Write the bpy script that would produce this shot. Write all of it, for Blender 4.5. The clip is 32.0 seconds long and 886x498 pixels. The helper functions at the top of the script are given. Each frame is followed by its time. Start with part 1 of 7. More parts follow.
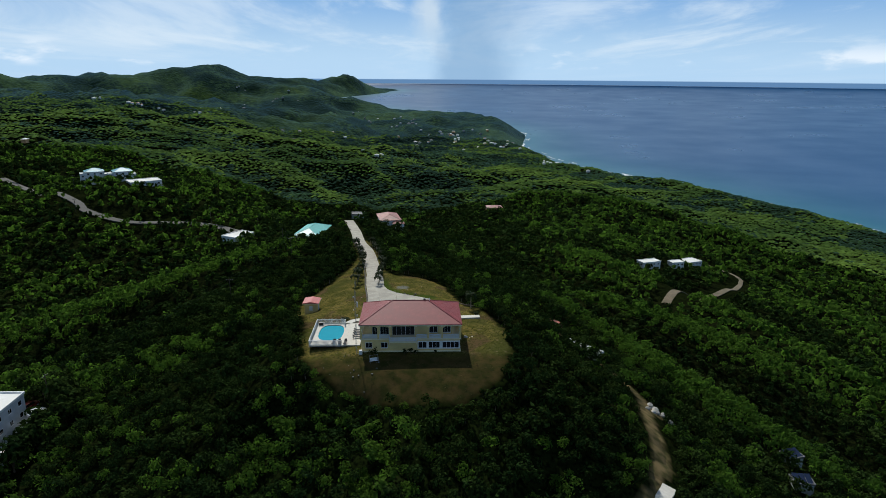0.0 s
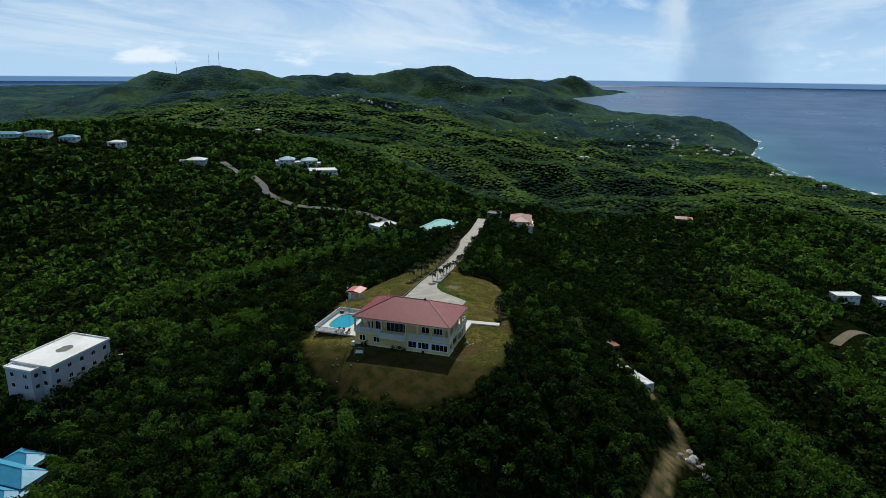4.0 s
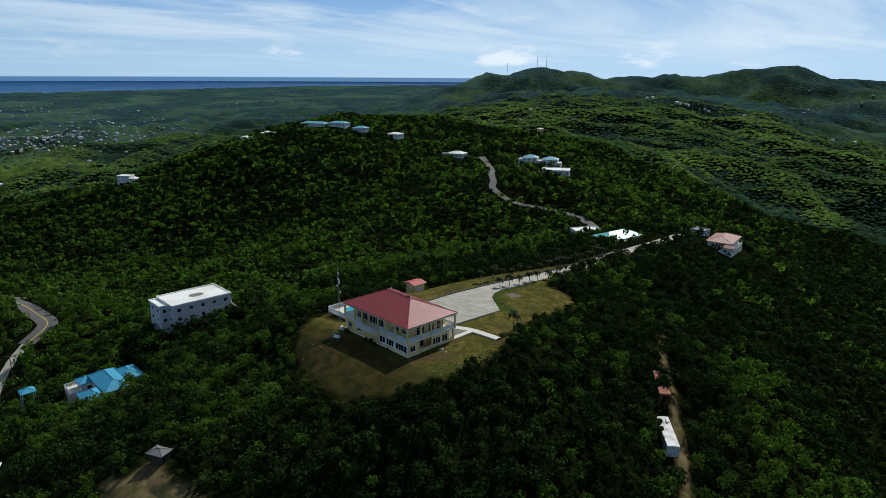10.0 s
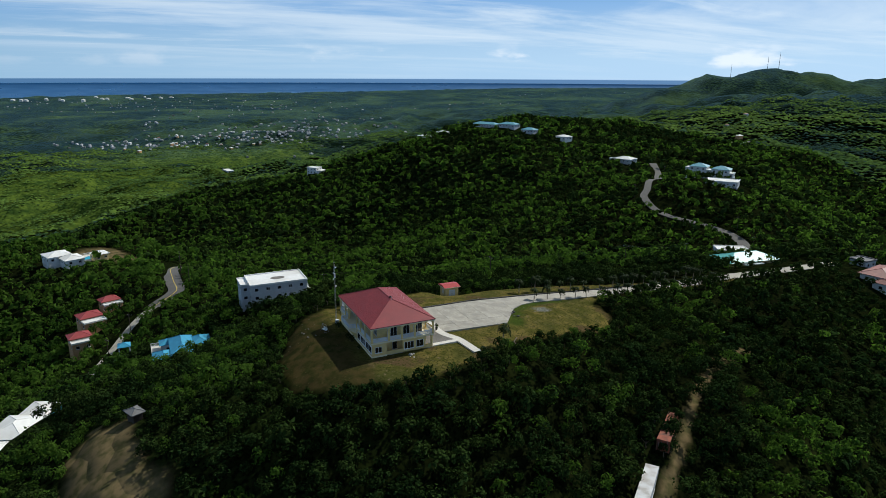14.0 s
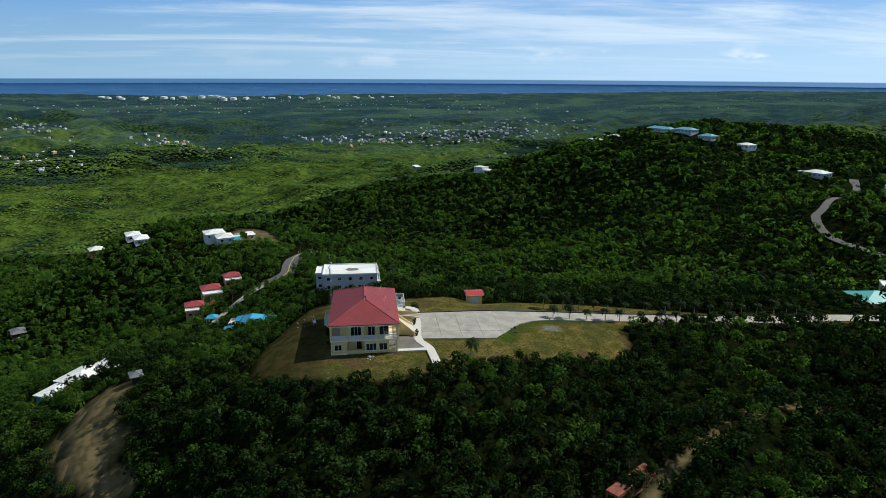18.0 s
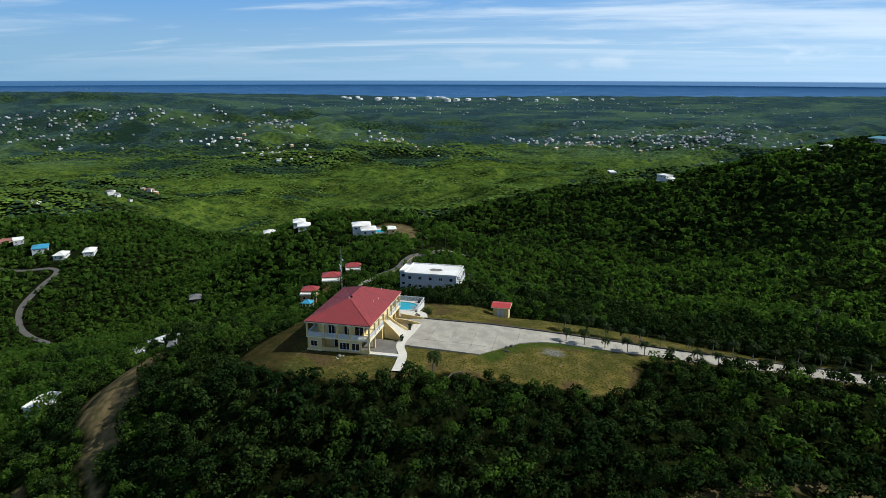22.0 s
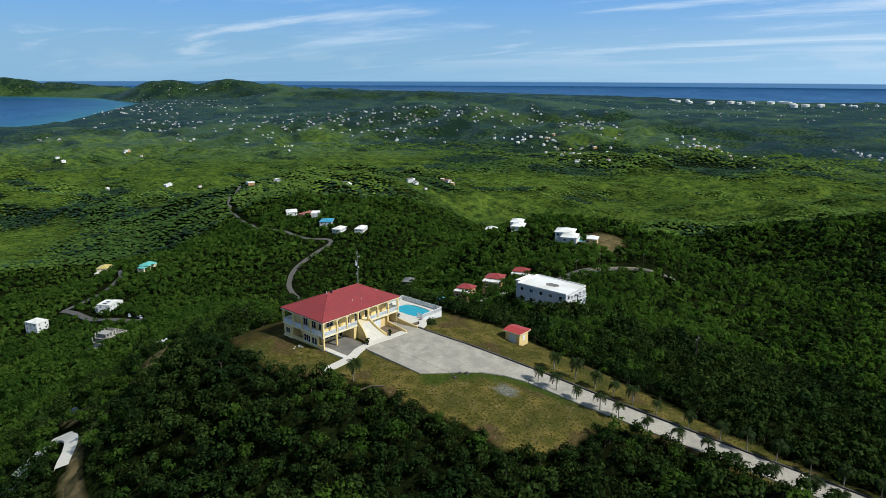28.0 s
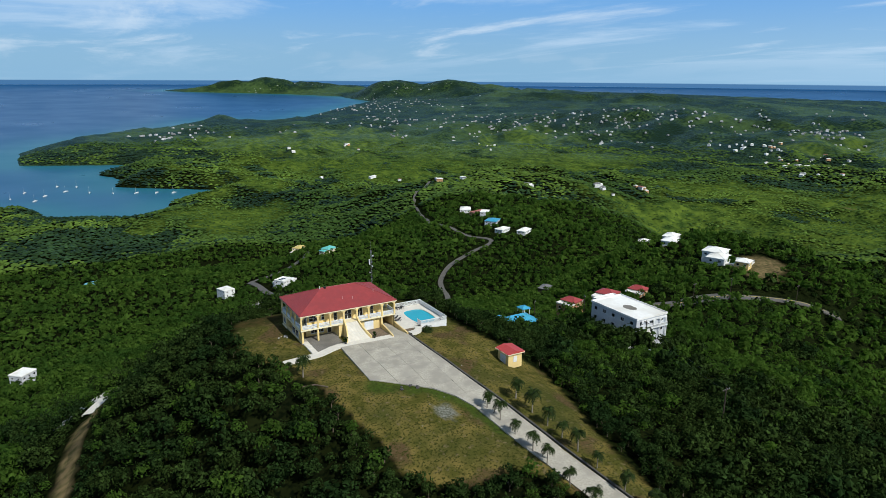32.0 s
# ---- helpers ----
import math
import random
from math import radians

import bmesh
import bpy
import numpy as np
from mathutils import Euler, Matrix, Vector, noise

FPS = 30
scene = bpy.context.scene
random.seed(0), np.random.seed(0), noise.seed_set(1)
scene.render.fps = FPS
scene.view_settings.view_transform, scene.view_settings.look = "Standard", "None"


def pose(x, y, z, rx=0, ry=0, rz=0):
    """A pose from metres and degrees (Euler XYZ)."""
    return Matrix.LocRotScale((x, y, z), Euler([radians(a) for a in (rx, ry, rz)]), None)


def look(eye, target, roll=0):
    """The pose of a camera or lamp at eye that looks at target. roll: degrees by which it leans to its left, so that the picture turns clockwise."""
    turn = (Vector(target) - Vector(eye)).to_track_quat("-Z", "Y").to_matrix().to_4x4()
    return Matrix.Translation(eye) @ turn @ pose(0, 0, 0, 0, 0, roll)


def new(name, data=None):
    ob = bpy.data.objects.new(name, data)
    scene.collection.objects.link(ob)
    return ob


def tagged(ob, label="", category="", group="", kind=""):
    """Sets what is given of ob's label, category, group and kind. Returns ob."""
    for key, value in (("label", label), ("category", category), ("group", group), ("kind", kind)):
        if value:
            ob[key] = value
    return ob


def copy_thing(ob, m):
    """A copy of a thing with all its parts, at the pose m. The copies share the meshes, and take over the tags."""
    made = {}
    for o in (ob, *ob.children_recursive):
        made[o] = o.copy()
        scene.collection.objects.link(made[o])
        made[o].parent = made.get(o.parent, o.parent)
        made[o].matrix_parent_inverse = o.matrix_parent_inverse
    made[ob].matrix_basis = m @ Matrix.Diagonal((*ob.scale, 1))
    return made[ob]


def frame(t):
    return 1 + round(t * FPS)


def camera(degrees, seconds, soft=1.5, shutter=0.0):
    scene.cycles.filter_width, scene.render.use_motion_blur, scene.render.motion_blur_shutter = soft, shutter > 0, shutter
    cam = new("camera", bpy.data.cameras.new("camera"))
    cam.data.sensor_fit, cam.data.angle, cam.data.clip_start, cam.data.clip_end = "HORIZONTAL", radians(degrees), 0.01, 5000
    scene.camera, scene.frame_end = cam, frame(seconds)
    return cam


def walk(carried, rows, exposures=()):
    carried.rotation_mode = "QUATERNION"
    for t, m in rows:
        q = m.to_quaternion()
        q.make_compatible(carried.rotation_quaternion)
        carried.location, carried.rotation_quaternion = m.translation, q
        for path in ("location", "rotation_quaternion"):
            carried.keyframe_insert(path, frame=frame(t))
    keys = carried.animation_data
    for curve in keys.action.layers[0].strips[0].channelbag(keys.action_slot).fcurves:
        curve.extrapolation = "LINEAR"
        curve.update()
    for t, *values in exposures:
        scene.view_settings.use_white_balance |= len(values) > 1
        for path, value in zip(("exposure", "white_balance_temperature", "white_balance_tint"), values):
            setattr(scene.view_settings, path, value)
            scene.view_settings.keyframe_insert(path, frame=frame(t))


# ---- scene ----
cam = camera(68.3, 32.0, soft=0.5)
PATH = [
    (0, (0.642, -141.103, 59.679), (0.714, -139.173, 59.159), 0.4),
    (1, (12.72, -139.527, 59.453), (12.637, -137.598, 58.931), 0.4),
    (2, (24.599, -137.602, 59.221), (24.35, -135.688, 58.7), 0.5),
    (3, (36.203, -134.914, 59.013), (35.785, -133.029, 58.491), 0.4),
    (3.5, (41.829, -132.965, 58.941), (41.327, -131.1, 58.419), 0.5),
    (5.5, (63.616, -122.884, 58.302), (62.807, -121.13, 57.78), 0.5),
    (6, (68.842, -119.893, 58.222), (67.96, -118.176, 57.699), 0.5),
    (7, (78.791, -113.062, 58.014), (77.756, -111.434, 57.489), 0.6),
    (8, (88.187, -105.417, 57.801), (87.016, -103.884, 57.276), 0.7),
    (9, (96.868, -97.083, 57.555), (95.581, -95.645, 57.03), 0.4),
    (10, (104.784, -88.105, 57.307), (103.392, -86.768, 56.783), 0.4),
    (11, (111.894, -78.462, 57.058), (110.398, -77.244, 56.532), 0.3),
    (12, (118.271, -68.218, 56.807), (116.68, -67.125, 56.283), 0.3),
    (13, (123.716, -57.447, 56.585), (122.041, -56.488, 56.061), 0.4),
    (13.5, (125.879, -51.812, 56.559), (124.166, -50.923, 56.036), 0.4),
    (15.5, (132.209, -28.469, 56.472), (130.377, -27.858, 55.953), 0.1),
    (16, (133.384, -22.545, 56.445), (131.53, -22.007, 55.922), 0.4),
    (17, (134.985, -10.504, 56.284), (133.092, -10.121, 55.763), 0.2),
    (18, (135.77, 1.622, 56.145), (133.852, 1.847, 55.625), 0.3),
    (19, (135.419, 13.798, 56.059), (133.489, 13.865, 55.54), 0.2),
    (20, (134.056, 25.862, 56.058), (132.127, 25.775, 55.539), 0.2),
    (21, (131.717, 37.702, 56.109), (129.802, 37.447, 55.591), 0.1),
    (22, (128.442, 49.282, 56.173), (126.556, 48.859, 55.656), 0.1),
    (23, (124.169, 60.517, 56.209), (122.327, 59.93, 55.693), 0.2),
    (24, (118.784, 71.352, 56.232), (117.0, 70.612, 55.714), 0.3),
    (25, (112.401, 81.772, 56.208), (110.684, 80.887, 55.691), 0.2),
    (25.5, (108.811, 86.688, 56.179), (107.13, 85.735, 55.662), 0.2),
    (27.5, (93.279, 105.008, 55.966), (91.771, 103.799, 55.452), 0.2),
    (28, (89.027, 109.175, 55.925), (87.569, 107.907, 55.411), 0.2),
    (29, (79.757, 116.605, 55.809), (78.401, 115.228, 55.295), 0.4),
    (30, (69.912, 123.111, 55.718), (68.675, 121.626, 55.203), 0.4),
    (31, (59.454, 128.939, 55.725), (58.347, 127.354, 55.212), 0.4),
    (32, (48.706, 134.392, 55.759), (47.737, 132.72, 55.245), 0.4),
]
walk(cam, [(t, look(eye, target, roll)) for t, eye, target, roll in PATH], [(0, 0.06, 6180, 8), (10, 0.06, 6180, 8), (19, 0.28, 6180, 8), (32, 0.35, 6180, 8)])

# world, sun, exposure ------------------------------------------------------
SUN_DIR = Vector((-0.17, 0.70, 0.70)).normalized()
sun = new("sun", bpy.data.lights.new("sun", "SUN"))
sun.data.energy, sun.data.angle, sun.data.color = 3.6, radians(0.6), (1.0, 0.95, 0.86)
sun.matrix_world = look((0, 0, 300), Vector((0, 0, 300)) - SUN_DIR)

world = bpy.data.worlds.new("sky")
scene.world = world
world.use_nodes = True


def sky_nodes(w):
    nt = w.node_tree
    nt.nodes.clear()
    N, L = nt.nodes.new, nt.links.new
    out, bg, sky = N("ShaderNodeOutputWorld"), N("ShaderNodeBackground"), N("ShaderNodeTexSky")
    sky.sky_type, sky.sun_disc = "NISHITA", False
    sky.sun_elevation = math.asin(SUN_DIR.z)
    sky.sun_rotation = math.atan2(SUN_DIR.x, SUN_DIR.y)
    sky.altitude, sky.air_density, sky.dust_density, sky.ozone_density = 200, 1.0, 0.3, 2.5
    coord, sep, div = N("ShaderNodeTexCoord"), N("ShaderNodeSeparateXYZ"), N("ShaderNodeMath")
    L(coord.outputs["Generated"], sep.inputs[0])

    def ramp_of(value, low, high, to_low, to_high):
        r = N("ShaderNodeMapRange")
        r.interpolation_type = "SMOOTHSTEP"
        for key, v in (("From Min", low), ("From Max", high), ("To Min", to_low), ("To Max", to_high)):
            r.inputs[key].default_value = v
        L(value, r.inputs["Value"])
        return r.outputs["Result"]

    def blend(fac, a, b):
        x = N("ShaderNodeMix")
        x.data_type = "RGBA"
        L(fac, x.inputs["Factor"])
        for k, v in (("A", a), ("B", b)):
            if isinstance(v, tuple):
                x.inputs[k].default_value = (*v, 1)
            else:
                L(v, x.inputs[k])
        return x.outputs["Result"]

    def times(a, b):
        m = N("ShaderNodeMath")
        m.operation = "MULTIPLY"
        L(a, m.inputs[0])
        L(b, m.inputs[1])
        return m.outputs[0]

    # moist air over the sea whitens the sky low down, most on the sunny side
    sunny = ramp_of(sep.outputs["Y"], -1.0, 1.0, 0.0, 1.0)
    haze = blend(sunny, (3.7, 6.7, 9.6), (8.4, 11.8, 15.4))
    colour = blend(ramp_of(sep.outputs["Z"], 0.0, 0.22, 0.95, 0.2), sky.outputs["Color"], haze)
    colour = blend(ramp_of(sep.outputs["Z"], 0.01, 0.13, 0.0, 0.62), colour, (1.6, 5.4, 12.4))
    # overhead, out of view, the sky is greyed and dimmed to weaken its fill
    colour = blend(ramp_of(sep.outputs["Z"], 0.16, 0.45, 0.0, 1.0), colour, (2.2, 3.0, 4.2))
    # clouds lie on a flat layer: the direction is divided by its height
    up = N("ShaderNodeMath")
    up.operation = "ADD"
    up.inputs[1].default_value = 0.07
    L(sep.outputs["Z"], up.inputs[0])
    div.operation = "DIVIDE"
    div.inputs[0].default_value = 1.0
    L(up.outputs[0], div.inputs[1])
    plane = N("ShaderNodeVectorMath")
    plane.operation = "SCALE"
    L(coord.outputs["Generated"], plane.inputs[0])
    L(div.outputs[0], plane.inputs["Scale"])
    for scale, detail, low, high, strength, squeeze, tone in ((0.34, 10, 0.47, 0.64, 0.62, 0.5, (8.0, 10.0, 12.2)), (0.8, 9, 0.50, 0.72, 0.7, 0.35, (9.6, 11.0, 12.4))):
        n = N("ShaderNodeTexNoise")
        n.inputs["Scale"].default_value, n.inputs["Detail"].default_value = scale, detail
        n.inputs["Roughness"].default_value, n.inputs["Distortion"].default_value = 0.62, 0.5
        stretch = N("ShaderNodeMapping")
        stretch.inputs["Scale"].default_value = (1.0, squeeze, 1.0)
        stretch.inputs["Rotation"].default_value = (0, 0, 0.35)
        L(plane.outputs[0], stretch.inputs["Vector"])
        L(stretch.outputs[0], n.inputs["Vector"])
        cover = times(ramp_of(n.outputs["Fac"], low, high, 0.0, strength), times(ramp_of(sep.outputs["Z"], 0.0, 0.05, 0.15, 1.0), ramp_of(sep.outputs["Z"], 0.15, 0.4, 1.0, 0.25)))
        colour = blend(cover, colour, blend(sunny, tone, (12.6, 14.2, 15.6)))
    # small heaped clouds low over the sea
    n, flat = N("ShaderNodeTexNoise"), N("ShaderNodeMapping")
    flat.inputs["Scale"].default_value = (1.0, 1.0, 3.0)
    L(coord.outputs["Generated"], flat.inputs["Vector"])
    L(flat.outputs[0], n.inputs["Vector"])
    n.inputs["Scale"].default_value, n.inputs["Detail"].default_value = 9.0, 8
    low_band = times(ramp_of(sep.outputs["Z"], 0.004, 0.014, 0.0, 1.0), ramp_of(sep.outputs["Z"], 0.02, 0.05, 1.0, 0.0))
    low_band = times(low_band, ramp_of(sep.outputs["Y"], -0.3, 0.7, 0.12, 1.0))
    colour = blend(times(ramp_of(n.outputs["Fac"], 0.55, 0.66, 0.0, 0.75), low_band), colour, blend(sunny, (10.6, 11.2, 12.0), (16.0, 16.6, 17.2)))
    # a shower falling far out to sea
    ray = N("ShaderNodeVectorMath")
    ray.operation = "DOT_PRODUCT"
    L(coord.outputs["Generated"], ray.inputs[0])
    ray.inputs[1].default_value = (0.052, 0.9986, 0.0)
    cross = N("ShaderNodeVectorMath")
    cross.operation = "DOT_PRODUCT"
    L(coord.outputs["Generated"], cross.inputs[0])
    cross.inputs[1].default_value = (0.9986, -0.052, 0.0)
    wisp, edge, bent = N("ShaderNodeTexNoise"), N("ShaderNodeMath"), N("ShaderNodeMath")
    wisp.inputs["Scale"].default_value, wisp.inputs["Detail"].default_value = 14.0, 6
    L(coord.outputs["Generated"], wisp.inputs["Vector"])
    edge.operation, bent.operation = "MULTIPLY_ADD", "ADD"
    edge.inputs[1].default_value, edge.inputs[2].default_value = 0.10, -0.05
    L(wisp.outputs["Fac"], edge.inputs[0])
    L(cross.outputs["Value"], bent.inputs[0])
    L(edge.outputs[0], bent.inputs[1])
    shaft = times(ramp_of(bent.outputs[0], -0.04, 0.01, 0.0, 1.0), ramp_of(bent.outputs[0], 0.03, 0.13, 1.0, 0.0))
    shaft = times(shaft, ramp_of(ray.outputs["Value"], 0.5, 0.8, 0.0, 0.62))
    colour = blend(shaft, colour, (3.8, 6.6, 10.2))
    # the towering white edge of its cloud
    tower = times(ramp_of(bent.outputs[0], -0.07, -0.035, 0.0, 1.0), ramp_of(bent.outputs[0], -0.03, -0.005, 1.0, 0.0))
    tower = times(times(tower, ramp_of(ray.outputs["Value"], 0.5, 0.8, 0.0, 0.7)), ramp_of(sep.outputs["Z"], 0.015, 0.09, 0.0, 1.0))
    colour = blend(tower, colour, (11.8, 13.2, 14.2))
    # the farthest sea, below the line of sight to the horizon
    colour = blend(ramp_of(sep.outputs["Z"], -0.0098, -0.0082, 1.0, 0.0), colour, blend(sunny, (1.0, 2.6, 5.2), (2.2, 4.2, 7.4)))
    L(colour, bg.inputs["Color"])
    bg.inputs["Strength"].default_value = 0.056
    L(bg.outputs[0], out.inputs["Surface"])


sky_nodes(world)


# materials ------------------------------------------------------------------
def material(name, colour, rough=0.8, metal=0.0, spread=0.15, scale=3.0, bump=0.0, fine=40.0, island=0.0, second=None, second_scale=0.3, per_object=0.0, spec=0.5):
    """A surface with two scales of colour change, fine relief and, for joined pieces, a change from piece to piece."""
    m = bpy.data.materials.new(name)
    m.use_nodes = True
    nt = m.node_tree
    N, L = nt.nodes.new, nt.links.new
    p = nt.nodes["Principled BSDF"]
    p.inputs["Roughness"].default_value, p.inputs["Metallic"].default_value = rough, metal
    p.inputs["Specular IOR Level"].default_value = spec
    geo, coord = N("ShaderNodeNewGeometry"), N("ShaderNodeTexCoord")
    where = geo.outputs["Position"]
    n1, n2 = N("ShaderNodeTexNoise"), N("ShaderNodeTexNoise")
    n1.inputs["Scale"].default_value, n1.inputs["Detail"].default_value = scale, 6
    n2.inputs["Scale"].default_value, n2.inputs["Detail"].default_value = second_scale, 4
    L(where, n1.inputs["Vector"])
    L(where, n2.inputs["Vector"])
    a = [c * (1 - spread) for c in colour]
    b = [min(1, c * (1 + spread)) for c in colour]
    mix = N("ShaderNodeMix")
    mix.data_type = "RGBA"
    mix.inputs["A"].default_value, mix.inputs["B"].default_value = (*a, 1), (*b, 1)
    r = N("ShaderNodeMapRange")
    r.inputs["From Min"].default_value, r.inputs["From Max"].default_value = 0.3, 0.7
    L(n1.outputs["Fac"], r.inputs["Value"])
    L(r.outputs["Result"], mix.inputs["Factor"])
    col = mix.outputs["Result"]
    mix2 = N("ShaderNodeMix")
    mix2.data_type = "RGBA"
    r2 = N("ShaderNodeMapRange")
    r2.inputs["From Min"].default_value, r2.inputs["From Max"].default_value = 0.42, 0.62
    L(n2.outputs["Fac"], r2.inputs["Value"])
    L(r2.outputs["Result"], mix2.inputs["Factor"])
    L(col, mix2.inputs["A"])
    mix2.inputs["B"].default_value = (*(second or [c * (1 - 0.6 * spread) for c in colour]), 1)
    col = mix2.outputs["Result"]
    if island or per_object:
        hsv = N("ShaderNodeHueSaturation")
        rr = N("ShaderNodeMapRange")
        k = island or per_object
        rr.inputs["To Min"].default_value, rr.inputs["To Max"].default_value = 1 - k, 1 + k
        if island:
            L(geo.outputs["Random Per Island"], rr.inputs["Value"])
        else:
            info = N("ShaderNodeObjectInfo")
            L(info.outputs["Random"], rr.inputs["Value"])
        L(rr.outputs["Result"], hsv.inputs["Value"])
        L(col, hsv.inputs["Color"])
        col = hsv.outputs["Color"]
    L(col, p.inputs["Base Color"])
    if bump:
        n3, bm = N("ShaderNodeTexNoise"), N("ShaderNodeBump")
        n3.inputs["Scale"].default_value, n3.inputs["Detail"].default_value = fine, 5
        L(where, n3.inputs["Vector"])
        bm.inputs["Strength"].default_value, bm.inputs["Distance"].default_value = bump, 1.0 / fine
        L(n3.outputs["Fac"], bm.inputs["Height"])
        L(bm.outputs["Normal"], p.inputs["Normal"])
    return m


M_ROOF = material("red_metal_roof", (0.265, 0.040, 0.041), 0.55, 0.0, 0.12, 1.2, 0.05, 60, second=(0.235, 0.038, 0.04), second_scale=0.5)
M_YELLOW = material("cream_yellow_paint", (0.72, 0.55, 0.23), 0.8, 0, 0.07, 1.5, 0.1, 30, second=(0.64, 0.49, 0.22))
M_TRIM = material("pale_cream_paint", (0.76, 0.68, 0.46), 0.75, 0, 0.06, 2.0, 0.05, 30)
M_WHITE = material("white_paint", (0.72, 0.73, 0.72), 0.7, 0, 0.06, 2.0, 0.05, 30, second=(0.62, 0.63, 0.62))
M_RAIL = material("pale_blue_white_paint", (0.62, 0.66, 0.70), 0.6, 0, 0.05, 2.0)
M_GLASS = material("dark_window_glass", (0.012, 0.014, 0.018), 0.08, 0, 0.1, 0.5)
M_CONC = material("weathered_concrete", (0.37, 0.345, 0.285), 0.9, 0, 0.2, 3.2, 0.35, 12, second=(0.295, 0.275, 0.23), second_scale=0.4, per_object=0.07)
M_PATH = material("pale_concrete", (0.62, 0.59, 0.52), 0.85, 0, 0.10, 1.3, 0.2, 12)
M_GRAVEL = material("grey_gravel", (0.17, 0.16, 0.14), 0.95, 0, 0.4, 6, 0.6, 14)
M_ASPH = material("grey_asphalt", (0.095, 0.09, 0.082), 0.9, 0, 0.2, 0.8, 0.2, 10)
M_DIRT = material("dry_earth_track", (0.15, 0.115, 0.07), 0.95, 0, 0.3, 0.9, 0.5, 4, second=(0.10, 0.085, 0.045), second_scale=0.2)
M_LEAF = material("broad_leaf_foliage", (0.0211, 0.037, 0.0088), 0.8, 0, 0.5, 0.35, second=(0.011, 0.024, 0.007), second_scale=0.06, island=0.65, spec=0.0)
M_SCRUB = material("light_scrub_foliage", (0.052, 0.094, 0.015), 0.8, 0, 0.4, 0.2, second=(0.029, 0.060, 0.011), second_scale=0.03, island=0.4, spec=0.0)


def let_light_through(m, tint, share):
    """Thin leaves glow when the sun stands behind them."""
    nt = m.node_tree
    t, mix = nt.nodes.new("ShaderNodeBsdfTranslucent"), nt.nodes.new("ShaderNodeMixShader")
    t.inputs["Color"].default_value = (*tint, 1)
    mix.inputs[0].default_value = share
    nt.links.new(nt.nodes["Principled BSDF"].outputs[0], mix.inputs[1])
    nt.links.new(t.outputs[0], mix.inputs[2])
    nt.links.new(mix.outputs[0], nt.nodes["Material Output"].inputs["Surface"])


def haze_sheen(m, weight, rough=0.35):
    """A blue-tinted sheen at flat angles that stands in for haze over far leaves."""
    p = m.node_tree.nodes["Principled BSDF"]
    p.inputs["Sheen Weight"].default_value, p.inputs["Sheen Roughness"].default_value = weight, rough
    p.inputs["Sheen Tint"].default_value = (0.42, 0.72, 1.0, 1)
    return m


let_light_through(M_SCRUB, (0.11, 0.23, 0.026), 0.42)
let_light_through(M_LEAF, (0.032, 0.064, 0.010), 0.10)
M_BARK = material("grey_brown_bark", (0.12, 0.09, 0.065), 0.9, 0, 0.3, 6, 0.4, 20)
M_POOL = material("turquoise_pool_water", (0.03, 0.36, 0.47), 0.06, 0, 0.05, 0.8, 0.05, 3)
M_TEAL = material("teal_metal_roof", (0.13, 0.47, 0.42), 0.45, 0, 0.12, 0.8)
M_BLUE = material("blue_metal_roof", (0.05, 0.30, 0.46), 0.45, 0, 0.15, 0.8)

M_STEEL = material("galvanised_steel", (0.35, 0.36, 0.37), 0.5, 0.6, 0.1, 4)
M_DARKWOOD = material("dark_stained_timber", (0.05, 0.035, 0.025), 0.85, 0, 0.3, 5, 0.3, 20)
M_DARK = material("dark_brown_metal", (0.02, 0.018, 0.016), 0.5, 0, 0.2, 4)
M_DARKCLOTH = material("dark_grey_cloth", (0.04, 0.04, 0.042), 0.9, 0, 0.2, 8)
M_WHITEROOF = material("white_roof_coating", (0.80, 0.80, 0.77), 0.8, 0, 0.05, 0.8, 0.1, 8, second=(0.66, 0.65, 0.6), second_scale=0.12)
M_GREYWALL = material("pale_grey_render", (0.50, 0.52, 0.55), 0.85, 0, 0.08, 1.0)
M_ORANGE = material("orange_buff_render", (0.52, 0.30, 0.15), 0.85, 0, 0.1, 1.0)
M_REDWALL = material("dark_red_boards", (0.22, 0.05, 0.035), 0.8, 0, 0.15, 2.0)
M_DULLRED = material("faded_red_roof", (0.34, 0.13, 0.10), 0.6, 0, 0.2, 0.7, second=(0.26, 0.11, 0.085), second_scale=0.2)
M_RUST = material("rusty_red_steel", (0.26, 0.07, 0.035), 0.8, 0.1, 0.35, 0.9, 0.2, 8, second=(0.10, 0.05, 0.035), second_scale=0.5)
M_BOXWHITE = material("scuffed_white_steel", (0.62, 0.63, 0.63), 0.6, 0, 0.12, 1.0, second=(0.4, 0.38, 0.35), second_scale=0.5)
M_PALM = material("palm_frond", (0.016, 0.028, 0.006), 0.6, 0, 0.3, 2.0, island=0.35, spec=0.05)
M_YLINE = material("yellow_road_paint", (0.55, 0.42, 0.08), 0.8, 0, 0.2, 1.0)
M_YROOF = material("ochre_roof", (0.52, 0.42, 0.14), 0.6, 0, 0.1, 0.5)
M_SOLAR = material("solar_cells", (0.012, 0.02, 0.05), 0.15, 0, 0.1, 1.0)
M_TEALBLUE = material("sea_blue_roof", (0.14, 0.36, 0.42), 0.5, 0, 0.1, 0.5)
M_GREYROOF = material("weathered_grey_roof", (0.16, 0.16, 0.16), 0.8, 0, 0.25, 1.0)
M_DULLREDTOP = material("dark_red_shingle", (0.30, 0.045, 0.045), 0.6, 0, 0.15, 1.0)
M_DARKSTONE = material("dark_kerb_stone", (0.07, 0.066, 0.06), 0.9, 0, 0.4, 3, 0.4, 10)
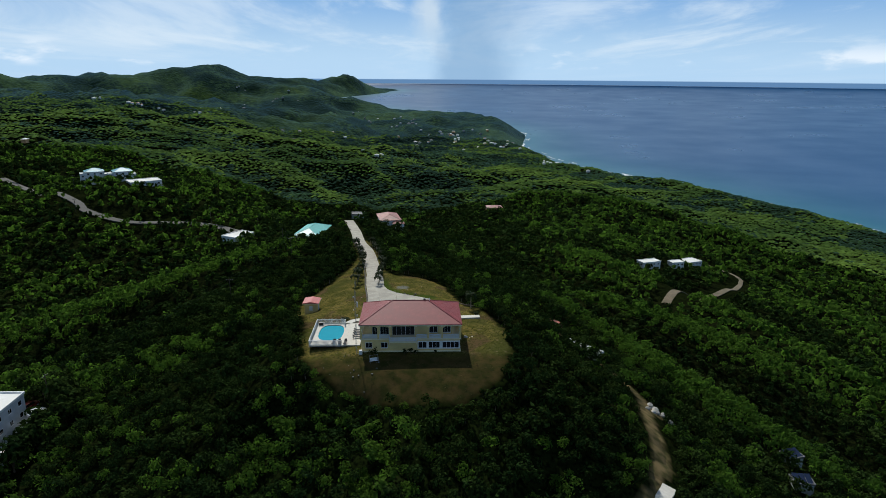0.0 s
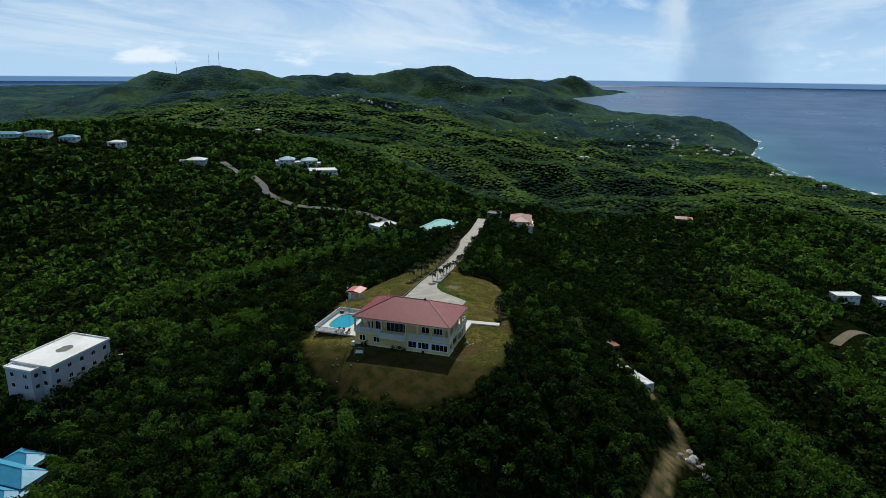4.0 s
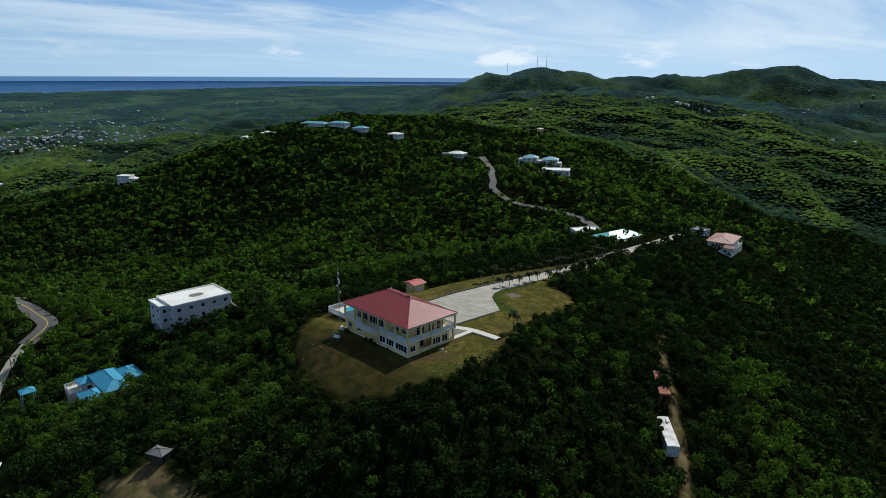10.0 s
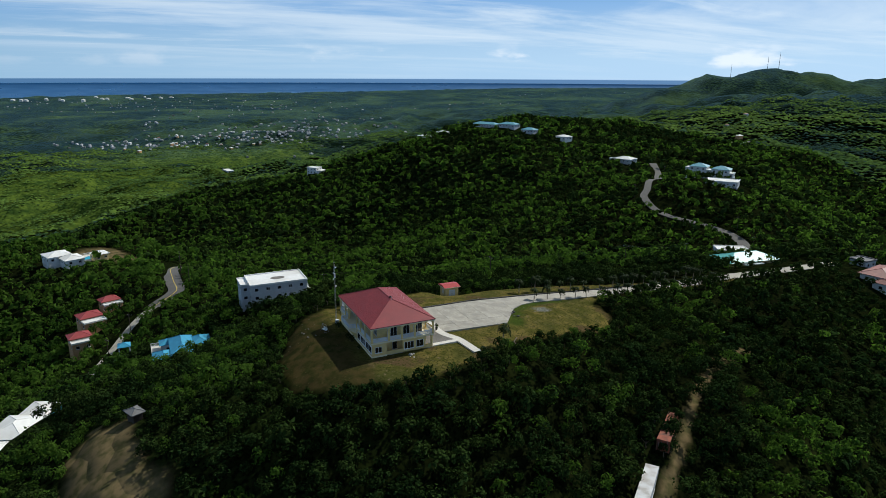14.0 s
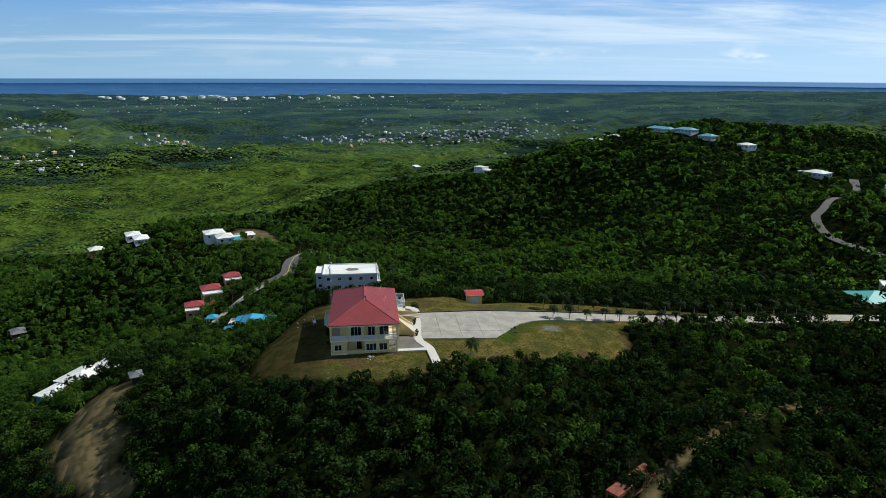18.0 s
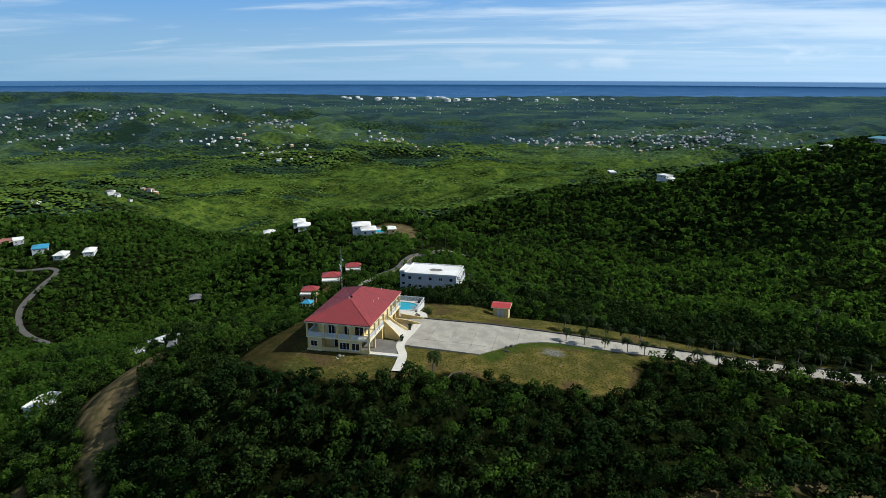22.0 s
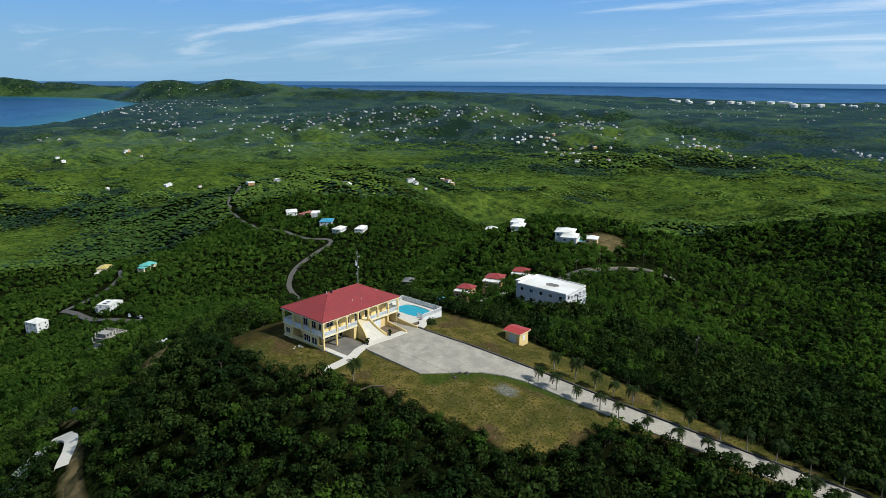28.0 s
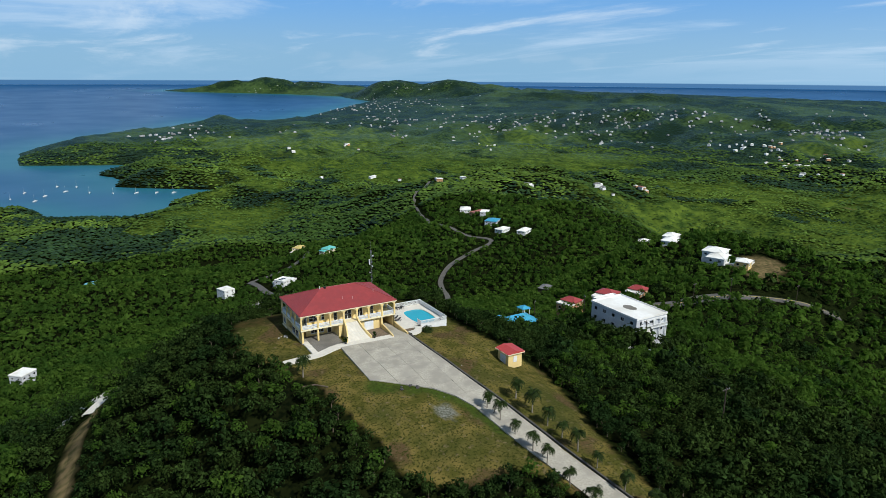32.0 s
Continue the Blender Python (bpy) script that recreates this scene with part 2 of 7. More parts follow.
M_EARTHBED = material("bare_earth", (0.16, 0.12, 0.08), 0.95, 0, 0.3, 2.5, 0.5, 10)
M_REDTOP = material("bright_red_roof", (0.42, 0.05, 0.045), 0.5, 0, 0.12, 1.5)
M_PALMBARK = material("palm_trunk", (0.24, 0.21, 0.17), 0.9, 0, 0.25, 8, 0.3, 20)
# haze over the far woods, put into a cooler leaf colour
M_FARLEAF = material("haze_tinted_far_foliage", (0.021, 0.043, 0.014), 0.85, 0, 0.5, 0.02, second=(0.012, 0.026, 0.011), second_scale=0.004, island=0.4, spec=0.0)
haze_sheen(M_FARLEAF, 0.13)
M_FARSCRUB = haze_sheen(material("far_scrub_foliage", (0.070, 0.116, 0.019), 0.85, 0, 0.4, 0.02, second=(0.034, 0.066, 0.015), second_scale=0.004, island=0.4, spec=0.0), 0.05)
M_GREYSTONE = material("grey_field_stone", (0.2, 0.19, 0.17), 0.9, 0, 0.25, 2.0, per_object=0.25)
M_STONE = material("pale_rubble", (0.42, 0.40, 0.36), 0.9, 0, 0.25, 2.0, per_object=0.25)


# the land -------------------------------------------------------------------
SEA = -172.0
EYE = 57.0


NEARER, DRAW = 400.0, 1.05e-4


def drawn_in(x, y, z):
    """Far country is drawn in towards the house, along the line of sight from above it, so that it lies within reach."""
    d = np.hypot(x, y) + 1e-9
    k = 1 / (1 + (DRAW + 0.46e-4 * np.clip((d - 4000) / 12000, 0, 1)) * np.maximum(d - NEARER, 0))
    return x * k, y * k, EYE + (z - EYE) * k


def drawn_out(x, y):
    """The true place of a place in the drawn-in plan."""
    d = np.hypot(x, y) + 1e-9
    k = np.where(d < NEARER, 1.0, (1 - NEARER * DRAW) / np.maximum(1 - d * DRAW, 0.05))
    return x * k, y * k


# rounded hills and hollows: east, north, height, reach
KNOLL = [(0, 0, -6.5, 26), (20, -5, 17.2, 31), (-20, 0, 11.7, 38), (0, -25, 0.6, 35), (20, 20, -9.6, 31), (3, 29, 22.2, 36), (-29, 29, -7.2, 38), (10, -55, 2.4, 57), (60, 10, -6.7, 53), (40, 48, 5.8, 52), (51, -35, 12.2, 57), (-48, 20, -4.2, 43), (-40, -25, -7.1, 50), (0, 60, -23.5, 52), (-10, 100, 64.8, 67), (-95, 4, 34.3, 62), (-82, -42, -16.2, 58), (-11, -103, 8.5, 65), (-50, -76, 18.2, 59)]
SOUTH_RIDGE = [(-177, -38, 71.6, 55), (-160, -69, -116.1, 87), (-221, -35, -82.2, 79), (-255, -88, 120.3, 73), (-268, -110, -22.3, 41), (-290, -171, 67.6, 81), (-281, -140, 3.1, 41), (-222, -190, -98.5, 97), (-103, -133, 149.3, 107), (-349, -456, 165.4, 217), (-282, -427, -38.7, 141), (-224, -330, 21.0, 147), (-186, -516, 49.0, 164), (-102, -401, -81.5, 158), (-62, -445, 102.8, 179), (-55, -284, 13.4, 170), (-172, -592, -186.8, 230), (150, -100, 107.2, 148), (130, -250, -90.0, 189), (350, -300, 0.1, 354), (-400, -120, -54.3, 152), (-550, -250, -50.7, 278), (-330, -280, -0.9, 147), (0, -160, -84.5, 90), (60, -200, 47.6, 108)]
VALLEYS = [(-30, 150, -8.9, 67), (-56, 180, 2.6, 61), (-22, 215, 64.7, 61), (-100, 226, 3.7, 98), (-178, 301, 101.9, 109), (-220, 290, 9.4, 68), (-262, 324, -22.4, 87), (-329, 344, 26.3, 152), (-331, 181, -11.5, 86), (-394, 191, 36.0, 80), (-388, 143, -66.3, 86), (-248, 172, -99.3, 152), (6, 204, -52.0, 81), (231, 388, -31.5, 197), (279, 388, -60.4, 249), (200, 0, -68.3, 175), (200, 200, -33.5, 177), (100, 100, 39.8, 123), (350, 0, 58.9, 280), (-130, 120, -14.0, 119), (-180, 60, 58.4, 123), (-300, 60, 112.7, 151), (-420, 40, -19.0, 152), (100, 300, 129.1, 177), (-100, 380, -120.3, 163)]
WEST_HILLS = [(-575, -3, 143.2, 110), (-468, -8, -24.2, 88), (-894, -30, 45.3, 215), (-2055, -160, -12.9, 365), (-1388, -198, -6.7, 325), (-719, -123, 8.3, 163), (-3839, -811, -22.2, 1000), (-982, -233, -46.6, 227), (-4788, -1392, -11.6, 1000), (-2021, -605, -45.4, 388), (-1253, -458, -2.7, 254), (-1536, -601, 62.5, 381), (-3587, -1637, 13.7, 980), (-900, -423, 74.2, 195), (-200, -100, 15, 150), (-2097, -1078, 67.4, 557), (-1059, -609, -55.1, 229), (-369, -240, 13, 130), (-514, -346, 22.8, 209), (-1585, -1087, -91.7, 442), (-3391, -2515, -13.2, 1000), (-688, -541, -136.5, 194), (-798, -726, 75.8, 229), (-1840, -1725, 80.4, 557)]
SOUTH_HILLS = [(-250, -250, -18.3, 95), (-3298, -3341, 59.7, 1000), (-575, -660, 108, 186), (-392, -458, -14.3, 153), (-250, -300, 34.9, 150), (-1174, -1457, -22.7, 568), (-2096, -2866, -30.1, 950), (-241, -340, 2.3, 98), (-1270, -2014, -12.4, 558), (-597, -994, -47.8, 268), (-410, -686, -9.7, 183), (-307, -538, 0.6, 149), (-1176, -2705, 6.8, 872), (-156, -428, -12.5, 127), (-408, -1142, -14.2, 365), (-100, -300, 1, 117), (-557, -1807, 8.6, 594), (-207, -965, 57.4, 276), (-122, -649, -7.1, 179), (-21, -526, 45.2, 191), (0, -250, -0.6, 150), (150, -250, 8, 170), (250, -150, 23.2, 170), (300, -100, -24.4, 170)]
EAST_HILLS = [(0, 0, 1.1, 220), (250, 100, 24.5, 200), (150, 150, -9.4, 150), (173, 484, -21.4, 159), (100, 300, 18.4, 159), (170, 627, 141.8, 208), (181, 989, 3.5, 290), (392, 2190, 56.6, 794), (95, 1455, -55.7, 379), (0, 430, 4.1, 145), (-26, 741, -118.7, 199), (-70, 944, 50.2, 204), (-326, 1503, 28.9, 341), (-316, 1233, 29.3, 319), (-502, 1891, -110.6, 531), (-255, 839, -24.3, 199), (-146, 374, 43.9, 144), (-1015, 2585, -2.2, 812), (-100, 250, -29.1, 150), (-252, 606, 118.6, 204), (-918, 2045, 154.4, 523), (-100, 200, 55.6, 179), (-392, 607, -34.7, 188), (-940, 1392, 59.6, 499)]
NORTH_HILLS = [(-763, 1059, 44.9, 340), (-568, 682, 51.2, 261), (-1524, 1708, 23.6, 556), (-1133, 1133, -31.9, 556), (-393, 372, -6.8, 124), (-3301, 2715, -0.3, 1000), (-361, 265, 22.3, 101), (-548, 378, 90.8, 175), (-2543, 1730, 33.4, 1000), (-4252, 2467, 23, 1000), (-434, 223, 29.9, 123), (-320, 120, 25.5, 130), (-398, 144, -6.3, 80), (-4664, 1486, -16.1, 1000), (-565, 134, 15.2, 110), (-3886, 627, -4.5, 1000), (-1885, 264, 11.5, 430), (-452, 59, 28.6, 103), (-1123, 110, 50.3, 297), (-2395, 96, -1.3, 636), (-4919, 194, 7.2, 1000), (-1442, 54, -53.9, 393), (-574, 20, -86.4, 91), (-300, 0, -1.6, 131)]
# the sunk ground by the lagoon, and small rises
RISES = [(86, 590, 7, 26), (430, 800, -30, 150), (560, 700, -15, 120), (500, 1050, -8, 150), (40, -920, -58, 120), (-90, -950, -40, 95), (-82, -9, 1.5, 8), (-91, -3, -1.8, 7), (-100, -18, 3.5, 8), (-109, -16, 3.0, 7), (-99, 9, 2.2, 8), (-195, 312, 8, 38), (-20, 220, 5, 24), (3, -58, 3.4, 11), (-11, -56, 2.6, 9), (17, -57, 2.4, 8), (-35, -66, 3.5, 13), (28, -45, -2, 8), (10, 104, -4, 11)]
# ranges that overtop the rest: east, north, top, reach across, reach along, turn
RANGES = [(-1954, 2040, -6, 280, 260, 0), (-1920, 2262, 54, 330, 260, 0), (-1858, 2432, 75, 300, 300, 0), (-1757, 2564, 63, 300, 300, 0), (-1640, 2760, 27, 330, 260, 0), (-1598, 2859, 38, 300, 300, 0), (-1444, 2913, 45, 300, 300, 0), (-1282, 3042, 54, 300, 300, 0),
          (-1166, 3141, 79, 280, 330, 0), (-1018, 3194, 95, 230, 350, 0), (-880, 3138, 50, 260, 300, 0), (-610, 3009, -4, 300, 300, 0), (-467, 2939, -42, 280, 320, 0),
          (-1668, 6790, 21, 600, 500, 0), (-1260, 7079, 2, 450, 450, 0), (-829, 7536, 38, 330, 500, 0), (-540, 7858, -34, 300, 420, 0)]
EAST_RANGES = [(-1505, -8854, -76, 260, 400, 0), (-1923, -8766, -22, 300, 400, 0), (-2384, -8644, 14, 350, 500, 0), (-2790, -8316, -30, 420, 500, 0), (-3123, -7887, -78, 500, 500, 0), (-2825, -5740, 4, 330, 450, 0), (-3169, -5226, 19, 300, 420, 0),
               (-3304, -4915, -23, 420, 420, 0), (-3302, -4092, -47, 500, 500, 0), (-3486, -3683, -62, 420, 420, 0), (-3655, -3245, -63, 420, 420, 0), (-3772, -2811, -93, 500, 500, 0), (-640, -3260, -132, 130, 120, 0)]
SHORE_NORTH = [(-700, 11000), (-117, 9480), (-330, 8300), (-560, 7100), (-739, 6085), (-600, 5200), (-198, 4406), (176, 3392), (400, 2900), (437, 2420), (356, 1965), (418, 1598), (508, 1366), (605, 1204), (674, 992), (722, 839),
               (760, 500), (740, 0), (700, -500), (550, -900)]
SHORE_BAY = [(170, -1165), (105, -1163), (60, -1090), (-16, -1031), (-78, -1124), (-190, -1203), (-8, -1335), (-20, -1440), (25, -1558), (-52, -1676), (188, -1776), (207, -2111), (66, -2481), (-240, -2790),
             (-383, -3080), (-560, -3400), (-740, -3420), (-790, -3150), (-1019, -3364), (-1523, -4164), (-2304, -5335), (-2492, -6589), (-2195, -7628), (-1461, -8774), (-1000, -9600), (-1512, -10900)]
SHORE_SOUTH = [(-6000, -10500), (-7000, -6000), (-6700, -2700), (-6300, -1300), (-6900, -300), (-7300, 1900), (-8500, 5000), (-8000, 9000), (-4000, 12500), (-1500, 11500)]


def shore_distance(x, y):
    """How far inland a place lies; below nothing out at sea."""
    ring = np.array(SHORE_NORTH + SHORE_BAY + SHORE_SOUTH, float)
    best, inside = np.full(x.shape, 1e12), np.zeros(x.shape, bool)
    for (ax, ay), (bx, by) in zip(ring, np.roll(ring, -1, 0)):
        t = np.clip(((x - ax) * (bx - ax) + (y - ay) * (by - ay)) / ((bx - ax) ** 2 + (by - ay) ** 2), 0, 1)
        best = np.minimum(best, (x - ax - t * (bx - ax)) ** 2 + (y - ay - t * (by - ay)) ** 2)
        if by != ay:
            inside ^= ((ay > y) != (by > y)) & (x < (bx - ax) * (y - ay) / (by - ay) + ax)
    return np.where(inside, 1, -1) * np.sqrt(best)


# spurs and hollows on the seaward slope: both ends, height, half width
SPURS = [(45, 78, 112, 18, 3, 11), (70, 112, 165, 35, -13, 15), (70, 162, 155, 112, 7, 15), (112, 300, 165, 178, 9, 20), (165, 178, 245, 92, 10, 20), (150, 330, 250, 190, -7, 20), (320, 330, 420, 220, 10, 26),
         (-75, 95, -165, 60, -9, 18), (-60, 130, -170, 105, 8, 16), (20, -120, 110, -150, 10, 20), (-20, -150, 80, -215, -10, 22)]


def spur_height(x, y):
    h = np.zeros(np.shape(x))
    for ax, ay, bx, by, amp, w in SPURS:
        t = np.clip(((x - ax) * (bx - ax) + (y - ay) * (by - ay)) / ((bx - ax) ** 2 + (by - ay) ** 2), 0, 1)
        q = (x - ax - t * (bx - ax)) ** 2 + (y - ay - t * (by - ay)) ** 2
        h = h + amp * np.exp(-q / (2 * w * w)) * (0.35 + 0.65 * np.sin(math.pi * (0.1 + 0.8 * t)))
    return h


WAVES = {}


def ripple(x, y, size, seed):
    """Smooth rolling relief between -1 and 1, from crossing waves that bend one another."""
    if seed not in WAVES:
        rng = np.random.default_rng(seed)
        WAVES[seed] = [(rng.uniform(0, math.pi), rng.uniform(0.7, 2.4), *rng.uniform(0, 6.3, 2)) for _ in range(9)]
    total, weight = 0.0, 0.0
    for a, f, p, q in WAVES[seed]:
        u, v = x * math.cos(a) + y * math.sin(a), -x * math.sin(a) + y * math.cos(a)
        total = total + np.sin(u * f / size * 6.28 + p + 1.3 * np.sin(v * f / size * 3.1 + q)) / f
        weight += 1 / f
    return total / weight * 1.6


def smooth(a, b, v):
    t = np.clip((v - a) / (b - a), 0, 1)
    return t * t * (3 - 2 * t)


DRIVE = [(-4, 14), (-8, 30), (-12.7, 43), (-14, 62), (-15.7, 77), (-17.5, 92), (-20.5, 112), (-25, 132), (-30, 166), (-38, 210)]


def line_distance(x, y, line):
    best = np.full(np.shape(x), 1e12)
    for (ax, ay), (bx, by) in zip(line, line[1:]):
        t = np.clip(((x - ax) * (bx - ax) + (y - ay) * (by - ay)) / ((bx - ax) ** 2 + (by - ay) ** 2), 0, 1)
        best = np.minimum(best, (x - ax - t * (bx - ax)) ** 2 + (y - ay - t * (by - ay)) ** 2)
    return np.sqrt(best)


def drive_level(y):
    return -0.4 - 0.10 * np.maximum(0, y - 29)


def land(x, y):
    """The height of the ground, true to scale, for arrays of places."""
    x, y = np.asarray(x, float), np.asarray(y, float)
    h = np.full(x.shape, -150.0)
    for group in (KNOLL, SOUTH_RIDGE, VALLEYS, WEST_HILLS, SOUTH_HILLS, EAST_HILLS, NORTH_HILLS, RISES):
        for cx, cy, amp, reach in group:
            h = h + amp * np.exp(-((x - cx) ** 2 + (y - cy) ** 2) / (2 * reach * reach))
    d = np.hypot(x, y)
    h = h + spur_height(x, y)
    if d.size and d.max() > 180:
        h = h + smooth(180, 700, d) * (5 * ripple(x, y, 260, 3) + 4 * ripple(x, y, 110, 4))
        # spurs and gullies, fading out towards the shore and the plain
        if d.max() > 480:
            h = h + smooth(480, 1000, d) * smooth(60, 420, shore_distance(x, y)) * (1 - 0.7 * smooth(2200, 3400, d)) * (34 * (0.40 - np.abs(ripple(x, y, 520, 5))) + 13 * (0.4 - np.abs(ripple(x, y, 210, 6))))
    if d.size and d.max() > 700:
        gully = 0.16 * ripple(x, y, 420, 8) + 0.07 * ripple(x, y, 170, 9)
        for cx, cy, top, rx, ry, _ in RANGES + EAST_RANGES:
            g = np.exp(-((x - cx) / rx) ** 2 / 2 - ((y - cy) / ry) ** 2 / 2)
            h = np.maximum(h, -168 + (top + 168) * g * (1 + gully * (1 - g)))
        # ravines down the flanks of the high ground
        flank = smooth(1300, 2200, d) * smooth(SEA + 20, SEA + 110, h) * (1 - 0.6 * smooth(40, 100, h))
        h = h + flank * (34 * (0.30 - np.abs(ripple(x, y, 560, 17))) + 17 * (0.3 - np.abs(ripple(x, y, 230, 18))))
        h = np.maximum(h, SEA + 9 + 9 * ripple(x, y, 700, 15) + 4 * ripple(x, y, 240, 16))
        h = SEA - 12 + (h - SEA + 12) * smooth(-25, 60 + 0.035 * d, shore_distance(x, y))
    # the levelled plot round the house, and the drive along the crest
    plot = np.maximum(np.abs(x + 6) / 30, np.abs(y - 4) / 21)
    level = np.where(y > 8, -0.15 - 0.02 * np.maximum(0, y - 8), -0.15 - 0.07 * np.maximum(0, -7.5 - y)) - 0.10 * np.maximum(0, -13.5 - x)
    k = 1 - smooth(0.75, 1.35, plot)
    h = h * (1 - k) + level * k
    k = (1 - smooth(4.0, 22.0, line_distance(x, y, DRIVE))) * smooth(8, 20, y)
    h = h * (1 - k) + (drive_level(y) - 0.14) * k
    return h - d * d / 1.27e7


def ground(x, y):
    """The height of the ground at one place of the drawn-in plan."""
    u, v = drawn_out(np.array([float(x)]), np.array([float(y)]))
    return float(drawn_in(u, v, land(u, v))[2][0])


def fast_mesh(name, verts, faces, materials, attributes=None, index=None, smoothly=False):
    me = bpy.data.meshes.new(name)
    verts, faces = np.asarray(verts, np.float32), np.asarray(faces, np.int32)
    n = faces.shape[1]
    me.vertices.add(len(verts))
    me.vertices.foreach_set("co", verts.ravel())
    me.loops.add(faces.size)
    me.loops.foreach_set("vertex_index", faces.ravel())
    me.polygons.add(len(faces))
    me.polygons.foreach_set("loop_start", np.arange(0, faces.size, n, dtype=np.int32))
    for m in materials:
        me.materials.append(m)
    if index is not None:
        me.polygons.foreach_set("material_index", np.asarray(index, np.int32))
    me.polygons.foreach_set("use_smooth", np.full(len(faces), smoothly))
    for key, values in (attributes or {}).items():
        me.attributes.new(key, "FLOAT", "POINT").data.foreach_set("value", np.asarray(values, np.float32))
    me.update(calc_edges=True)
    return me


def polar_sheet(radii, turns):
    a = np.linspace(0, 2 * math.pi, turns, endpoint=False)
    r = np.asarray(radii)
    x, y = (r[:, None] * np.cos(a)).ravel(), (r[:, None] * np.sin(a)).ravel()
    i, j = np.meshgrid(np.arange(len(r) - 1), np.arange(turns), indexing="ij")
    k = (j + 1) % turns
    faces = np.stack([i * turns + j, (i + 1) * turns + j, (i + 1) * turns + k, i * turns + k], -1).reshape(-1, 4)
    return x, y, faces


def land_material():
    """Woods seen from afar: dark crowns with lighter tops, over ground darkened for shade; open grass where the cover
    is low.
    """
    m = bpy.data.materials.new("wooded_land")
    m.use_nodes = True
    nt = m.node_tree
    N, L = nt.nodes.new, nt.links.new
    p = nt.nodes["Principled BSDF"]
    p.inputs["Roughness"].default_value, p.inputs["Specular IOR Level"].default_value = 0.95, 0.0
    geo = N("ShaderNodeNewGeometry")

    def noise_of(scale, detail=5, low=0.35, high=0.65):
        n, r = N("ShaderNodeTexNoise"), N("ShaderNodeMapRange")
        n.inputs["Scale"].default_value, n.inputs["Detail"].default_value = scale, detail
        L(geo.outputs["Position"], n.inputs["Vector"])
        r.inputs["From Min"].default_value, r.inputs["From Max"].default_value = low, high
        L(n.outputs["Fac"], r.inputs["Value"])
        return r.outputs["Result"]

    def blend(fac, a, b):
        x = N("ShaderNodeMix")
        x.data_type = "RGBA"
        L(fac, x.inputs["Factor"])
        for k, v in (("A", a), ("B", b)):
            if isinstance(v, tuple):
                x.inputs[k].default_value = (*v, 1)
            else:
                L(v, x.inputs[k])
        return x.outputs["Result"]

    # ground between the trees: their shade is put into this near-black colour
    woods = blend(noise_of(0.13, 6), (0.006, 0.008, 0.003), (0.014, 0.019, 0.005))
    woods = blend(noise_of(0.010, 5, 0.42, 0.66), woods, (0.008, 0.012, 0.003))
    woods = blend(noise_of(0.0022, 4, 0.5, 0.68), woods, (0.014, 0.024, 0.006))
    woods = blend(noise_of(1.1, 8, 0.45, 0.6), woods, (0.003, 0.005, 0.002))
    grass = blend(noise_of(0.06, 8), (0.092, 0.138, 0.020), (0.026, 0.052, 0.011))
    # close woods of the far country, where single crowns no longer show; cool tones stand for haze
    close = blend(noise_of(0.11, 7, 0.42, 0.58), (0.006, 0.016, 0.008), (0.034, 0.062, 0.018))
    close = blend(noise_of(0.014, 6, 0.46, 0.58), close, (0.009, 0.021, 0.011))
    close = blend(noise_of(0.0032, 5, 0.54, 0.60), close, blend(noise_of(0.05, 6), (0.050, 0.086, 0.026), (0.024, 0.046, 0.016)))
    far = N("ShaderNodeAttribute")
    far.attribute_name = "hazy_close_woods"
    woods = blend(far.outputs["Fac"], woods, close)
    # blue sheen on the far ground only, in place of haze
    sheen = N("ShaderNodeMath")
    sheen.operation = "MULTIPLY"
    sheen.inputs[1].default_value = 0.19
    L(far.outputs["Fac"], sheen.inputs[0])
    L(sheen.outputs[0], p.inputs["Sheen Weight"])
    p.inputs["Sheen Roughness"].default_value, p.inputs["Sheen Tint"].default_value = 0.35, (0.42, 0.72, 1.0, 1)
    cover = N("ShaderNodeAttribute")
    cover.attribute_name = "open_grass"
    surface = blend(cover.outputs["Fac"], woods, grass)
    lawn = blend(noise_of(0.35, 7, 0.38, 0.62), (0.150, 0.118, 0.034), (0.066, 0.066, 0.015))
    lawn = blend(noise_of(0.07, 4, 0.48, 0.64), lawn, (0.056, 0.060, 0.016))
    lawn = blend(noise_of(0.11, 5, 0.54, 0.62), lawn, (0.085, 0.058, 0.028))
    lawn = blend(noise_of(2.4, 6, 0.5, 0.62), lawn, (0.036, 0.04, 0.010))
    lawn = blend(noise_of(1.1, 4, 0.6, 0.75), lawn, (0.14, 0.11, 0.06))
    earth = blend(noise_of(0.5, 6, 0.4, 0.62), (0.15, 0.112, 0.056), (0.072, 0.066, 0.028))
    verge = N("ShaderNodeAttribute")
    verge.attribute_name = "green_verge"
    lawn = blend(verge.outputs["Fac"], lawn, blend(noise_of(1.5, 6), (0.045, 0.075, 0.012), (0.03, 0.045, 0.01)))
    grit = N("ShaderNodeAttribute")
    grit.attribute_name = "grit"
    lawn = blend(grit.outputs["Fac"], lawn, blend(noise_of(2.5, 5), (0.20, 0.20, 0.17), (0.07, 0.075, 0.05)))
    # front lawn: browner soil, darkened further for the shade of its turned-away slope
    rough = blend(noise_of(0.45, 7, 0.4, 0.62), (0.056, 0.041, 0.016), (0.025, 0.028, 0.009))
    worn = N("ShaderNodeAttribute")
    worn.attribute_name = "shaded_brown_lawn"
    lawn = blend(worn.outputs["Fac"], lawn, rough)
    for key, tone in (("lawn", lawn), ("bare_earth", earth)):
        a = N("ShaderNodeAttribute")
        a.attribute_name = key
        surface = blend(a.outputs["Fac"], surface, tone)
    L(surface, p.inputs["Base Color"])
    v, bm = N("ShaderNodeTexVoronoi"), N("ShaderNodeBump")
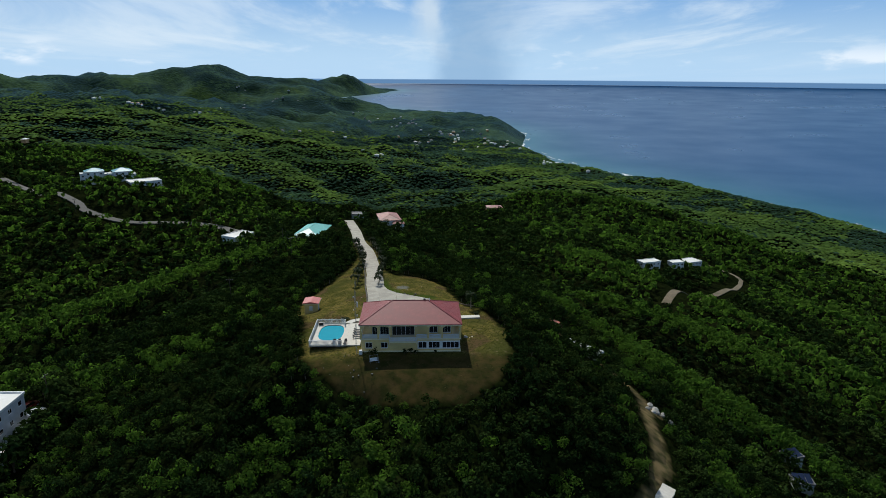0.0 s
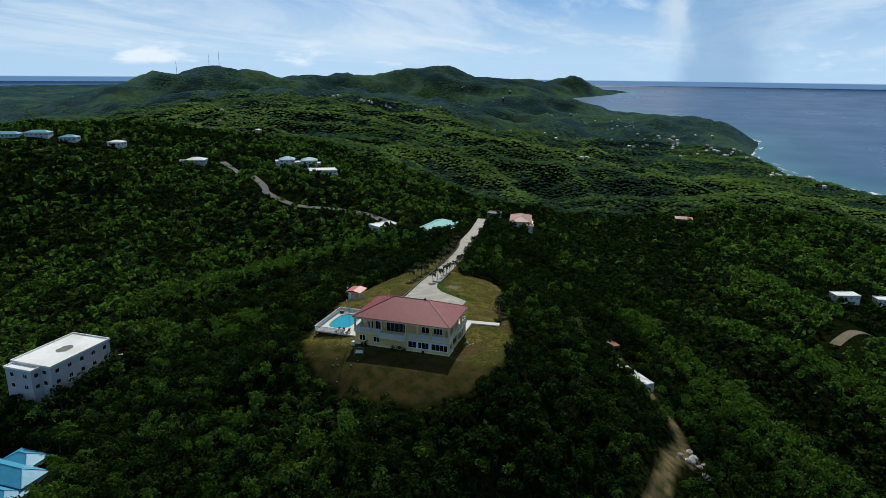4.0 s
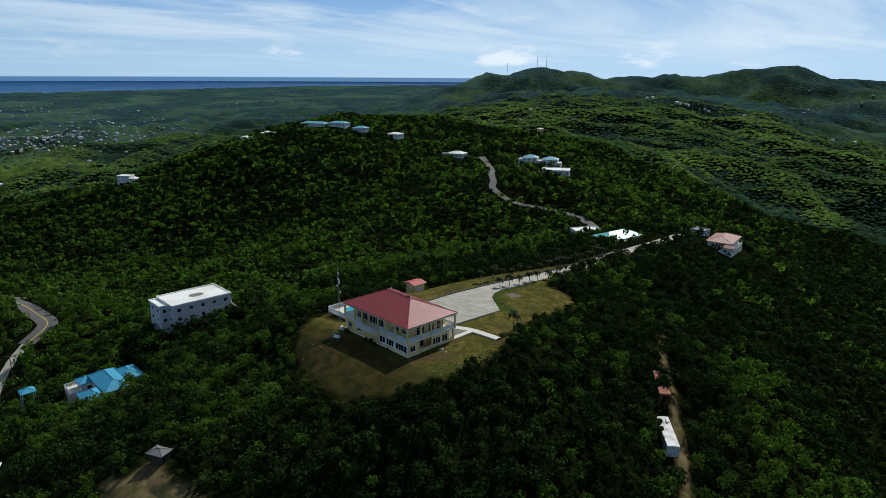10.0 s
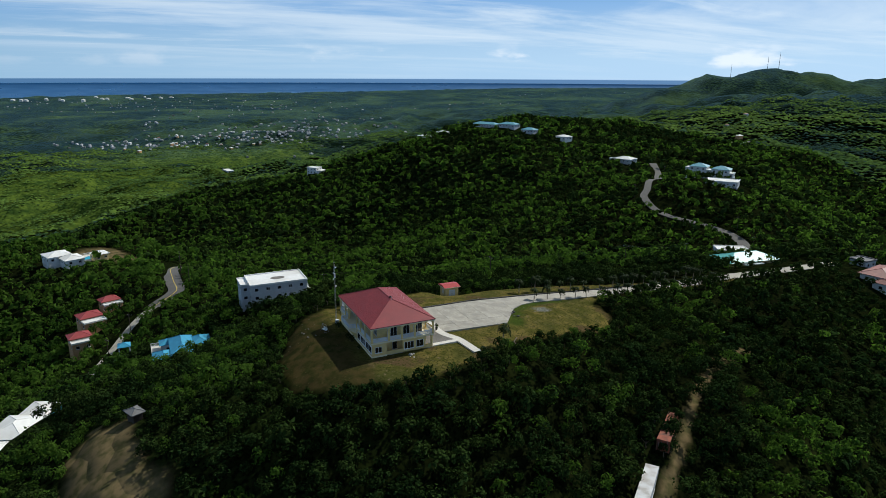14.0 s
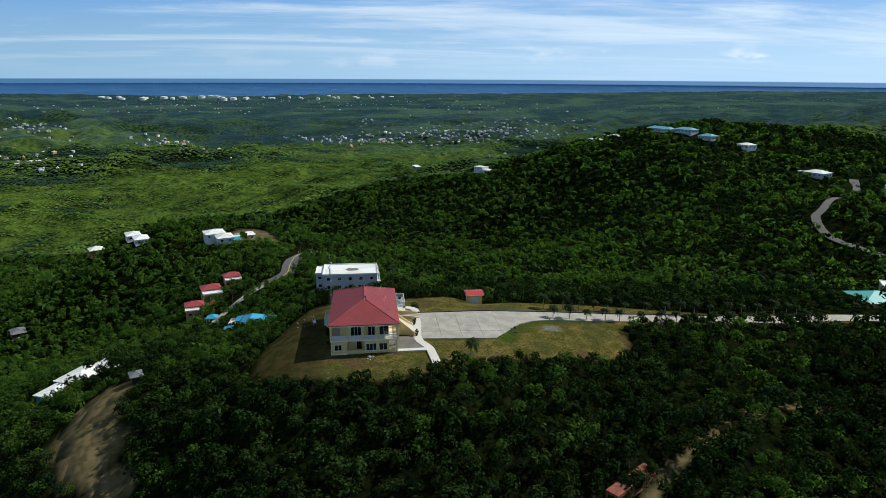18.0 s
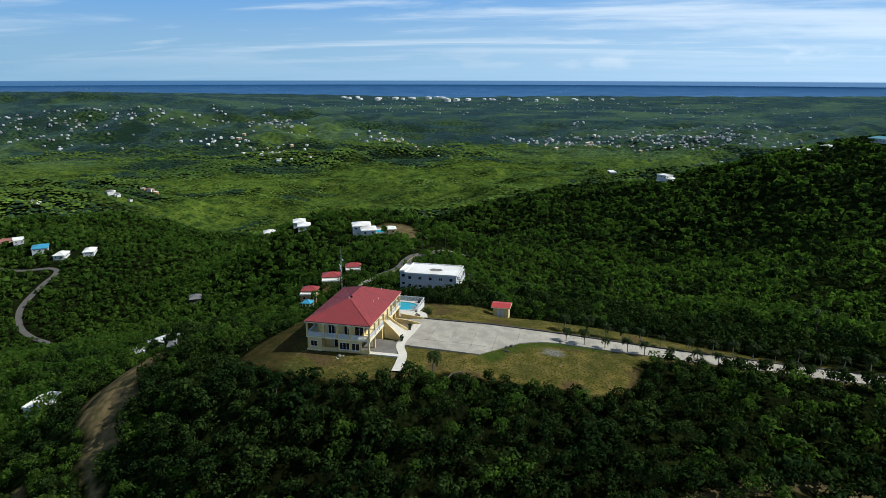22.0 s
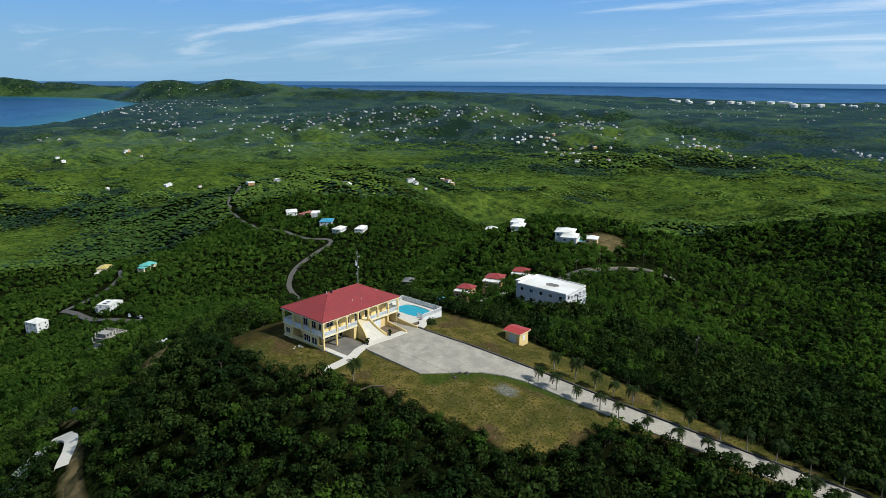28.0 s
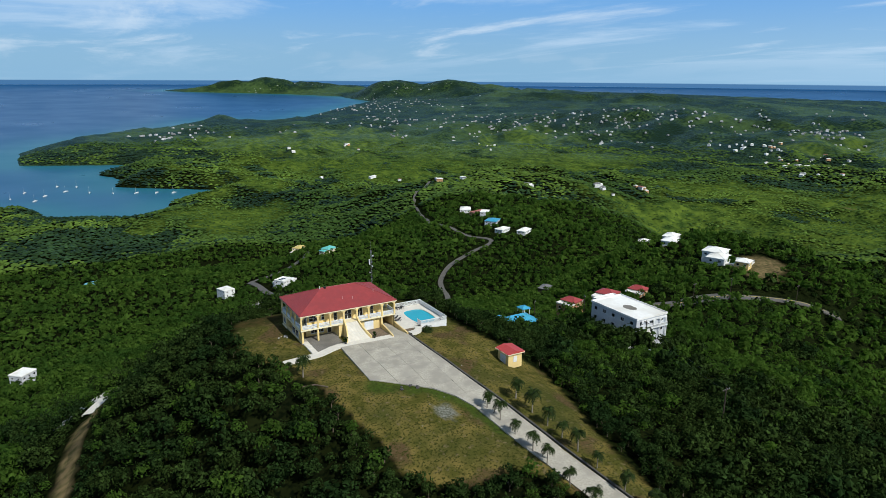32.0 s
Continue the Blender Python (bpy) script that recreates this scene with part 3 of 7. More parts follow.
    v.inputs["Scale"].default_value = 0.16
    L(geo.outputs["Position"], v.inputs["Vector"])
    plain, off = N("ShaderNodeAttribute"), N("ShaderNodeMapRange")
    plain.attribute_name = "lawn"
    off.inputs["To Min"].default_value, off.inputs["To Max"].default_value = 0.4, 0.12
    L(plain.outputs["Fac"], off.inputs["Value"])
    L(off.outputs["Result"], bm.inputs["Strength"])
    bm.inputs["Distance"].default_value = 4.0
    bm.invert = True
    L(v.outputs["Distance"], bm.inputs["Height"])
    L(bm.outputs["Normal"], p.inputs["Normal"])
    return m


def water_material():
    m = bpy.data.materials.new("sea_water")
    m.use_nodes = True
    nt = m.node_tree
    N, L = nt.nodes.new, nt.links.new
    p = nt.nodes["Principled BSDF"]
    p.inputs["Roughness"].default_value = 0.28
    p.inputs["IOR"].default_value = 1.33
    p.inputs["Specular IOR Level"].default_value = 0.2
    geo, n = N("ShaderNodeNewGeometry"), N("ShaderNodeTexNoise")
    n.inputs["Scale"].default_value, n.inputs["Detail"].default_value = 0.006, 8
    L(geo.outputs["Position"], n.inputs["Vector"])
    ruffle = N("ShaderNodeMapRange")
    ruffle.inputs["To Min"].default_value, ruffle.inputs["To Max"].default_value = 0.2, 0.42
    L(n.outputs["Fac"], ruffle.inputs["Value"])
    L(ruffle.outputs["Result"], p.inputs["Roughness"])
    shoal = N("ShaderNodeAttribute")
    shoal.attribute_name = "shoal"
    mix = N("ShaderNodeMix")
    mix.data_type = "RGBA"
    mix.inputs["A"].default_value, mix.inputs["B"].default_value = (0.010, 0.066, 0.172, 1), (0.022, 0.13, 0.185, 1)
    L(shoal.outputs["Fac"], mix.inputs["Factor"])
    L(mix.outputs["Result"], p.inputs["Base Color"])
    return m


# open grassy slopes: east, north, reach
GRASSLAND = [(-1000, -330, 230), (-950, -180, 160), (-1200, -380, 240), (-880, -100, 120), (-860, -480, 170), (-760, -520, 150), (-1040, -640, 170), (-1360, -120, 220), (-1620, 230, 220), (-1000, -30, 120), (-1700, 80, 260), (-1050, -1260, 240),
             (-850, -1300, 200), (-1209, -1216, 180), (-540, -1850, 260), (-720, -1700, 260), (-905, -1516, 260), (-1300, -1640, 200), (-800, -2080, 250), (-256, -1131, 90), (-170, -900, 110), (-1930, -860, 220), (-1960, -800, 200),
             (-480, -1920, 270), (-640, -1830, 290), (-530, -1435, 240), (-425, -1400, 220), (-570, -1240, 210), (-760, -1340, 220), (-890, -1430, 170), (-1080, -1150, 180), (-1090, -1420, 150), (-1000, -690, 140), (-830, -560, 120), (-1300, -260, 150), (-940, -240, 150), (-860, -440, 160)]


def open_grass(x, y):
    """Where the woods give way to grass; the spread also stands in for sunlit and cloud-shadowed hills."""
    g = np.zeros(np.shape(x))
    for cx, cy, r in GRASSLAND:
        g = np.maximum(g, np.exp(-((x - cx) ** 2 + (y - cy) ** 2) / (2 * r * r)))
    plain = smooth(2000, 2800, np.hypot(x, y)) * smooth(0.15, 0.8, ripple(x, y, 620, 12)) * (0.6 - 0.45 * smooth(-900, -1600, y))
    return np.maximum(smooth(0.44, 1.0, g + 0.34 * ripple(x, y, 130, 11) + 0.2 * ripple(x, y, 420, 19)), plain)


LAWN = [(-16, -18), (-7, -22), (9, -23), (17, -17), (21, -6), (21.5, 4), (18, 16), (13, 24), (11, 32), (9, 44), (8, 54), (3, 61), (-6, 62), (-9.0, 64), (-11.6, 72), (-13.5, 92), (-16.5, 112), (-22, 135),
        (-28, 135), (-25, 112), (-22, 95), (-22.5, 75), (-26, 58), (-33, 42), (-36, 32), (-30, 22), (-27, 12), (-26.5, 0), (-24.5, -9)]


def inside_distance(x, y, ring):
    """How far inside a plan outline a place lies; below nothing outside."""
    ring = np.array(ring, float)
    best, inside = np.full(x.shape, 1e12), np.zeros(x.shape, bool)
    for (ax, ay), (bx, by) in zip(ring, np.roll(ring, -1, 0)):
        t = np.clip(((x - ax) * (bx - ax) + (y - ay) * (by - ay)) / ((bx - ax) ** 2 + (by - ay) ** 2), 0, 1)
        best = np.minimum(best, (x - ax - t * (bx - ax)) ** 2 + (y - ay - t * (by - ay)) ** 2)
        if by != ay:
            inside ^= ((ay > y) != (by > y)) & (x < (bx - ax) * (y - ay) / (by - ay) + ax)
    return np.where(inside, 1, -1) * np.sqrt(best)


TRACK = [(-14, -60), (4, -58), (18, -54), (30, -47), (40, -37), (47, -30), (52.8, -19.5), (55, -9), (57.3, 4), (60.5, 14), (58.5, 24), (50, 36), (41, 49), (32, 61), (23, 76), (15, 93), (10, 110)]


def earth_bare(x, y):
    """Tracks and scraped ground."""
    g = 1 - smooth(1.2, 2.2, line_distance(x, y, TRACK) * np.where(y > 22, 1.7, np.where(y < -24, 1.6, 1.0)) + 0.5 * ripple(x, y, 7, 21))
    for cx, cy, r in ((-4, -59, 7.5), (5, -59, 9), (15, -54, 7.5), (25, -47, 5.5), (36, -63, 4.5), (39, -55, 3), (61, 11, 4), (15, 99, 2.5), (-265, -70, 14), (-1015, -420, 14), (-250, -62, 12)):
        g = np.maximum(g, 1 - smooth(0.7 * r, 1.1 * r, np.hypot(x - cx, y - cy) + 1.2 * ripple(x, y, 9, 22)))
    return g


def build_land():
    radii = list(np.arange(0, 80, 1.3)) + list(np.arange(80, 240, 3.0))
    while radii[-1] < 16000:
        radii.append(radii[-1] * 1.016 + 0.5)
    x, y, faces = polar_sheet(radii, 760)
    z = land(x, y)
    cover = open_grass(x, y)
    ob = new("ground", fast_mesh("ground", np.stack(drawn_in(x, y, z), -1), faces, [land_material()], {"open_grass": cover, "hazy_close_woods": smooth(1500, 1900, np.hypot(x, y)), "lawn": smooth(-0.6, 0.6, inside_distance(x, y, LAWN) + 0.7 * ripple(x, y, 6, 23)), "bare_earth": earth_bare(*drawn_in(x, y, z)[:2]), "green_verge": (1 - smooth(1.0, 3.0, line_distance(x, y, [(4.0, 31.5), (-1, 33.5), (-5.5, 36.5), (-9, 42), (-10.5, 52)]) + 0.8 * ripple(x, y, 5, 27))) * 0.9, "grit": 1 - smooth(1.2, 2.4, np.hypot(x + 4.5, (y - 44) * 0.8) + 0.6 * ripple(x, y, 3, 28)), "shaded_brown_lawn": smooth(-6.5, -10.5, y + 1.5 * ripple(x, y, 9, 25)) * 0.9}, smoothly=True))
    tagged(ob, "dark green wooded hills running down to the sea", "ground", kind="structure")
    radii = list(np.arange(0, 400, 200.0)) + list(np.geomspace(600, 17000, 130))
    x, y, faces = polar_sheet(radii, 240)
    shoal = np.exp(np.minimum(shore_distance(x, y), 0) / 130)
    z = SEA - (x * x + y * y) / 1.27e7
    ob = new("sea", fast_mesh("sea", np.stack(drawn_in(x, y, z), -1), faces, [water_material()], {"shoal": shoal}, smoothly=True))
    tagged(ob, "deep blue sea with a pale shallow edge", "sea", kind="structure")


build_land()


# building blocks ------------------------------------------------------------
def box(bm, x0, x1, y0, y1, z0, z1, turn=None):
    vs = [Vector((x, y, z)) for z in (z0, z1) for x, y in ((x0, y0), (x1, y0), (x1, y1), (x0, y1))]
    vs = [bm.verts.new(turn @ v if turn else v) for v in vs]
    for f in ((0, 3, 2, 1), (4, 5, 6, 7), (0, 1, 5, 4), (1, 2, 6, 5), (2, 3, 7, 6), (3, 0, 4, 7)):
        bm.faces.new([vs[i] for i in f])


def soft_box(bm, x0, x1, y0, y1, z0, z1, edge=0.03, turn=None):
    """A box with its upright edges and top taken off."""
    e = edge
    outline = [(x0 + e, y0), (x1 - e, y0), (x1, y0 + e), (x1, y1 - e), (x1 - e, y1), (x0 + e, y1), (x0, y1 - e), (x0, y0 + e)]
    rings = []
    cx, cy = (x0 + x1) / 2, (y0 + y1) / 2
    for z, k in ((z0, 0), (z1 - e, 0), (z1, e)):
        ring = []
        for x, y in outline:
            v = Vector((x - math.copysign(k, x - cx), y - math.copysign(k, y - cy), z))
            ring.append(bm.verts.new(turn @ v if turn else v))
        rings.append(ring)
    for a, b in zip(rings, rings[1:]):
        for i in range(8):
            bm.faces.new((a[i], a[(i + 1) % 8], b[(i + 1) % 8], b[i]))
    bm.faces.new(rings[-1])
    bm.faces.new(rings[0][::-1])


def tube(bm, a, b, r0, r1, sides=8):
    a, b = Vector(a), Vector(b)
    q = (b - a).to_track_quat("Z", "Y")
    rings = [[bm.verts.new(p + q @ Vector((r * math.cos(6.2832 * i / sides), r * math.sin(6.2832 * i / sides), 0))) for i in range(sides)] for p, r in ((a, r0), (b, r1))]
    for i in range(sides):
        bm.faces.new((rings[0][i], rings[0][(i + 1) % sides], rings[1][(i + 1) % sides], rings[1][i]))
    bm.faces.new(rings[1])
    bm.faces.new(rings[0][::-1])


def prism(bm, outline, z0, z1):
    """An upright block on a plan outline (counterclockwise)."""
    lo, hi = [bm.verts.new((x, y, z0)) for x, y in outline], [bm.verts.new((x, y, z1)) for x, y in outline]
    n = len(outline)
    for i in range(n):
        bm.faces.new((lo[i], lo[(i + 1) % n], hi[(i + 1) % n], hi[i]))
    bm.faces.new(hi)
    bm.faces.new(lo[::-1])


def part(name, bm, mat, parent=None, label=""):
    me = bpy.data.meshes.new(name)
    bmesh.ops.recalc_face_normals(bm, faces=bm.faces)
    bm.to_mesh(me)
    bm.free()
    me.materials.append(mat)
    ob = new(name, me)
    if parent:
        ob.parent = parent
    if label:
        tagged(ob, label)
    return ob


def parted(name, mat, parent, *boxes, label="", turn=None):
    bm = bmesh.new()
    for b in boxes:
        box(bm, *b, turn=turn)
    return part(name, bm, mat, parent, label)


def thing(name, at, label, category, group="", turn=0.0):
    ob = new(name)
    ob.matrix_world = pose(*at, 0, 0, turn)
    ob.empty_display_size = 0.5
    return tagged(ob, label, category, group)


def hip_roof(parent, x0, x1, y0, y1, z, rise, mat, ridge=None, thick=0.14, name="roof", seams=0.0, fascia=None):
    """A hipped metal roof on a rectangle; ridge gives the ends of the ridge along the longer side."""
    bm = bmesh.new()
    cx, cy = (x0 + x1) / 2, (y0 + y1) / 2
    long_x = (x1 - x0) >= (y1 - y0)
    if ridge:
        a, b = Vector((ridge[0], ridge[2], z + rise)), Vector((ridge[1], ridge[2], z + rise))
    elif long_x:
        h = (y1 - y0) / 2
        a, b = Vector((min(x0 + h, cx), cy, z + rise)), Vector((max(x1 - h, cx), cy, z + rise))
    else:
        h = (x1 - x0) / 2
        a, b = Vector((cx, min(y0 + h, cy), z + rise)), Vector((cx, max(y1 - h, cy), z + rise))
    c = [Vector(p) for p in ((x0, y0, z), (x1, y0, z), (x1, y1, z), (x0, y1, z))]
    if long_x:
        slopes = [(c[0], c[1], b, a), (c[1], c[2], b), (c[2], c[3], a, b), (c[3], c[0], a)]
    else:
        slopes = [(c[0], c[1], a), (c[1], c[2], b, a), (c[2], c[3], b), (c[3], c[0], a, b)]
    for s in slopes:
        bm.faces.new([bm.verts.new(p) for p in s])
    lo = [p - Vector((0, 0, thick)) for p in c]
    for i in range(4):
        j = (i + 1) % 4
        bm.faces.new([bm.verts.new(p) for p in (lo[i], lo[j], c[j], c[i])])
    bm.faces.new([bm.verts.new(p) for p in lo[::-1]])
    bmesh.ops.remove_doubles(bm, verts=bm.verts, dist=0.001)
    roof = part(name, bm, mat, parent)
    # caps along hips and ridge
    cap = bmesh.new()
    pairs = [(c[0], a), (c[3], a), (c[1], b), (c[2], b), (a, b)] if long_x else [(c[0], a), (c[1], a), (c[2], b), (c[3], b), (a, b)]
    for p, q in pairs:
        if (p - q).length > 0.2:
            tube(cap, p + Vector((0, 0, 0.01)), q + Vector((0, 0, 0.01)), 0.09, 0.09, 6)
    part("ridge_cap", cap, mat, roof)
    if seams:
        sm = bmesh.new()
        for s in slopes:
            e0, e1 = s[0], s[1]
            along = (e1 - e0).normalized()
            top = sum((p for p in s[2:]), Vector()) / len(s[2:])
            n = (e1 - e0).cross(top - e0).normalized()
            up = n.cross(along).normalized()
            length = (e1 - e0).length
            poly = [((p - e0).dot(along), (p - e0).dot(up)) for p in s]
            k = seams / 2
            while k < length:
                t = 1e9
                for (ax, ay), (bx, by) in zip(poly[1:], poly[2:] + poly[:1]):
                    if (ax - k) * (bx - k) <= 0 and abs(ax - bx) > 1e-6:
                        t = min(t, ay + (by - ay) * (k - ax) / (bx - ax))
                if 0.4 < t < 1e8:
                    p0, p1 = e0 + along * k + up * 0.02, e0 + along * k + up * (t - 0.05)
                    w, hgt = along * 0.018, n * 0.018
                    vs = [sm.verts.new(q) for q in (p0 - w, p0 + w, p1 + w, p1 - w, p0 - w + hgt, p0 + w + hgt, p1 + w + hgt, p1 - w + hgt)]
                    for f in ((4, 5, 6, 7), (0, 1, 5, 4), (1, 2, 6, 5), (2, 3, 7, 6), (3, 0, 4, 7)):
                        sm.faces.new([vs[i] for i in f])
                k += seams
        tagged(part("roof_seam", sm, mat, roof), kind="stuff")
    if fascia:
        bm = bmesh.new()
        for i in range(4):
            p, q = lo[i], lo[(i + 1) % 4]
            d = (q - p).normalized()
            inw = Vector((-d.y, d.x, 0))
            for s0 in (0,):
                vs = [bm.verts.new(v) for v in (p + inw * 0.03, q + inw * 0.03, q + inw * 0.13, p + inw * 0.13)]
                ws = [bm.verts.new(v.co - Vector((0, 0, 0.2))) for v in vs]
                for f in range(4):
                    bm.faces.new((vs[f], vs[(f + 1) % 4], ws[(f + 1) % 4], ws[f]))
                bm.faces.new(ws)
        part("fascia", bm, fascia, roof)
    return roof


def lattice(m, ys, zs, back, front):
    """A frame of bars in one piece: every other cell of the grid is open."""
    bm = bmesh.new()
    v = {(i, j, k): bm.verts.new(m @ Vector((x, y, z))) for i, y in enumerate(ys) for j, z in enumerate(zs) for k, x in enumerate((back, front))}
    solid = lambda i, j: 0 <= i < len(ys) - 1 and 0 <= j < len(zs) - 1 and (i % 2 == 0 or j % 2 == 0)
    for i in range(len(ys) - 1):
        for j in range(len(zs) - 1):
            if not solid(i, j):
                continue
            for k in (0, 1):
                bm.faces.new((v[i, j, k], v[i + 1, j, k], v[i + 1, j + 1, k], v[i, j + 1, k]))
            for di, dj, a, b in ((-1, 0, (i, j), (i, j + 1)), (1, 0, (i + 1, j), (i + 1, j + 1)), (0, -1, (i, j), (i + 1, j)), (0, 1, (i, j + 1), (i + 1, j + 1))):
                if not solid(i + di, j + dj):
                    bm.faces.new((v[(*a, 0)], v[(*b, 0)], v[(*b, 1)], v[(*a, 1)]))
    bmesh.ops.delete(bm, geom=[q for q in bm.verts if not q.link_faces], context="VERTS")
    return bm


def window(parent, cx, cy, cz, w, h, face, panes=2, frame_mat=None, bars=0, name="window", proud=0.03):
    """A window with frame, panes and sill; face: the degrees its outside looks to (0 is +x)."""
    m = pose(cx, cy, cz, 0, 0, face)
    t = 0.07
    ys, zs = [-w / 2], [-h / 2, -h / 2 + t]
    for i in range(panes + 1):
        y = -w / 2 + i * (w - t) / panes
        ys += [y + t] if i == 0 else [y, y + t]
    for i in range(bars):
        z = -h / 2 + (i + 1) * h / (bars + 1)
        zs += [z - 0.02, z + 0.02]
    zs += [h / 2 - t, h / 2]
    fr = lattice(m, ys, zs, -0.06, proud)
    win = part(name + "_frame" if name != "window" else "window", fr, frame_mat or M_WHITE, parent)
    for i in range(panes):
        y = -w / 2 + i * (w - t) / panes + t
        bm = bmesh.new()
        box(bm, -0.05, proud - 0.025, y, y + (w - t) / panes - t, -h / 2 + t, h / 2 - t, m)
        part("pane", bm, M_GLASS, win)
    bm = bmesh.new()
    box(bm, -0.02, proud + 0.08, -w / 2 - 0.06, w / 2 + 0.06, -h / 2 - 0.08, -h / 2 - 0.003, m)
    part("sill", bm, frame_mat or M_WHITE, win)
    return win


def rail(parent, a, b, z, h=0.95, mat=None, gap=0.16):
    """A balustrade between two points: bottom and top rails and close balusters."""
    mat = mat or M_RAIL
    a, b = Vector((*a, 0)), Vector((*b, 0))
    d = b - a
    n = max(1, int(d.length / gap))
    m = Matrix.Translation((a.x, a.y, z)) @ Matrix.Rotation(math.atan2(d.y, d.x), 4, "Z")
    bm = bmesh.new()
    box(bm, 0, d.length, -0.06, 0.06, h - 0.12, h, m)
    box(bm, 0, d.length, -0.05, 0.05, 0.08, 0.18, m)
    top = part("railing", bm, mat, parent)
    bm = bmesh.new()
    for i in range(n):
        x = (i + 0.5) * d.length / n
        box(bm, x - 0.045, x + 0.045, -0.035, 0.035, 0.18, h - 0.12, m)
    tagged(part("baluster", bm, mat, top), kind="stuff")
    return top


def arch_panel(parent, p, q, z_spring, z_top, mat, thick=0.32, rise=None, margin=0.12, name="arch"):
    """The wall over a veranda bay, with an arched soffit."""
    p, q = Vector((*p, 0)), Vector((*q, 0))
    d = q - p
    L = d.length
    m = Matrix.Translation((p.x, p.y, 0)) @ Matrix.Rotation(math.atan2(d.y, d.x), 4, "Z")
    rise = min(rise or 0.9, L / 2 - margin, z_top - z_spring - 0.1)
    n = 14
    pts = [(0, z_spring)]
    rad = min(rise, L / 2 - margin)
    for i in range(n // 2 + 1):
        a = math.pi - i * math.pi / n
        pts.append((margin + rad + rad * math.cos(a), z_spring + rise * math.sin(a)))
    for i in range(n // 2 + 1):
        a = math.pi / 2 - i * math.pi / n
        pts.append((L - margin - rad + rad * math.cos(a), z_spring + rise * math.sin(a)))
    pts.append((L, z_spring))
    bm = bmesh.new()
    rows = []
    for y in (-thick / 2, thick / 2):
        rows.append([(bm.verts.new(m @ Vector((x, y, z))), bm.verts.new(m @ Vector((x, y, z_top)))) for x, z in pts])
    for i in range(len(pts) - 1):
        (a0, a1), (b0, b1) = rows[0][i], rows[0][i + 1]
        (c0, c1), (d0, d1) = rows[1][i], rows[1][i + 1]
        if abs(pts[i][0] - pts[i + 1][0]) > 1e-4:
            bm.faces.new((a0, b0, b1, a1))
            bm.faces.new((d0, c0, c1, d1))
            bm.faces.new((a1, b1, d1, c1))
        bm.faces.new((b0, a0, c0, d0))
    part(name, bm, mat, parent)


# the villa on the knoll -----------------------------------------------------
def build_villa():
    v = thing("villa", (0, 0, 0), "cream yellow two-storey villa with red hipped metal roof and arched verandas", "house")
    FLOOR, EAVE = 2.95, 6.25
    # ground storey: front rooms to the -y side, porches cut into the other corners
    parted("wall", M_YELLOW, v, (-12.3, 9.6, -6.6, -6.3, -1.2, FLOOR - 0.2), (9.3, 9.6, -6.3, -3.4, -1.2, FLOOR - 0.2), (-12.3, -12.0, -6.3, 7.1, -1.6, FLOOR - 0.2), (7.6, 9.3, -3.7, -3.4, -0.6, FLOOR - 0.2))
    parted("wall", M_YELLOW, v, (7.3, 7.6, -3.7, 3.8, -0.6, FLOOR - 0.2), (9.3, 9.6, 0.2, 5.3, -0.6, FLOOR - 0.2), (1.2, 7.3, 3.5, 3.8, -0.6, FLOOR - 0.2), (0.9, 1.2, 3.5, 7.1, -0.6, FLOOR - 0.2), (-0.1, 0.9, 6.8, 7.1, -0.6, FLOOR - 0.2))
    parted("wall", M_YELLOW, v, (-9.0, -3.2, 6.2, 6.5, -0.6, FLOOR - 0.2), (-9.3, -9.0, -2.5, 7.1, -0.6, FLOOR - 0.2))
    parted("plinth", M_TRIM, v, (-12.45, 9.75, -6.75, -6.603, -1.2, 0.12), (9.603, 9.75, -6.6, -3.4, -1.2, 0.12))
    parted("floor_slab", M_TRIM, v, (-12.5, 9.8, -6.8, 7.3, FLOOR - 0.2, FLOOR + 0.08))
    parted("porch_floor", M_CONC, v, (-12.0, 9.6, -6.3, 7.1, -0.9, -0.02))
    parted("ceiling_panel", M_TRIM, v, (-12.4, 9.7, -6.7, 7.2, 6.0, 6.12))
    # upper rooms stand back behind the verandas
    parted("upper_wall", M_YELLOW, v, (-10.3, 7.8, -4.8, 5.2, FLOOR + 0.08, 6.0))
    hip_roof(v, -12.76, 10.0, -7.0, 7.5, 6.4, 3.1, M_ROOF, ridge=(-5.6, 2.5, 0.3), thick=0.16, seams=0.42, fascia=M_TRIM)
    parted("beam", M_YELLOW, v, (-12.4, 9.7, -6.72, -6.48, 5.98, 6.22), (-12.4, 9.7, 6.98, 7.22, 5.98, 6.22), (9.48, 9.72, -6.45, 6.95, 5.98, 6.22), (-12.42, -12.18, -6.45, 6.95, 5.98, 6.22))
    FRONT, BACK, END = (-12.3, -8.5, -5.9, -0.2, 2.5, 5.6, 9.6), (9.6, 5.9, 3.1, 0.0, -3.1, -5.9, -9.2, -12.3), (-6.6, -2.9, 0.0, 2.9, 7.1)

    def column(x, y, z0, z1, s=0.19):
        bm = bmesh.new()
        soft_box(bm, x - s, x + s, y - s, y + s, z0, z1, 0.03)
        c = part("column", bm, M_YELLOW, v)
        parted("capital", M_TRIM, c, (x - s - 0.05, x + s + 0.05, y - s - 0.05, y + s + 0.05, z1 - 0.16, z1 + 0.01))

    for x in FRONT:
        column(x, -6.6, FLOOR + 0.08, 6.0)
    for x in BACK:
        column(x, 7.1, FLOOR + 0.08, 6.0)
    for y in END[1:-1]:
        column(9.6, y, FLOOR + 0.08, 6.0)
        column(-12.3, y, FLOOR + 0.08, 6.0)
    for a, b in zip(FRONT, FRONT[1:]):
        flat = (a, b) == (-5.9, -0.2)
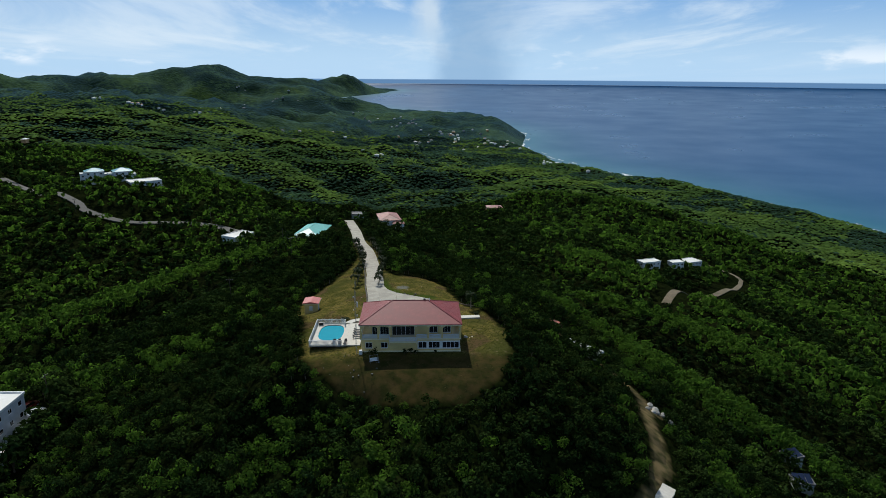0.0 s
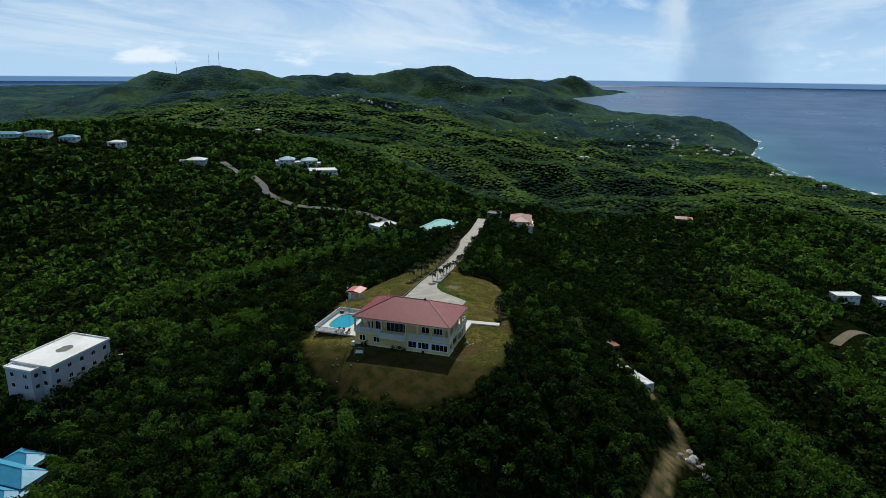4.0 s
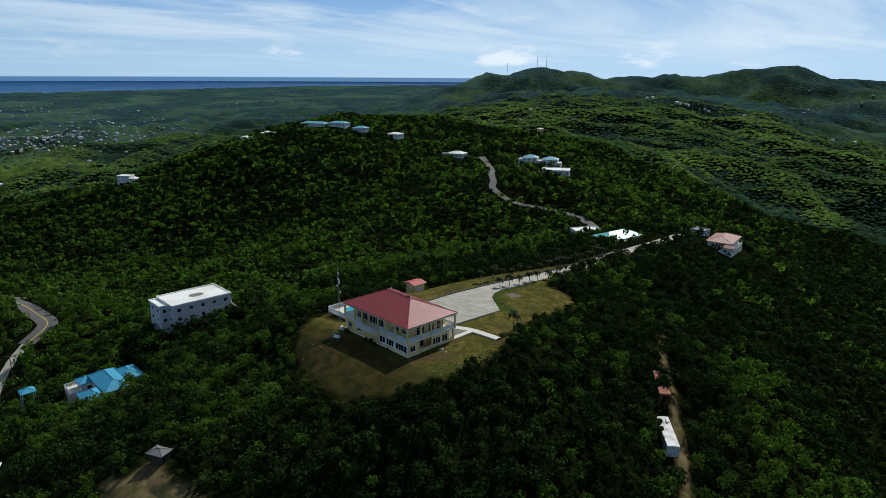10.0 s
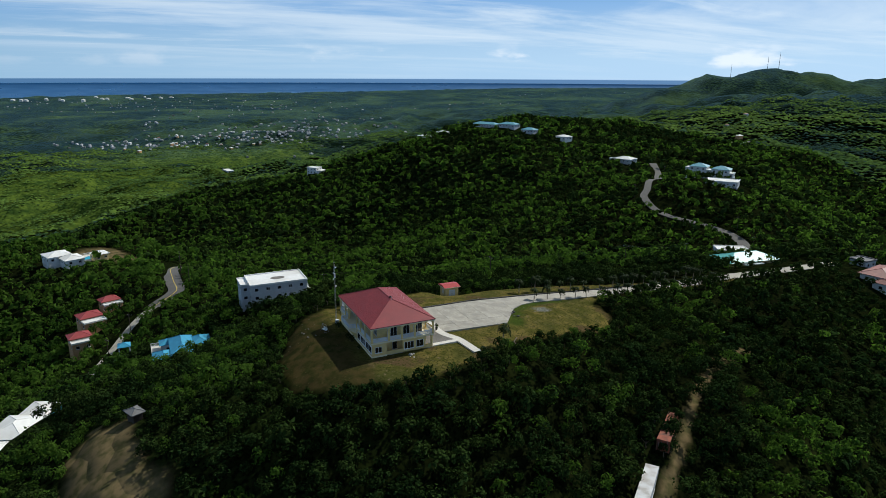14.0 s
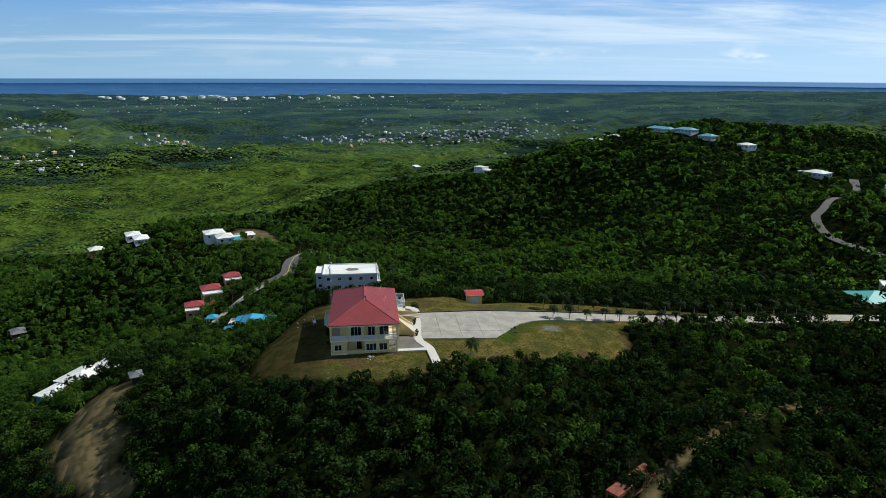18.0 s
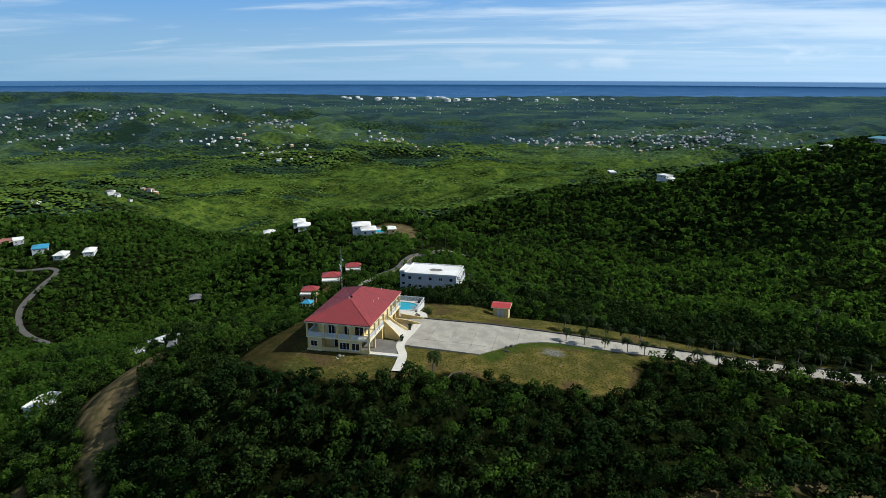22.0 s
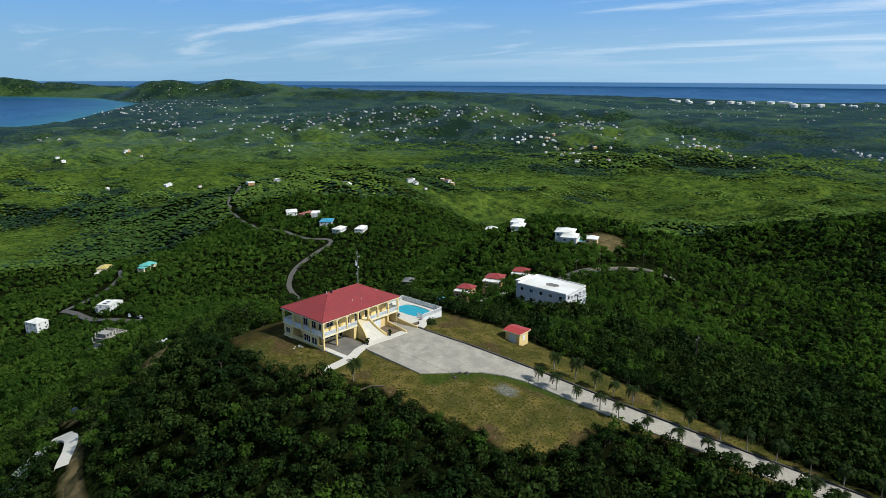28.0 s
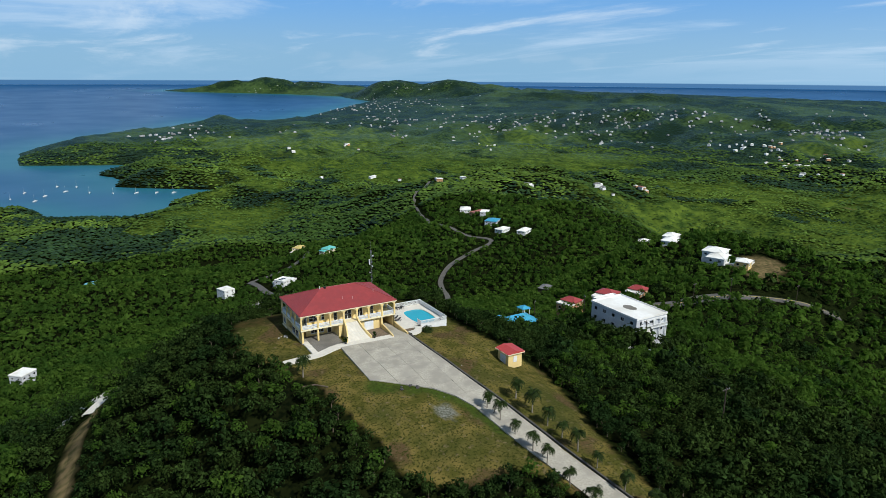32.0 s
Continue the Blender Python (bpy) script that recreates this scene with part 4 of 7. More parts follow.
        arch_panel(v, (a, -6.6), (b, -6.6), 5.75 if flat else 5.1, 5.99, M_YELLOW, rise=0.15 if flat else 0.75)
        if not flat:
            rail(v, (a + 0.2, -6.6), (b - 0.2, -6.6), FLOOR + 0.08)
    for a, b in zip(BACK, BACK[1:]):
        arch_panel(v, (a, 7.1), (b, 7.1), 5.05, 5.99, M_YELLOW, rise=0.85)
        if (a, b) != (0.0, -3.1):
            rail(v, (a - 0.2, 7.1), (b + 0.2, 7.1), FLOOR + 0.08)
    for a, b in zip(END, END[1:]):
        for x in (9.6, -12.3):
            arch_panel(v, (x, a), (x, b), 5.7 if a == -6.6 else 5.05, 5.99, M_YELLOW, rise=0.2 if a == -6.6 else 0.85)
            rail(v, (x, a + 0.2), (x, b - 0.2), FLOOR + 0.08)
    # the balcony over the front lawn
    parted("balcony_floor", M_TRIM, v, (-6.1, 0.0, -8.5, -6.803, FLOOR - 0.25, FLOOR + 0.06))
    for x in (-6.0, -0.1):
        bm = bmesh.new()
        vs = [bm.verts.new(p) for p in ((x - 0.1, -6.803, FLOOR - 0.25), (x - 0.1, -8.4, FLOOR - 0.25), (x - 0.1, -6.803, FLOOR - 1.3), (x + 0.1, -6.803, FLOOR - 0.25), (x + 0.1, -8.4, FLOOR - 0.25), (x + 0.1, -6.803, FLOOR - 1.3))]
        for f in ((0, 1, 2), (5, 4, 3), (0, 3, 4, 1), (1, 4, 5, 2), (2, 5, 3, 0)):
            bm.faces.new([vs[i] for i in f])
        part("bracket", bm, M_TRIM, v)
    rail(v, (-6.0, -8.4), (-0.1, -8.4), FLOOR + 0.06)
    rail(v, (-6.0, -6.85), (-6.0, -8.35), FLOOR + 0.06)
    rail(v, (-0.1, -8.35), (-0.1, -6.85), FLOOR + 0.06)
    # windows: front, ground storey
    for x, w, n, h in ((-10.6, 1.5, 2, 1.3), (-7.2, 1.5, 2, 1.3), (1.25, 1.9, 2, 1.5), (3.85, 2.5, 3, 1.5), (7.5, 3.7, 4, 1.5)):
        window(v, x, -6.6 if x < 0 else -6.643, 1.45, w, h, -90, n)
    # upper storey
    for x, w, n, h, z in ((-9.3, 1.3, 2, 2.3, 4.2), (-7.2, 2.0, 3, 2.3, 4.2), (3.7, 1.9, 2, 1.7, 4.5), (6.6, 2.0, 3, 1.7, 4.5)):
        window(v, x, -4.8, z, w, h, -90, n)
    window(v, -3.0, -4.8, 4.15, 5.0, 2.2, -90, 5)
    for y, w, n, h, z in ((-1.5, 2.2, 3, 2.3, 4.2), (1.7, 1.5, 2, 2.3, 4.2), (4.3, 2.0, 2, 2.3, 4.2)):
        window(v, 7.8, y, z, w, h, 0, n)
    window(v, 9.6, -5.2, 1.4, 1.5, 1.3, 0, 2)
    for y, w, n in ((1.6, 2.2, 3), (4.05, 1.7, 2)):
        window(v, 9.6, y, 1.35, w, 1.6, 0, n)
    window(v, 7.6, -0.9, 1.1, 1.1, 2.1, 0, 1)
    parted("low_wall", M_YELLOW, v, (9.32, 9.58, -3.38, 0.18, -0.6, 0.7))
    parted("window_surround", M_WHITE, v, (0.15, 9.55, -6.64, -6.603, 0.5, 2.4), label="white panel framing the ground floor windows")
    for x, w, n, h, z in ((6.3, 1.9, 2, 1.4, 4.6), (4.1, 0.7, 1, 1.3, 4.6), (1.2, 0.8, 1, 1.9, 4.1), (-1.6, 1.9, 2, 2.2, 4.15), (-4.5, 1.5, 2, 2.1, 4.1), (-7.5, 0.8, 1, 2.0, 4.1)):
        window(v, x, 5.2, z, w, h, 90, n, bars=1)
    window(v, 5.0, 3.8, 1.2, 3.0, 1.3, 90, 4)
    window(v, 2.2, 3.8, 1.05, 0.9, 2.0, 90, 1)
    # white double door under the stair's side
    bm = bmesh.new()
    box(bm, -7.3, -5.1, 6.503, 6.56, -0.02, 2.15)
    door = part("double_door", bm, M_WHITE, v, "white panelled double door")
    for x in (-7.15, -6.65, -6.1, -5.6):
        parted("pane", M_RAIL, door, (x, x + 0.36, 6.563, 6.58, 0.9, 1.9))
    # porch columns of the ground storey
    for x, y in ((9.35, 6.85), (5.9, 6.9), (-12.1, 6.9), (-9.15, 6.95)):
        column(x, y, -0.02, FLOOR - 0.2, 0.2)
    parted("low_wall", M_YELLOW, v, (9.3, 9.55, 3.2, 6.6, -0.02, 0.75))
    # the outside stair, flared towards its foot, between curved walls
    n = 16
    top_y, foot_y = 7.35, 11.3
    half = lambda t: 1.45 + 1.25 * t * t
    mid = lambda t: -1.55 - 0.35 * t
    stair = tagged(new("stair"), "pale concrete outside stair")
    stair.parent = v
    for i in range(n):
        t0, t1 = i / n, (i + 1) / n
        y0, y1 = top_y + (foot_y - top_y) * t0, top_y + (foot_y - top_y) * t1
        z = FLOOR + 0.06 - (FLOOR + 0.2) * (i / n)
        bm = bmesh.new()
        prism(bm, [(mid(t0) - half(t0), y0), (mid(t0) + half(t0), y0), (mid(t1) + half(t1), y1), (mid(t1) - half(t1), y1)], -0.4, z)
        part("step", bm, M_PATH, stair)
    for side in (-1, 1):
        bm = bmesh.new()
        rows = []
        for i in range(n + 1):
            t = i / n
            y = top_y - 0.05 + (foot_y - top_y) * t
            xin = mid(t) + side * (half(t) + 0.01)
            z = FLOOR + 0.95 - (FLOOR + 0.35) * t ** 0.92
            rows.append([bm.verts.new(p) for p in ((xin, y, -0.5), (xin + side * 0.26, y, -0.5), (xin + side * 0.26, y, z), (xin, y, z))])
        for a, b in zip(rows, rows[1:]):
            for j in range(4):
                bm.faces.new((a[j], a[(j + 1) % 4], b[(j + 1) % 4], b[j]))
        bm.faces.new(rows[0])
        bm.faces.new(rows[-1][::-1])
        part("stair_wall", bm, M_YELLOW, v)
    # small things on the roof
    bm = bmesh.new()
    tube(bm, (2.9, 0.4, 9.2), (2.9, 0.4, 10.0), 0.07, 0.07)
    part("vent_pipe", bm, M_WHITE, v, "white vent pipe")
    bm = bmesh.new()
    soft_box(bm, 1.5, 2.0, 0.2, 0.75, 9.3, 9.75, 0.08)
    part("roof_vent", bm, M_GLASS, v, "dark roof ventilator")
    for x, y, z in ((-0.8, 4.6, 7.65), (-3.0, 5.0, 7.5), (-8.5, 4.0, 7.9)):
        bm = bmesh.new()
        tube(bm, (x, y, z - 0.1), (x, y, z + 0.55), 0.035, 0.035, 6)
        part("vent_pipe", bm, M_WHITE, v)
    return v


build_villa()


def build_mast():
    m = thing("lattice_mast", (-13.25, -7.6, -0.6), "grey lattice radio mast with white dishes beside the villa", "mast")
    r, top = 0.15, 15.0
    legs = [(r * math.cos(a), r * math.sin(a)) for a in (0.5, 2.6, 4.7)]
    for x, y in legs:
        bm = bmesh.new()
        tube(bm, (x, y, 0), (x, y, top), 0.02, 0.02, 6)
        part("leg", bm, M_STEEL, m)
    bm = bmesh.new()
    for k in range(36):
        z = 0.2 + k * 0.41
        for i in range(3):
            a, b = legs[i], legs[(i + 1) % 3]
            tube(bm, (*a, z), (*b, z + 0.41), 0.008, 0.008, 4)
    part("bracing", bm, M_STEEL, m)
    for z, x, y, s in ((9.4, 0.3, 0.1, 0.24), (10.8, -0.3, -0.1, 0.2), (12.6, 0.3, -0.2, 0.18), (13.6, -0.25, 0.25, 0.22)):
        bm = bmesh.new()
        tube(bm, (x, y, z), (x * 1.5, y * 1.5, z), s * 0.55, s, 12)
        part("dish", bm, M_WHITE, m, "white dish aerial")
    bm = bmesh.new()
    soft_box(bm, 0.3, 0.55, -0.2, 0.1, 11.4, 12.4, 0.03)
    part("panel_aerial", bm, M_WHITE, m)
    bm = bmesh.new()
    tube(bm, (0, 0, top), (0, 0, top + 2.2), 0.02, 0.012, 6)
    part("whip_aerial", bm, M_STEEL, m)
    bm = bmesh.new()
    soft_box(bm, 0.5, 1.25, -0.4, 0.4, 0.0, 1.3, 0.05)
    part("equipment_cabinet", bm, M_WHITE, m, "white equipment cabinet")


build_mast()


# pool, paving and drive -----------------------------------------------------
def build_pool():
    deck = thing("pool_terrace", (-18.7, 3.5, 0), "white-railed pool terrace raised on posts beside the villa", "terrace")
    dx, dy = -18.7, 3.5

    def loc(x, y):
        return x - dx, y - dy

    # oval basin with a straight side
    ring = []
    for i in range(40):
        a = 2 * math.pi * i / 40
        c, s = math.cos(a), math.sin(a)
        ring.append((-20.3 + 2.9 * math.copysign(abs(c) ** 0.62, c), 4.3 + 4.7 * math.copysign(abs(s) ** 0.7, s)))
    outer = []
    for x, y in ring:
        ux, uy = x + 20.3, y - 4.3
        k = min(4.0 / max(abs(ux), 1e-6) if True else 9, 5.9 / max(abs(uy), 1e-6))
        outer.append((-20.3 + ux * k, 4.3 + uy * k))
    bm = bmesh.new()
    inn = [bm.verts.new((*loc(*p), 0.06)) for p in ring]
    out = [bm.verts.new((*loc(*p), 0.06)) for p in outer]
    low = [bm.verts.new((*loc(*p), -1.2)) for p in ring]
    for i in range(40):
        j = (i + 1) % 40
        bm.faces.new((inn[i], inn[j], out[j], out[i]))
        bm.faces.new((inn[j], inn[i], low[i], low[j]))
    bm.faces.new(low)
    part("pool_surround", bm, M_PATH, deck, "pale concrete pool surround")
    bm = bmesh.new()
    bm.faces.new([bm.verts.new((*loc(*p), -0.08)) for p in ring])
    part("pool_water", bm, M_POOL, deck, "clear turquoise pool water")
    x0, x1, y0, y1 = -24.4, -12.9, -3.2, 10.1
    parted("deck", M_PATH, deck, *[(a - dx, b - dx, c - dy, d - dy, -0.25, 0.055) for a, b, c, d in ((x0, x1, y0, -1.6), (-16.3, x1, -1.6, y1))])
    parted("basin_wall", M_TRIM, deck, *[(a - dx, b - dx, c - dy, d - dy, -3.0, 0.04) for a, b, c, d in ((-24.3, -24.1, -1.6, y1), (-24.1, -16.4, -1.55, -1.35), (-24.1, -16.4, 9.9, y1))])
    for a, b in (((x0, y0), (x0, y1)), ((x0, y1), (-17.6, y1)), ((x0, y0), (-16.9, y0)), ((-17.6, y1), (-17.6, 8.4))):
        la, lb = loc(*a), loc(*b)
        rail(deck, la, lb, 0.06, 1.15, M_WHITE, 0.2)
    parted("railing_panel", M_WHITE, deck, (x0 - dx - 0.02, x0 - dx + 0.03, y0 - dy, y1 - dy, -0.6, 0.2), (x0 - dx, -17.6 - dx, y1 - dy - 0.02, y1 - dy + 0.03, -1.5, 0.2))
    for i in range(6):
        x = x0 + 0.2 + i * 1.9
        bm = bmesh.new()
        tube(bm, (x - dx, y0 - dy + 0.2, -3.4), (x - dx, y0 - dy + 0.2, -0.24), 0.09, 0.09, 8)
        part("post", bm, M_DARKWOOD, deck)
    parted("beam", M_DARKWOOD, deck, (x0 - dx, -13.5 - dx, y0 - dy + 0.1, y0 - dy + 0.3, -0.5, -0.253))

    def lounger(x, y, turn):
        t = thing("sun_lounger", (x, y, 0.056), "dark slatted sun lounger with raised back on the pool terrace", "sun lounger", "sun loungers by the pool", turn)
        for a, b in ((-0.9, -0.28), (-0.9, 0.28), (0.6, -0.28), (0.6, 0.28)):
            parted("leg", M_DARK, t, (a, a + 0.06, b - 0.03, b + 0.03, 0, 0.3))
        parted("frame", M_DARK, t, (-0.95, 0.95, -0.33, -0.27, 0.3, 0.36), (-0.95, 0.95, 0.27, 0.33, 0.3, 0.36))
        parted("mattress", M_DARKCLOTH, t, (-0.93, 0.3, -0.265, 0.265, 0.31, 0.4))
        bm = bmesh.new()
        box(bm, 0, 0.75, -0.27, 0.27, 0, 0.07, pose(0.3, 0, 0.34, 0, -38, 0))
        part("backrest", bm, M_DARKCLOTH, t)
        return t

    first = lounger(-14.1, 0.8, 180)
    for y in (2.2, 3.6, 5.0):
        copy_thing(first, pose(-14.1, y, 0.056, 0, 0, 180))
    for x, a in ((-18.9, 80), (-17.6, 95), (-16.3, 85)):
        copy_thing(first, pose(x, -2.3, 0.056, 0, 0, a))
    c = thing("pool_pump_box", (-23.4, 9.1, 0.06), "dark box by the pool railing", "box")
    bm = bmesh.new()
    soft_box(bm, -0.5, 0.5, -0.3, 0.3, 0, 0.6, 0.05)
    part("body", bm, M_DARK, c)
    parted("lid", M_DARK, c, (-0.54, 0.54, -0.34, 0.34, 0.6, 0.66))


def sheet(name, outline, z, mat, label, category, thick=0.25, lift=0.0, slope=None, kind="structure"):
    bm = bmesh.new()
    n = len(outline)
    zs = [(slope(x, y) if slope else z) + lift for x, y in outline]
    hi = [bm.verts.new((x, y, h)) for (x, y), h in zip(outline, zs)]
    lo = [bm.verts.new((x, y, h - thick)) for (x, y), h in zip(outline, zs)]
    f = bm.faces.new(hi)
    bm.faces.new(lo[::-1])
    for i in range(n):
        j = (i + 1) % n
        bm.faces.new((lo[i], lo[j], hi[j], hi[i]))
    bmesh.ops.triangulate(bm, faces=[f])
    ob = part(name, bm, mat)
    return tagged(ob, label, category, kind=kind)


def resample(line, step):
    pts = [Vector((*p, 0)) for p in line]
    out = []
    for i in range(len(pts) - 1):
        p0, p1, p2, p3 = pts[max(i - 1, 0)], pts[i], pts[i + 1], pts[min(i + 2, len(pts) - 1)]
        n = max(1, int((p2 - p1).length / step))
        for k in range(n):
            t = k / n
            out.append(0.5 * ((2 * p1) + (p2 - p0) * t + (2 * p0 - 5 * p1 + 4 * p2 - p3) * t * t + (3 * p1 - p0 - 3 * p2 + p3) * t ** 3))
    return out + [pts[-1]]


def ribbon(name, line, width, mat, label, category, lift=0.12, step=3.0, across=4, kind="structure", offset=0.0, level=None, thick=0.5, widths=None):
    """A strip that lies along a line on the land."""
    pts = resample(line, step)
    bm = bmesh.new()
    rows = []
    for i, p in enumerate(pts):
        d = (pts[min(i + 1, len(pts) - 1)] - pts[max(i - 1, 0)]).normalized()
        side = Vector((-d.y, d.x, 0))
        w = width if widths is None else widths(i / (len(pts) - 1))
        c = p + side * offset
        zc = level(c.y) if level else ground(c.x, c.y)
        row = []
        for k in range(across + 1):
            q = c + side * w * (k / across - 0.5)
            z = zc if level else 0.6 * zc + 0.4 * ground(q.x, q.y)
            row.append(bm.verts.new((q.x, q.y, z + lift)))
        a, b = row[0].co, row[-1].co
        row.insert(0, bm.verts.new((a.x, a.y, a.z - thick)))
        row.append(bm.verts.new((b.x, b.y, b.z - thick)))
        rows.append(row)
    for a, b in zip(rows, rows[1:]):
        for k in range(len(a) - 1):
            bm.faces.new((a[k], a[k + 1], b[k + 1], b[k]))
    return tagged(part(name, bm, mat), label, category, kind=kind)


build_pool()


def clipped(outline, x0, x1, y0, y1):
    """The part of a plan outline inside a rectangle."""
    pts = list(outline)
    for axis, limit, keep in ((0, x0, 1), (0, x1, -1), (1, y0, 1), (1, y1, -1)):
        out = []
        for a, b in zip(pts, pts[1:] + pts[:1]):
            ia, ib = keep * (a[axis] - limit) >= 0, keep * (b[axis] - limit) >= 0
            if ia:
                out.append(a)
            if ia != ib:
                t = (limit - a[axis]) / (b[axis] - a[axis])
                out.append((a[0] + t * (b[0] - a[0]), a[1] + t * (b[1] - a[1])))
        pts = out
        if len(pts) < 3:
            return []
    return pts


def apron_level(x, y):
    return 0.0 - 0.02 * max(0, y - 12) if y < 29 else -0.34 - 0.10 * (y - 29)


def build_drive():
    drive = tagged(new("driveway"), "worn grey concrete drive in large slabs", "driveway", kind="structure")
    outline = [(3.0, 12.3), (3.6, 29), (-1.5, 33), (-5.9, 36.5), (-8.5, 40.5), (-9.9, 45), (-15.2, 45), (-13.6, 31), (-13.0, 20), (-12.8, 11.5), (-11.9, 9.7), (-11.9, 3.0), (-9.45, 3.0), (-9.45, 12.1)]
    for i in range(4):
        for j in range(9):
            x0, y0 = -15.6 + i * 4.9, 3.0 + j * 4.7
            p = clipped(outline, x0 + 0.02, x0 + 4.88, y0 + 0.02, y0 + 4.68)
            if len(p) > 2:
                bm = bmesh.new()
                hi = [bm.verts.new((x, y, apron_level(x, y) + 0.008 * ((i * 7 + j * 3) % 3))) for x, y in p]
                lo = [bm.verts.new((v.co.x, v.co.y, v.co.z - 0.5)) for v in hi]
                bm.faces.new(hi)
                for k in range(len(p)):
                    m = (k + 1) % len(p)
                    bm.faces.new((lo[k], lo[m], hi[m], hi[k]))
                bmesh.ops.remove_doubles(bm, verts=bm.verts, dist=0.002)
                part("slab", bm, M_CONC, drive)
    line = resample([(-12.55, 45.05)] + [p for p in DRIVE[3:]], 4.2)
    for k in range(len(line) - 1):
        a, b = line[k], line[k + 1]
        rows = []
        for i, p in ((k, a), (k + 1, b)):
            d = (line[min(i + 1, len(line) - 1)] - line[max(i - 1, 0)]).normalized()
            s = Vector((-d.y, d.x, 0))
            q = p + d * (0.02 if i == k else -0.02)
            w = 2.65 if p.y < 60 else 2.45
            rows.append([(q - s * w), (q + s * w)])
        bm = bmesh.new()
        top = [bm.verts.new((v.x, v.y, apron_level(v.x, v.y) + 0.01 * (k % 2))) for v in (rows[0][0], rows[1][0], rows[1][1], rows[0][1])]
        low = [bm.verts.new(v.co - Vector((0, 0, 0.6))) for v in top]
        bm.faces.new(top)
        for i in range(4):
            bm.faces.new((low[i], low[(i + 1) % 4], top[(i + 1) % 4], top[i]))
        part("slab", bm, M_CONC, drive)
    ribbon("kerb", [(-13.05, 11.5), (-13.3, 20), (-13.9, 31), (-15.55, 45), (-16.9, 61), (-18.5, 77), (-20.3, 92), (-23.3, 112), (-27.8, 132)], 0.3, M_DARKSTONE, "low dark stone kerb along the drive", "kerb", 0.2, 2.0, 1, level=lambda y: apron_level(0, y))
    ribbon("footpath", [(15.9, 14.6), (11.5, 14.2), (7.8, 13.7), (4.6, 12.2), (1.4, 11.75), (-4.0, 12.2), (-9.3, 12.4)], 1.75, M_PATH, "pale concrete footpath past the foot of the stair", "footpath", 0.05, 1.2, 2, level=lambda y: 0.0)
    ribbon("footpath", [(8.75, 6.4), (8.75, 9.5), (8.7, 13.1)], 1.25, M_PATH, "pale concrete footpath along the gravel court", "footpath", 0.045, 1.2, 2, level=lambda y: 0.0)
    ribbon("footpath", [(-13.5, 12.7), (-15.3, 12.3), (-16.6, 11.0), (-16.9, 9.6)], 1.7, M_PATH, "curved pale footpath up to the pool terrace", "footpath", 0.06, 0.6, 2, level=lambda y: 0.0)
    sheet("gravel_court", [(8.05, 3.85), (8.05, 12.6), (4.5, 11.4), (1.5, 10.85), (1.5, 3.85)], 0.0, M_GRAVEL, "grey gravel court before the porch", "gravel", 0.4, 0.02)
    sheet("gravel_court", [(-4.9, 6.55), (-4.9, 11.3), (-8.95, 11.4), (-8.95, 6.55)], 0.0, M_EARTHBED, "bare earth bed beside the stair", "bed", 0.4, 0.02)
    sheet("flower_bed", [(-12.6, 1.0), (-12.6, 9.0), (-13.4, 11.8), (-15.4, 10.6), (-15.6, 7.0)], 0.0, M_EARTHBED, "earth bed below the pool terrace", "bed", 0.4, -0.06)
    for line, label in (([(-9.2, 7.3), (-9.2, 12.9)], "low cream yellow wall along the ramp"), ([(-12.25, 7.4), (-12.4, 10.5), (-12.75, 13.0)], "low cream yellow wall beside the pool terrace")):
        w = tagged(new("garden_wall"), label, "wall", kind="structure")
        pts = resample(line, 0.8)
        bm = bmesh.new()
        rows = []
        for i, p in enumerate(pts):
            t = i / (len(pts) - 1)
            z = 1.15 * (1 - t) + 0.35 * t
            rows.append([bm.verts.new(q) for q in ((p.x - 0.13, p.y, -0.6), (p.x + 0.13, p.y, -0.6), (p.x + 0.13, p.y, z), (p.x - 0.13, p.y, z))])
        for a, b in zip(rows, rows[1:]):
            for k in range(4):
                bm.faces.new((a[k], a[(k + 1) % 4], b[(k + 1) % 4], b[k]))
        bm.faces.new(rows[0])
        bm.faces.new(rows[-1][::-1])
        part("wall_body", bm, M_YELLOW, w)


build_drive()


